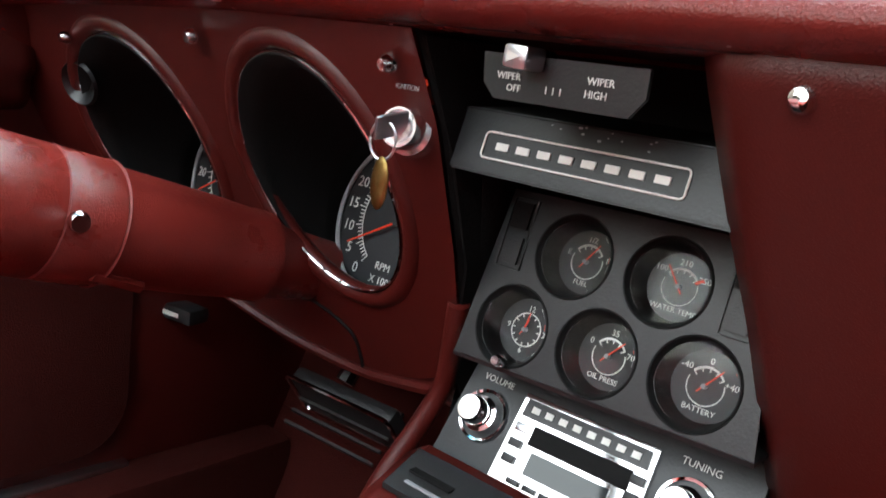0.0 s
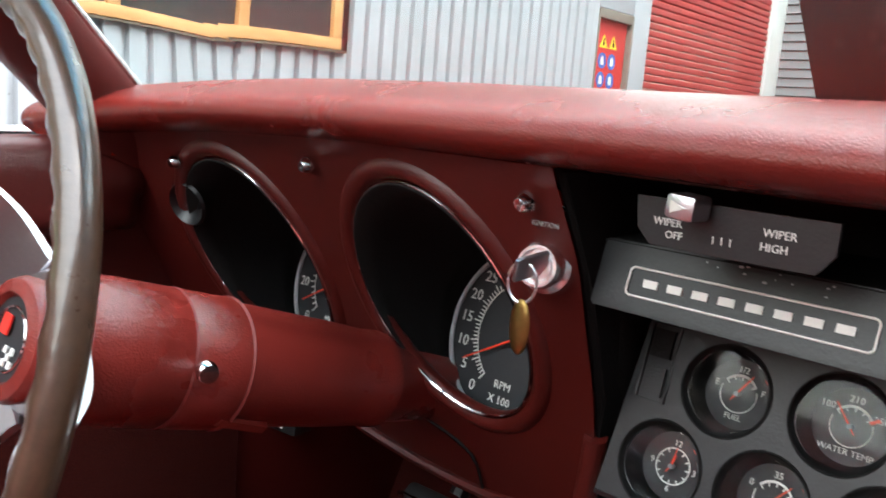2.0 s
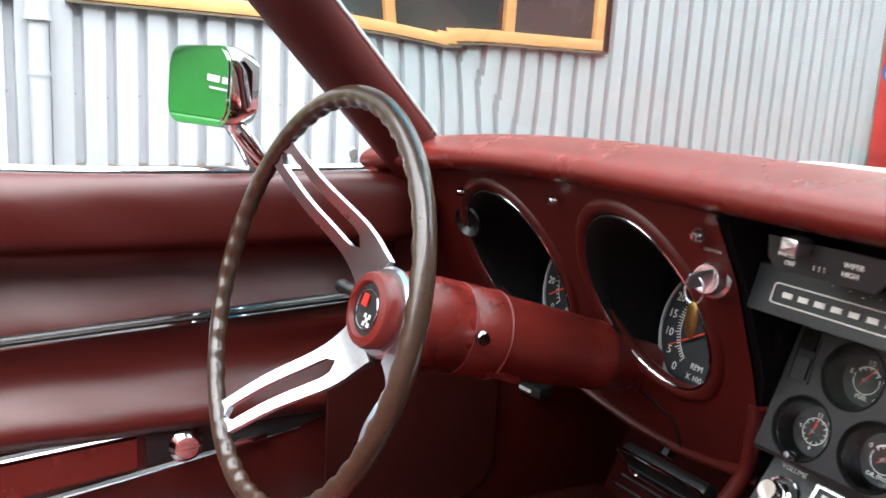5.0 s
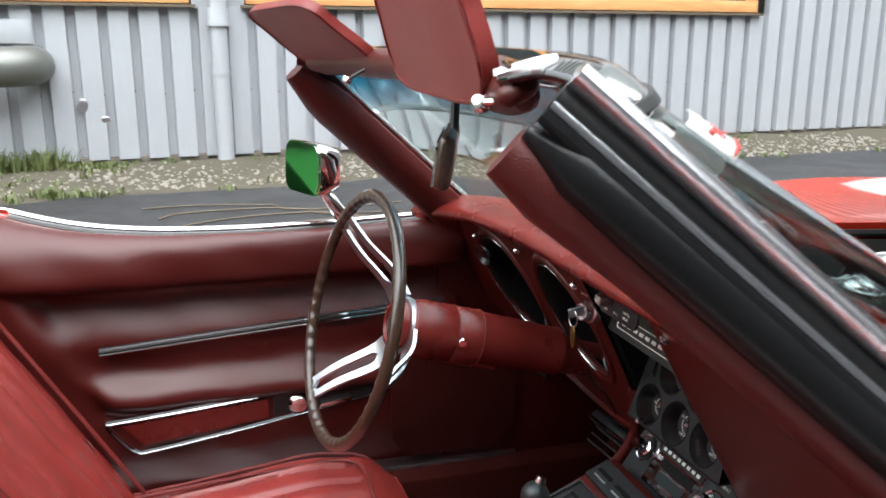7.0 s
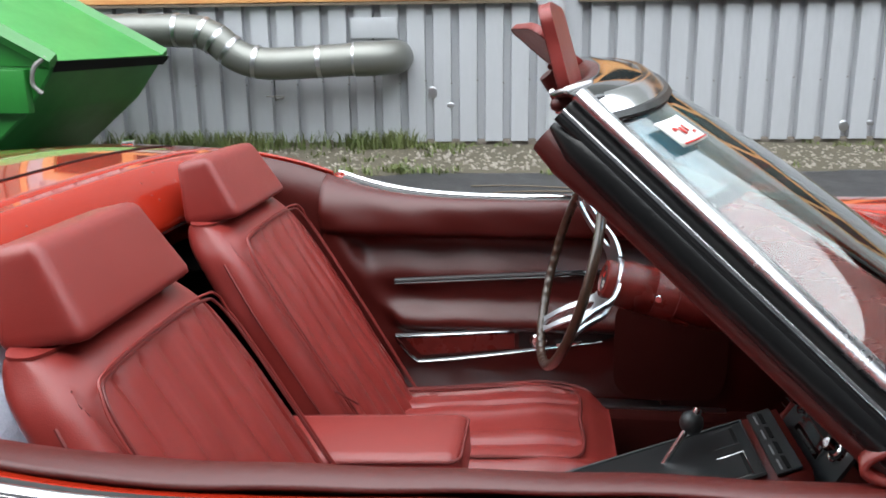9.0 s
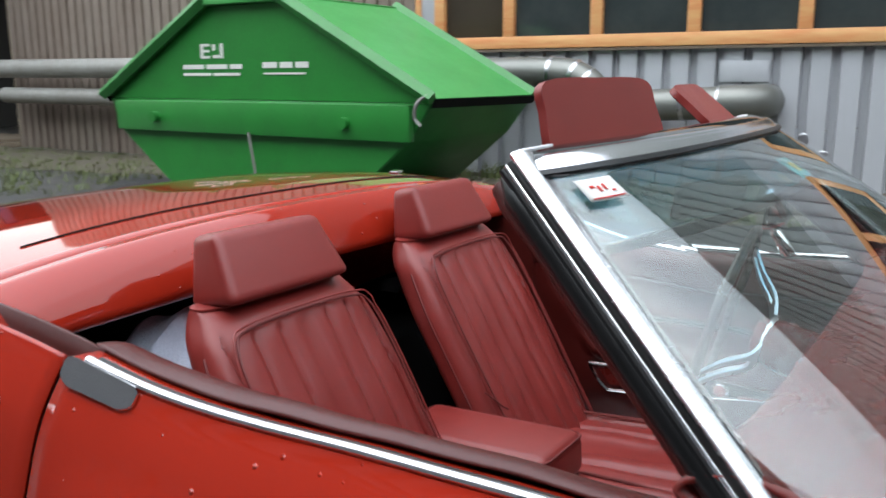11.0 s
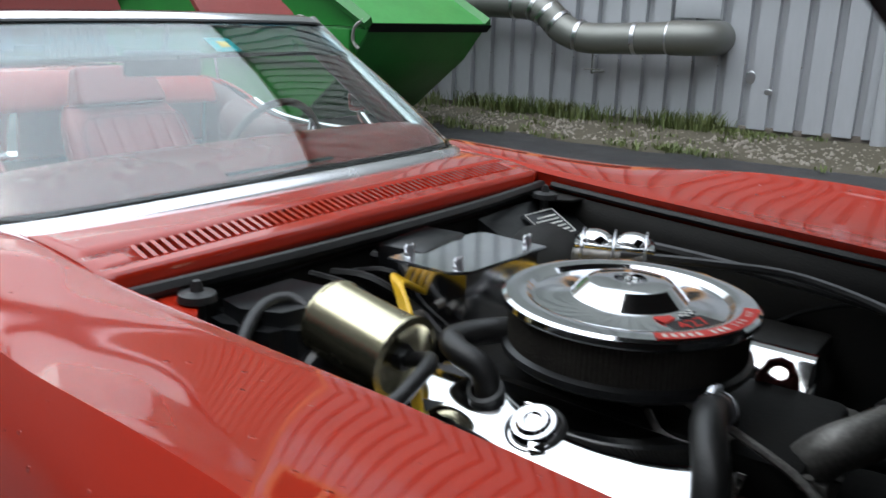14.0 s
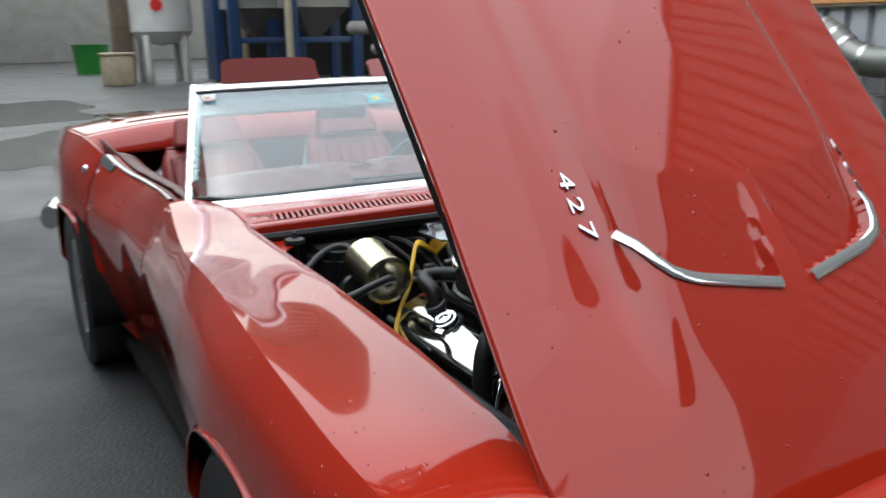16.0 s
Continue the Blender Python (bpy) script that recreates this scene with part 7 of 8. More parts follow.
# heater box with its notice, blower, washer pipes
hbx = part("heater_box", slab(bmesh.new(), [(-0.54, 0.055, 0.815), (-0.26, 0.055, 0.805), (-0.24, 0.19, 0.755), (-0.30, 0.255, 0.725), (-0.52, 0.20, 0.745)], (0, 0, -0.22)), M_satin, car, "black heater box with a white notice")
pm = Matrix(((-0.97, 0.24, 0), (-0.22, -0.87, 0.44), (0.10, 0.43, 0.90))).transposed()
lab = part("notice", slab(bmesh.new(), [Vector((-0.47, 0.105, 0.799)), Vector((-0.37, 0.090, 0.797)), Vector((-0.345, 0.175, 0.763)), Vector((-0.445, 0.190, 0.765))], (0, 0.002, 0.003)), M_dial, hbx)
bords = [Vector((-0.465, 0.110, 0.8022)), Vector((-0.374, 0.097, 0.8002)), Vector((-0.351, 0.172, 0.7705)), Vector((-0.441, 0.186, 0.7715))]
part("notice_border", tube(bmesh.new(), bords, 0.0016, 4, closed=True), M_white, lab)
for i in range(5):
    f0 = 0.25 + 0.15 * i
    a, b = bords[0].lerp(bords[3], f0), bords[1].lerp(bords[2], f0)
    part("text_bar", tube(bmesh.new(), [a.lerp(b, 0.1), a.lerp(b, 0.9 if i % 2 else 0.75)], 0.0018, 4), M_white, lab)
bm = slab(bmesh.new(), [(0.42, 0.055, 0.60), (0.25, 0.055, 0.60), (0.235, 0.155, 0.60), (0.29, 0.225, 0.60), (0.40, 0.205, 0.60), (0.435, 0.13, 0.60)], (0, -0.008, 0.205))
bmesh.ops.bevel(bm, geom=bm.edges[:], offset=0.022, segments=4, affect="EDGES")
blow = part("blower_housing", bm, M_satin, car, "black heater blower housing")
part("blower_motor", lathe(bmesh.new(), [(0.052, -0.03), (0.052, 0.03), (0.045, 0.038), (0, 0.040)], (0.34, 0.205, 0.70), (0.15, 0.9, 0.25), 28), M_satin, blow)
part("wiper_motor", box(bmesh.new(), (0.0, 0.12, 0.80), (0.16, 0.10, 0.06), (0, 0, 8), 0.012), M_satin, car)
part("wiper_motor_cap", lathe(bmesh.new(), [(0, 0.012), (0.03, 0.010), (0.036, 0)], (-0.04, 0.14, 0.815), (0, 0, 1), 20), M_satin, car)
for k in range(8):
    x = 0.22 - 0.05 * k
    part("bulkhead_hose", tube(bmesh.new(), smooth_path([(x, 0.06, 0.80 - 0.01 * (k % 3)), (x - 0.02, 0.13, 0.79), (x - 0.06, 0.20, 0.74), (x - 0.05, 0.30, 0.68)], 5), 0.006 + 0.002 * (k % 2), 6), M_rubber, car)
# block, heads and intake
blk = part("engine_block", span(bmesh.new(), (-0.20, 0.22, 0.28), (0.20, 0.98, 0.60), 0.02), M_bay, car, "oily dark engine block")
for s in (-1, 1):
    bm = box(bmesh.new(), (s * 0.195, 0.55, 0.555), (0.17, 0.56, 0.12), (0, s * 28, 0), 0.012)
    part("cylinder_head", bm, M_engine, blk)
    cv = bmesh.new()
    m4 = pose(s * 0.228, 0.540, 0.622, 0, s * 26, 0)
    prof_ = [(-0.090, 0.0), (-0.088, 0.045), (-0.070, 0.068), (0.055, 0.076), (0.080, 0.055), (0.090, 0.0)]
    rows_ = []
    for y, k in ((-0.222, 0.90), (-0.215, 1.0), (0.215, 1.0), (0.222, 0.90)):
        rows_.append([cv.verts.new(m4 @ Vector((x * k, y, z * (0.8 if k < 1 else 1)))) for x, z in prof_])
    for a, b in zip(rows_, rows_[1:]):
        for j in range(len(a) - 1):
            cv.faces.new((a[j], a[j + 1], b[j + 1], b[j]))
    cv.faces.new(rows_[0])
    cv.faces.new(rows_[-1][::-1])
    bmesh.ops.bevel(cv, geom=[e for e in cv.edges if len(e.link_faces) == 2 and e.calc_face_angle(0) > 0.4], offset=0.010, segments=3, affect="EDGES")
    vc = part("valve_cover", cv, M_chrome, car, "polished chrome valve cover", angle=50)
    part("cover_flange", box(bmesh.new(), m4 @ Vector((0, 0, 0.002)), (0.195, 0.455, 0.010), (0, s * 26, 0), 0.003), M_chrome, vc)
    for k in range(4):
        for sx in (-1, 1):
            part("cover_bolt", lathe(bmesh.new(), [(0, 0.014), (0.006, 0.014), (0.007, 0.0)], m4 @ Vector((sx * 0.094, -0.17 + 0.113 * k, 0.004)), m4.to_3x3() @ Vector((0, 0, 1)), 6), M_steel, vc)
    if s > 0:
        n3 = m4.to_3x3() @ Vector((0, 0, 1))
        cap = part("oil_cap", lathe(bmesh.new(), [(0, 0.014), (0.011, 0.014), (0.013, 0.018), (0.020, 0.018), (0.024, 0.013), (0.030, 0.013), (0.033, 0.008), (0.034, 0.0)], m4 @ Vector((-0.010, -0.020, 0.074)), n3, 36), M_chrome, vc, "chrome twist oil cap")
        for t in (0.6, 0.6 + math.pi):
            d = m4.to_3x3() @ Vector((math.cos(t), math.sin(t), 0))
            part("cap_ear", box(bmesh.new(), m4 @ Vector((-0.010 + 0.036 * math.cos(t), -0.020 + 0.036 * math.sin(t), 0.079)), (0.016, 0.022, 0.008), (0, s * 30, math.degrees(t)), 0.003), M_chrome, cap)
        part("cap_shadow_ring", lathe(bmesh.new(), [(0.035, 0.0), (0.040, 0.003), (0.043, 0.0)], m4 @ Vector((-0.010, -0.020, 0.0725)), n3, 36), M_rubber, cap)
        pv = m4 @ Vector((-0.035, -0.175, 0.070))
        br = part("breather_elbow", tube(bmesh.new(), smooth_path([(0.222, 0.425, 0.690), (0.224, 0.412, 0.735), (0.228, 0.375, 0.752), (0.205, 0.345, 0.757), (0.150, 0.360, 0.757), (0.10, 0.40, 0.757)], 6), 0.020, 12), M_rubber, car, "black rubber breather elbow")
        part("breather_collar", lathe(bmesh.new(), [(0.021, 0), (0.027, 0.002), (0.027, 0.014), (0.021, 0.016)], (0.2225, 0.422, 0.698), n3, 20), M_black, br)
        part("notice_plate", box(bmesh.new(), m4 @ Vector((0.02, -0.175, 0.0735)), (0.028, 0.04, 0.001), (0, s * 30, 20)), M_dial, vc)
    for k in range(4):
        y = 0.34 + 0.15 * k
        part("exhaust_port", tube(bmesh.new(), smooth_path([(s * 0.30, y, 0.56), (s * 0.37, y, 0.54), (s * 0.40, y + 0.02, 0.45)], 4), 0.028, 10), M_alu, blk)
part("intake_manifold", box(bmesh.new(), (0, 0.55, 0.645), (0.26, 0.56, 0.09), (0, 0, 0), 0.02), M_bay, blk)
part("carburettor", box(bmesh.new(), (0.02, 0.50, 0.71), (0.16, 0.20, 0.07), (0, 0, 0), 0.01), M_alu, blk)
# air cleaner
AC = Vector((0.030, 0.535, 0.0))
ac = part("air_cleaner", lathe(bmesh.new(), [(0.0, 0.735), (0.176, 0.735), (0.184, 0.742), (0.184, 0.752), (0.176, 0.756)], AC, (0, 0, 1), 64), M_satin, car, "round air cleaner with a polished lid")
bm = bmesh.new()
NP = 150
rows_ = [[bm.verts.new(AC + Vector(((0.172 + 0.004 * (j % 2)) * math.cos(2 * math.pi * j / (2 * NP)), (0.172 + 0.004 * (j % 2)) * math.sin(2 * math.pi * j / (2 * NP)), z))) for j in range(2 * NP)] for z in (0.755, 0.775, 0.795, 0.814)]
for a, b in zip(rows_, rows_[1:]):
    for j in range(2 * NP):
        bm.faces.new((a[j], a[(j + 1) % (2 * NP)], b[(j + 1) % (2 * NP)], b[j]))
M_mesh = mat("dirty_filter_mesh", (0.05, 0.044, 0.036), 0.7, 0.2, 0.6, 260, 0.0015, 0.5, 14, dark=(0.015, 0.013, 0.011))
part("filter_element", bm, M_mesh, ac, "dirty pleated filter element")
lid = part("lid", lathe(bmesh.new(), [(0.184, 0.812), (0.187, 0.816), (0.186, 0.824), (0.180, 0.828), (0.158, 0.830), (0.150, 0.828), (0.142, 0.821), (0.100, 0.822), (0.085, 0.826), (0.062, 0.848), (0.050, 0.852), (0.024, 0.852), (0.020, 0.836), (0, 0.835)], AC, (0, 0, 1), 80), M_polish, ac, "polished chrome lid with printed decals", angle=25)
wn_ = part("wing_nut", lathe(bmesh.new(), [(0, 0.858), (0.004, 0.858), (0.005, 0.850), (0.010, 0.852), (0.012, 0.840)], AC, (0, 0, 1), 14), M_chrome, ac)
for sx in (-1, 1):
    part("wing", box(bmesh.new(), AC + Vector((sx * 0.011, sx * 0.004, 0.850)), (0.014, 0.003, 0.014), (0, sx * -20, 20), 0.001), M_chrome, wn_)


def arc_plate(r0, r1, a0, a1, z, n_=24):
    bm_ = bmesh.new()
    pr = [AC + Vector((r0 * math.cos(t), r0 * math.sin(t), z)) for t in (radians(a0 + (a1 - a0) * i / n_) for i in range(n_ + 1))]
    po = [AC + Vector((r1 * math.cos(t), r1 * math.sin(t), z)) for t in (radians(a0 + (a1 - a0) * i / n_) for i in range(n_ + 1))]
    return slab(bm_, pr + po[::-1], (0, 0, 0.0008))


dec = part("rim_decal", arc_plate(0.160, 0.181, 37, 108, 0.8295), M_red, lid, "red lettered band on the lid's rim")
MID = 70.0


def on_lid(r, a, z, size, tx, mt_, par):
    t = radians(a)
    up_ = Vector((-math.cos(t), -math.sin(t), 0))
    rt = Vector((-math.sin(t), math.cos(t), 0))
    m_ = Matrix((rt, up_, Vector((0, 0, 1)))).transposed().to_4x4()
    m_.translation = AC + Vector((r * math.cos(t), r * math.sin(t), z))
    lettering("number", tx, size, m_, mt_, par, 0.0003)


for i in range(9):
    a = 41 + 4.0 * i
    if i != 5:
        t = radians(a)
        part("letter_bar", box(bmesh.new(), AC + Vector((0.1705 * math.cos(t), 0.1705 * math.sin(t), 0.8306)), (0.011, 0.0062, 0.0006), (0, 0, a)), M_white, dec)
for i, ch in enumerate("390 HP"):
    if ch != " ":
        on_lid(0.1705, 80 + 4.3 * i, 0.8306, 0.0145, ch, M_white, dec)
t = radians(MID)
rt, up_ = Vector((-math.sin(t), math.cos(t), 0)), Vector((-math.cos(t), -math.sin(t), 0))
pc = AC + Vector((0.124 * math.cos(t), 0.124 * math.sin(t), 0.8215))
npl = part("number_plate_decal", slab(bmesh.new(), [pc + rt * a + up_ * b for a, b in ((-0.043, -0.018), (0.043, -0.018), (0.034, 0.020), (-0.034, 0.020))], (0, 0, 0.0015)), M_satin, lid, "black decal with the engine size")
m_ = Matrix((rt, up_, Vector((0, 0, 1)))).transposed().to_4x4()
m_.translation = pc + Vector((0, 0, 0.0022))
lettering("number", "427", 0.036, m_, M_red, npl, 0.0003)
m_.translation = pc + Vector((0, 0, 0.0019)) + up_ * 0.0005
pf_ = AC + Vector((0.096 * math.cos(t), 0.096 * math.sin(t), 0.8235))
fl = part("flag_decal", slab(bmesh.new(), [pf_ - rt * 0.006 + rt * a + up_ * b for a, b in ((-0.030, -0.012), (-0.004, -0.004), (-0.004, 0.022), (-0.030, 0.012))], (0, 0, 0.0016)), M_red, lid, "crossed red and chequered flags")
for i in range(5):
    for j in range(4):
        o = pf_ + rt * (0.006 + 0.0065 * i) + up_ * (-0.006 + 0.0065 * j + 0.002 * i)
        part("flag_check", box(bmesh.new(), o + Vector((0, 0, 0.0010)), (0.0062, 0.0062, 0.0008), (0, 0, 90 + MID)), M_white if (i + j) % 2 else M_dial, fl)
# distributor shield box
DB = part("shield_box", slab(bmesh.new(), [(0.105, 0.150, 0.70), (0.095, 0.285, 0.70), (-0.105, 0.295, 0.70), (-0.108, 0.170, 0.70)], (0, 0, 0.118)), M_bright, car, "chrome ignition shield box with wing nuts")
bm = slab(bmesh.new(), [(0.128, 0.145, 0.819), (0.125, 0.27, 0.819), (0.095, 0.298, 0.819), (-0.118, 0.306, 0.819), (-0.122, 0.170, 0.819), (-0.10, 0.155, 0.819)], (0, 0, 0.006))
bmesh.ops.bevel(bm, geom=bm.edges[:], offset=0.002, segments=2, affect="EDGES")
part("box_lid", bm, M_polish, DB)
for x, y in ((0.092, 0.165), (0.098, 0.272), (-0.098, 0.276)):
    w_ = part("wing_nut", lathe(bmesh.new(), [(0, 0.018), (0.004, 0.018), (0.007, 0.006), (0.009, 0)], (x, y, 0.825), (0, 0, 1), 12), M_steel, DB)
    for sx in (-1, 1):
        part("wing", box(bmesh.new(), (x + sx * 0.008, y, 0.838), (0.010, 0.003, 0.013), (0, sx * 25, 15), 0.001), M_steel, w_)
# yellow plug leads
for k in range(4):
    sx = 0.115 + 0.012 * k
    part("plug_lead", tube(bmesh.new(), smooth_path([(0.09, 0.17 + 0.012 * k, 0.765), (0.136 + 0.007 * k, 0.168 + 0.012 * k, 0.800), (0.180 + 0.007 * k, 0.222 + 0.012 * k, 0.776), (0.219 + 0.009 * k, 0.275 + 0.013 * k, 0.722), (0.262 + 0.010 * k, 0.315 + 0.014 * k, 0.684), (0.302 + 0.010 * k, 0.350 + 0.026 * k, 0.640), (0.315, 0.37 + 0.07 * k, 0.575)], 6), 0.0052, 8), M_yellow, car, "yellow plug lead")
for k in range(3):
    part("plug_lead", tube(bmesh.new(), smooth_path([(-0.10, 0.20 + 0.02 * k, 0.74), (-0.16, 0.26 + 0.03 * k, 0.765), (-0.24, 0.38 + 0.05 * k, 0.72), (-0.36, 0.46 + 0.08 * k, 0.62)], 6), 0.0052, 8), M_yellow, car, "yellow plug lead")
for k in range(5):
    part("lead_clip", cyl(bmesh.new(), (0.12 + 0.03 * k, 0.215 + 0.01 * k, 0.74 - 0.012 * k), (0.145 + 0.03 * k, 0.215 + 0.01 * k, 0.742 - 0.012 * k), 0.008, n=10), M_alu, car)
# gold canister with its hose
ca, cb = Vector((0.312, 0.200, 0.784)), Vector((0.318, 0.352, 0.763))
cd = (cb - ca)
can = part("vapour_canister", lathe(bmesh.new(), [(0, -0.002), (0.052, -0.002), (0.060, 0.003), (0.061, 0.008), (0.058, 0.012), (0.058, cd.length - 0.012), (0.062, cd.length - 0.008), (0.062, cd.length - 0.002), (0.052, cd.length), (0.045, cd.length - 0.006), (0.030, cd.length - 0.010), (0.014, cd.length - 0.010), (0, cd.length - 0.010)], ca, cd, 44), M_gold, car, "gold zinc-plated canister")
part("canister_boss", lathe(bmesh.new(), [(0, 0.012), (0.016, 0.012), (0.020, 0.0)], cb - cd.normalized() * 0.010, cd, 20), M_rubber, can)
part("canister_hose", tube(bmesh.new(), smooth_path([cb, (0.322, 0.385, 0.775), (0.350, 0.418, 0.790), (0.405, 0.435, 0.783), (0.451, 0.436, 0.770), (0.52, 0.42, 0.755)], 7), 0.0105, 10), M_rubber, can)
part("canister_hose", tube(bmesh.new(), smooth_path([ca + Vector((0.02, 0, 0.0)), ca + Vector((0.03, -0.05, 0.025)), ca + Vector((0.08, -0.06, 0.02)), ca + Vector((0.15, -0.02, -0.01)), ca + Vector((0.20, 0.04, -0.05))], 7), 0.0105, 10), M_rubber, can)
# brake master cylinder
MC = Vector((-0.325, 0.30, 0.0))
mcy = part("brake_master_cylinder", box(bmesh.new(), MC + Vector((0, 0.03, 0.745)), (0.085, 0.150, 0.085), (0, 0, 24), 0.014, 3), M_alu, car, "cast brake master cylinder with a bright lid")
for k, dy in enumerate((-0.006, 0.064)):
    c = MC + Vector((-0.028 * (dy / 0.07), dy, 0.793))
    part("reservoir_cap", ball(bmesh.new(), c, 0.038, (0.95, 0.95, 0.62), 24), M_chrome, mcy)
part("lid_plate", box(bmesh.new(), MC + Vector((-0.012, 0.03, 0.790)), (0.088, 0.152, 0.010), (0, 0, 24), 0.003), M_chrome, mcy)
for k in (-1, 0, 1):
    o = MC + Vector((-0.012 - 0.025 * k, 0.03 + 0.055 * k, 0))
    part("bail_wire", tube(bmesh.new(), smooth_path([o + Vector((-0.046, -0.02, 0.72)), o + Vector((-0.047, -0.02, 0.79)), o + Vector((0, 0, 0.816)), o + Vector((0.047, 0.02, 0.79)), o + Vector((0.046, 0.02, 0.72))], 5), 0.0022, 6), M_steel, mcy)
part("brake_booster", lathe(bmesh.new(), [(0, 0.08), (0.05, 0.08), (0.10, 0.04), (0.11, 0.0), (0.10, -0.04)], (-0.305, 0.19, 0.70), (0, 1, 0.05), 32), M_bay, car)
part("brake_pipe", tube(bmesh.new(), smooth_path([(-0.38, 0.33, 0.74), (-0.43, 0.36, 0.72), (-0.45, 0.45, 0.62), (-0.43, 0.52, 0.50)], 6), 0.004, 6), M_steel, car)
part("outlet_nut", cyl(bmesh.new(), (-0.372, 0.345, 0.735), (-0.405, 0.360, 0.730), 0.020, n=12), M_alu, mcy)
# front of the engine: thermostat, hoses, fan shroud, pump and pulleys
th = part("thermostat_housing", tube(bmesh.new(), smooth_path([(0.065, 0.815, 0.665), (0.062, 0.845, 0.70), (0.035, 0.875, 0.715), (-0.005, 0.895, 0.72)], 6), 0.031, 14), M_alu, car, "cast thermostat housing")
part("upper_hose", tube(bmesh.new(), smooth_path([(-0.005, 0.895, 0.72), (-0.07, 0.93, 0.735), (-0.14, 1.0, 0.745), (-0.20, 1.10, 0.735), (-0.24, 1.22, 0.70)], 7), 0.030, 16), M_rubber, car, "black upper radiator hose")
part("hose_clamp", lathe(bmesh.new(), [(0.030, -0.007), (0.0335, -0.007), (0.0335, 0.007), (0.030, 0.007)], (-0.02, 0.902, 0.724), (-0.9, 0.45, 0.2), 24), M_steel, car)
ph = smooth_path([(0.10, 0.715, 0.715), (0.150, 0.722, 0.750), (0.200, 0.732, 0.766), (0.248, 0.746, 0.768), (0.287, 0.766, 0.745), (0.311, 0.778, 0.700), (0.325, 0.795, 0.62), (0.335, 0.83, 0.50)], 7)
part("heater_hose", tube(bmesh.new(), ph, 0.0215, 14), M_rubber, car, "curved black heater hose")
for p, d in (((0.140, 0.720, 0.744), (1, 0.15, 0.6)), ((0.187, 0.730, 0.762), (1, 0.2, 0.2))):
    cl = part("hose_clamp", lathe(bmesh.new(), [(0.0215, -0.005), (0.0240, -0.005), (0.0240, 0.005), (0.0215, 0.005)], p, d, 20), M_steel, car)
    part("clamp_screw", box(bmesh.new(), Vector(p) + Vector((0, -0.004, 0.026)), (0.016, 0.010, 0.009), (0, 20, 0), 0.002), M_steel, cl)
part("dipstick_tube", tube(bmesh.new(), smooth_path([(0.125, 0.700, 0.690), (0.160, 0.735, 0.694), (0.186, 0.757, 0.684), (0.225, 0.770, 0.668), (0.273, 0.784, 0.645), (0.31, 0.81, 0.57)], 7), 0.0085, 10), M_chrome, car, "bright bent steel tube")
part("fuel_pipe", tube(bmesh.new(), smooth_path([(0.12, 0.66, 0.735), (0.135, 0.75, 0.715), (0.150, 0.83, 0.69), (0.165, 0.875, 0.655), (0.175, 0.885, 0.60), (0.185, 0.890, 0.56)], 7), 0.0062, 8), M_alu, car, "steel fuel pipe")
part("fuel_filter", lathe(bmesh.new(), [(0, 0.075), (0.010, 0.073), (0.014, 0.050), (0.030, 0.045), (0.033, 0.035), (0.033, -0.03), (0, -0.04)], (0.195, 0.895, 0.50), (0, 0, 1), 24), M_alu, car)
le = Vector((-0.118, 0.722, 0.660))
lw, lu = Vector((-0.33, 0.94, 0)), Vector((0.10, 0.04, 0.99))
ring_ = [le + lw * (0.013 * math.cos(t)) + lu * (0.048 + 0.013 * math.sin(t)) for t in (2 * math.pi * i / 20 for i in range(20))]
rim_ = [le + lw * a + lu * b for a, b in ((-0.038, 0), (0.038, 0), (0.030, 0.045), (0.018, 0.068), (0, 0.075), (-0.018, 0.068), (-0.030, 0.045))]
part("lifting_eye", holed(bmesh.new(), [rim_, ring_]), M_engine, car, "dark red lifting bracket", solid=0.005)
part("intake_neck", box(bmesh.new(), (0.02, 0.80, 0.635), (0.16, 0.10, 0.06), (0, 0, 5), 0.014), M_alu, car)
part("pump_body", lathe(bmesh.new(), [(0, 0.08), (0.05, 0.07), (0.085, 0.02), (0.10, -0.04), (0.10, -0.09)], (0.06, 0.99, 0.50), (0, 1, 0.05), 28), M_engine, car, "red enamelled water pump")
for x, y, z, r in ((0.06, 1.09, 0.50, 0.085), (0.29, 1.04, 0.47, 0.075), (-0.23, 1.04, 0.56, 0.06), (0.06, 1.08, 0.33, 0.09)):
    part("pulley", lathe(bmesh.new(), [(0, 0.012), (r * 0.4, 0.012), (r * 0.5, 0.0), (r * 0.9, 0.004), (r, 0.014), (r * 0.9, -0.002), (r, -0.016), (r * 0.4, -0.014), (0, -0.014)], (x, y, z), (0, 1, 0), 36), M_satin, car)
bl = [(0.06 - 0.088, 1.09, 0.50), (0.06, 1.09, 0.59), (0.29, 1.07, 0.545), (0.365, 1.06, 0.47), (0.29, 1.06, 0.395), (0.06, 1.09, 0.24), (-0.03, 1.09, 0.33)]
part("fan_belt", tube(bmesh.new(), smooth_path(bl, 6, True), 0.007, 6, closed=True), M_rubber, car)
part("alternator", lathe(bmesh.new(), [(0, 0.0), (0.06, 0.0), (0.07, 0.015), (0.07, 0.10), (0.05, 0.12), (0, 0.12)], (0.30, 0.90, 0.46), (0, 1, 0), 28), M_alu, car)
part("steering_pump", box(bmesh.new(), (-0.28, 0.94, 0.58), (0.13, 0.14, 0.13), (0, 0, 10), 0.02), M_satin, car)
part("battery_tray", box(bmesh.new(), (-0.42, 0.62, 0.60), (0.14, 0.20, 0.12), (0, 0, 0), 0.01), M_bay, car)
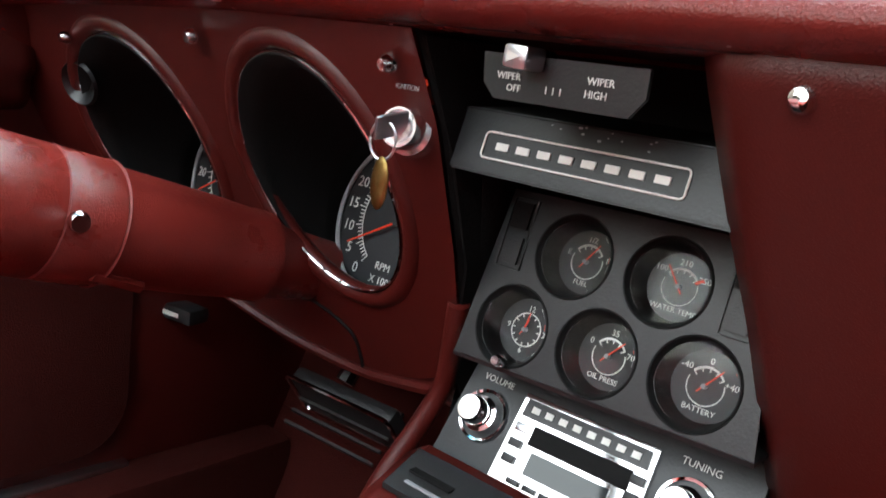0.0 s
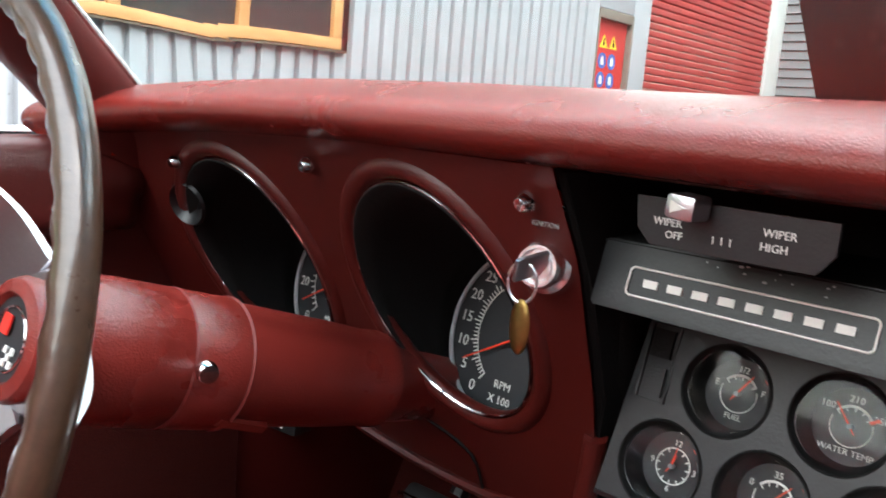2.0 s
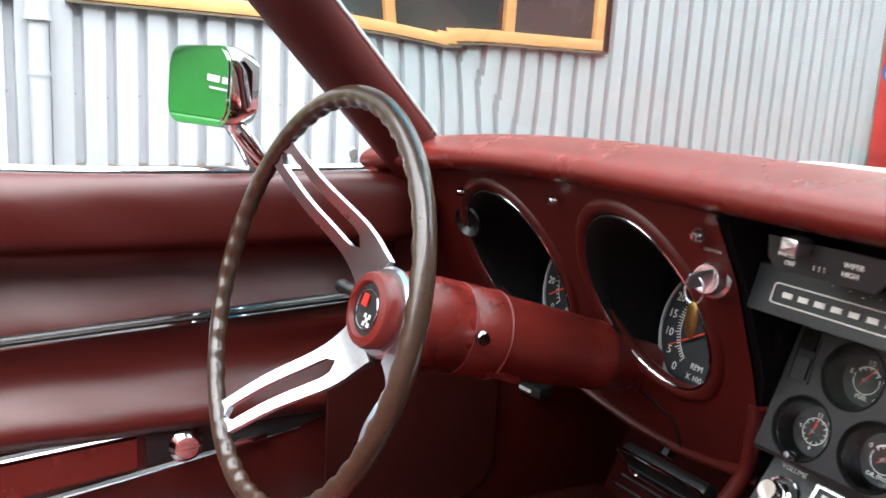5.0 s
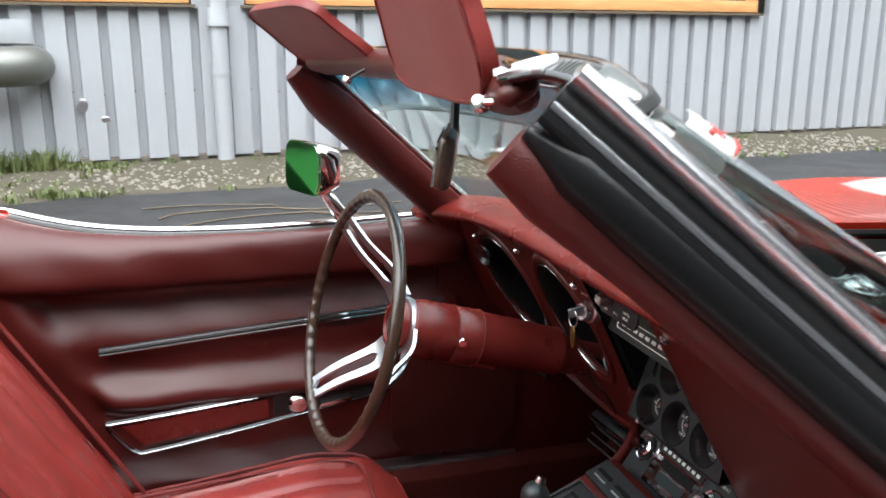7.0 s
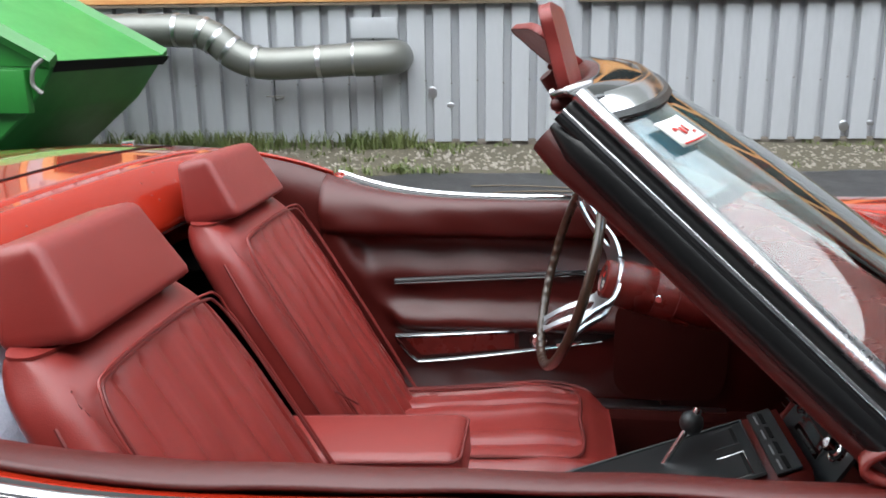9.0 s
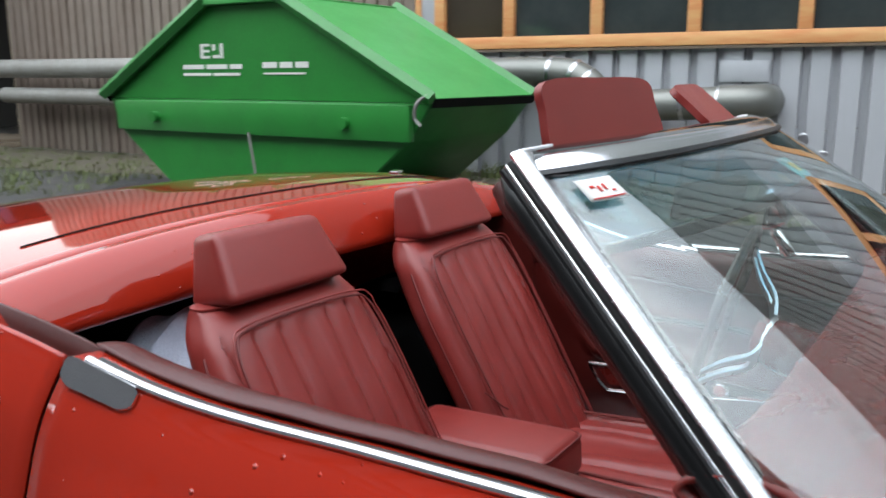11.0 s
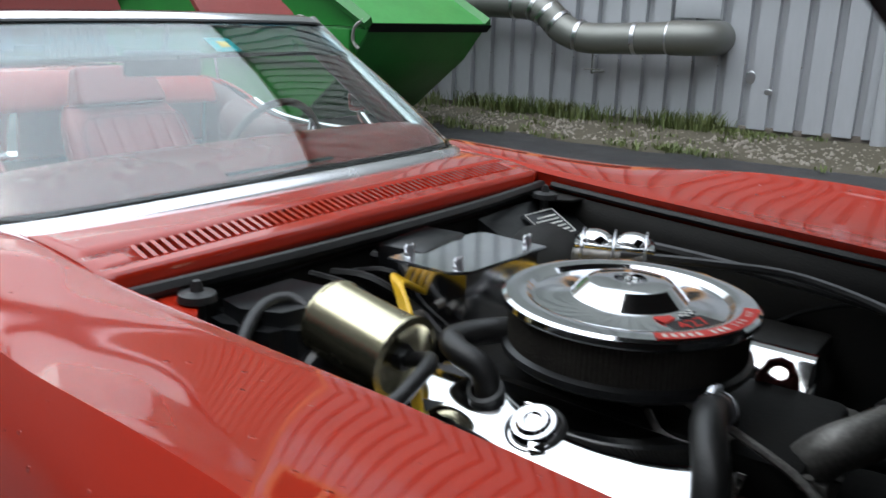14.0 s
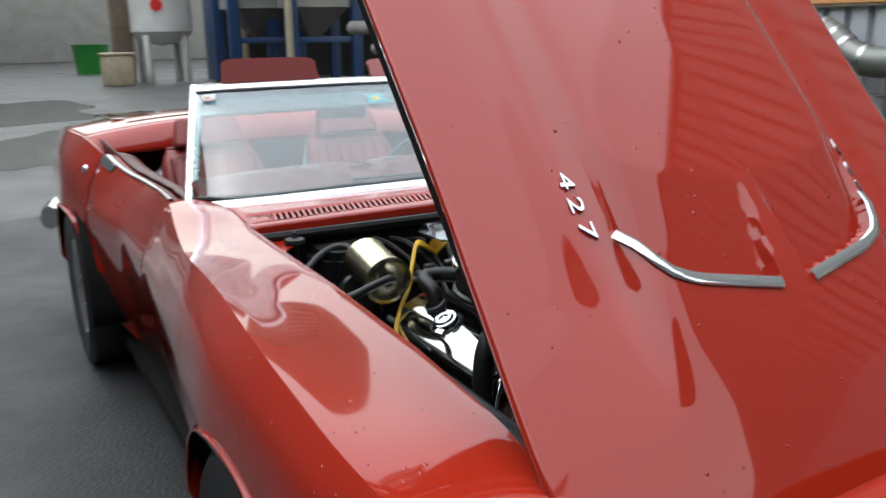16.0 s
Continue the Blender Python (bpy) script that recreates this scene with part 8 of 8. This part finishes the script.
part("wing_cable", tube(bmesh.new(), smooth_path([(-0.30, 0.36, 0.78), (-0.38, 0.50, 0.775), (-0.46, 0.66, 0.76), (-0.44, 0.86, 0.72), (-0.34, 0.98, 0.66)], 7), 0.009, 8), M_rubber, car)
part("wing_cable", tube(bmesh.new(), smooth_path([(-0.44, 0.34, 0.77), (-0.47, 0.50, 0.755), (-0.49, 0.75, 0.73), (-0.47, 1.0, 0.70)], 7), 0.011, 8), M_rubber, car)
part("wing_cable", tube(bmesh.new(), smooth_path([(0.46, 0.40, 0.72), (0.46, 0.60, 0.70), (0.44, 0.80, 0.70), (0.42, 0.95, 0.68), (0.36, 1.12, 0.62)], 7), 0.024, 12), M_rubber, car)
for k in range(4):
    part("wiring", tube(bmesh.new(), smooth_path([(0.44 - 0.01 * k, 0.14, 0.76 - 0.02 * k), (0.47, 0.24 + 0.02 * k, 0.74 - 0.03 * k), (0.44, 0.36, 0.70 - 0.02 * k), (0.38, 0.46, 0.66)], 5), 0.0065, 6), M_rubber, car)
shr = part("fan_shroud", slab(bmesh.new(), [(-0.42, 1.16, 0.25), (0.42, 1.16, 0.25), (0.42, 1.16, 0.70), (0.36, 1.16, 0.74), (-0.36, 1.16, 0.74), (-0.42, 1.16, 0.70)], (0, 0.10, 0)), M_satin, car, "black radiator fan shroud")
part("radiator_top", span(bmesh.new(), (-0.40, 1.26, 0.66), (0.40, 1.34, 0.745), 0.012), M_satin, car)
for s in (-1, 1):
    part("bonnet_hinge", tube(bmesh.new(), [(s * 0.40, 1.42, 0.60), (s * 0.40, 1.36, 0.68), (s * 0.40, 1.24, 0.86)], 0.009, 6), M_satin, car)

# clutter round the front of the engine
for x0, y0, x1, y1, z0, z1, r in ((0.05, 0.80, -0.12, 0.97, 0.63, 0.60, 0.012), (0.10, 0.84, 0.24, 0.98, 0.62, 0.57, 0.010), (-0.05, 0.86, -0.22, 0.90, 0.64, 0.62, 0.009), (0.02, 0.90, 0.16, 1.02, 0.60, 0.55, 0.014)):
    part("coolant_pipe", tube(bmesh.new(), smooth_path([(x0, y0, z0), ((x0 + x1) / 2, (y0 + y1) / 2 - 0.02, (z0 + z1) / 2 + 0.035), (x1, y1, z1)], 6), r, 10), M_rubber if r > 0.0095 else M_alu, car)
for k in range(5):
    part("housing_bolt", lathe(bmesh.new(), [(0, 0.012), (0.007, 0.012), (0.008, 0.0), (0.013, 0.0), (0.013, -0.003)], (0.115 - 0.055 * k, 0.83 + 0.02 * (k % 2), 0.668 - 0.004 * k), (0, 0.2, 1), 6), M_alu, car)
part("carburettor_linkage", tube(bmesh.new(), smooth_path([(0.12, 0.62, 0.70), (0.16, 0.66, 0.695), (0.15, 0.71, 0.69), (0.09, 0.73, 0.69)], 6), 0.005, 8), M_alu, car)
part("alternator", lathe(bmesh.new(), [(0, 0.05), (0.035, 0.05), (0.062, 0.03), (0.066, -0.02), (0.050, -0.06), (0, -0.065)], (-0.27, 0.95, 0.60), (0.1, 1, 0.1), 28), M_alu, car, "dull cast alternator")
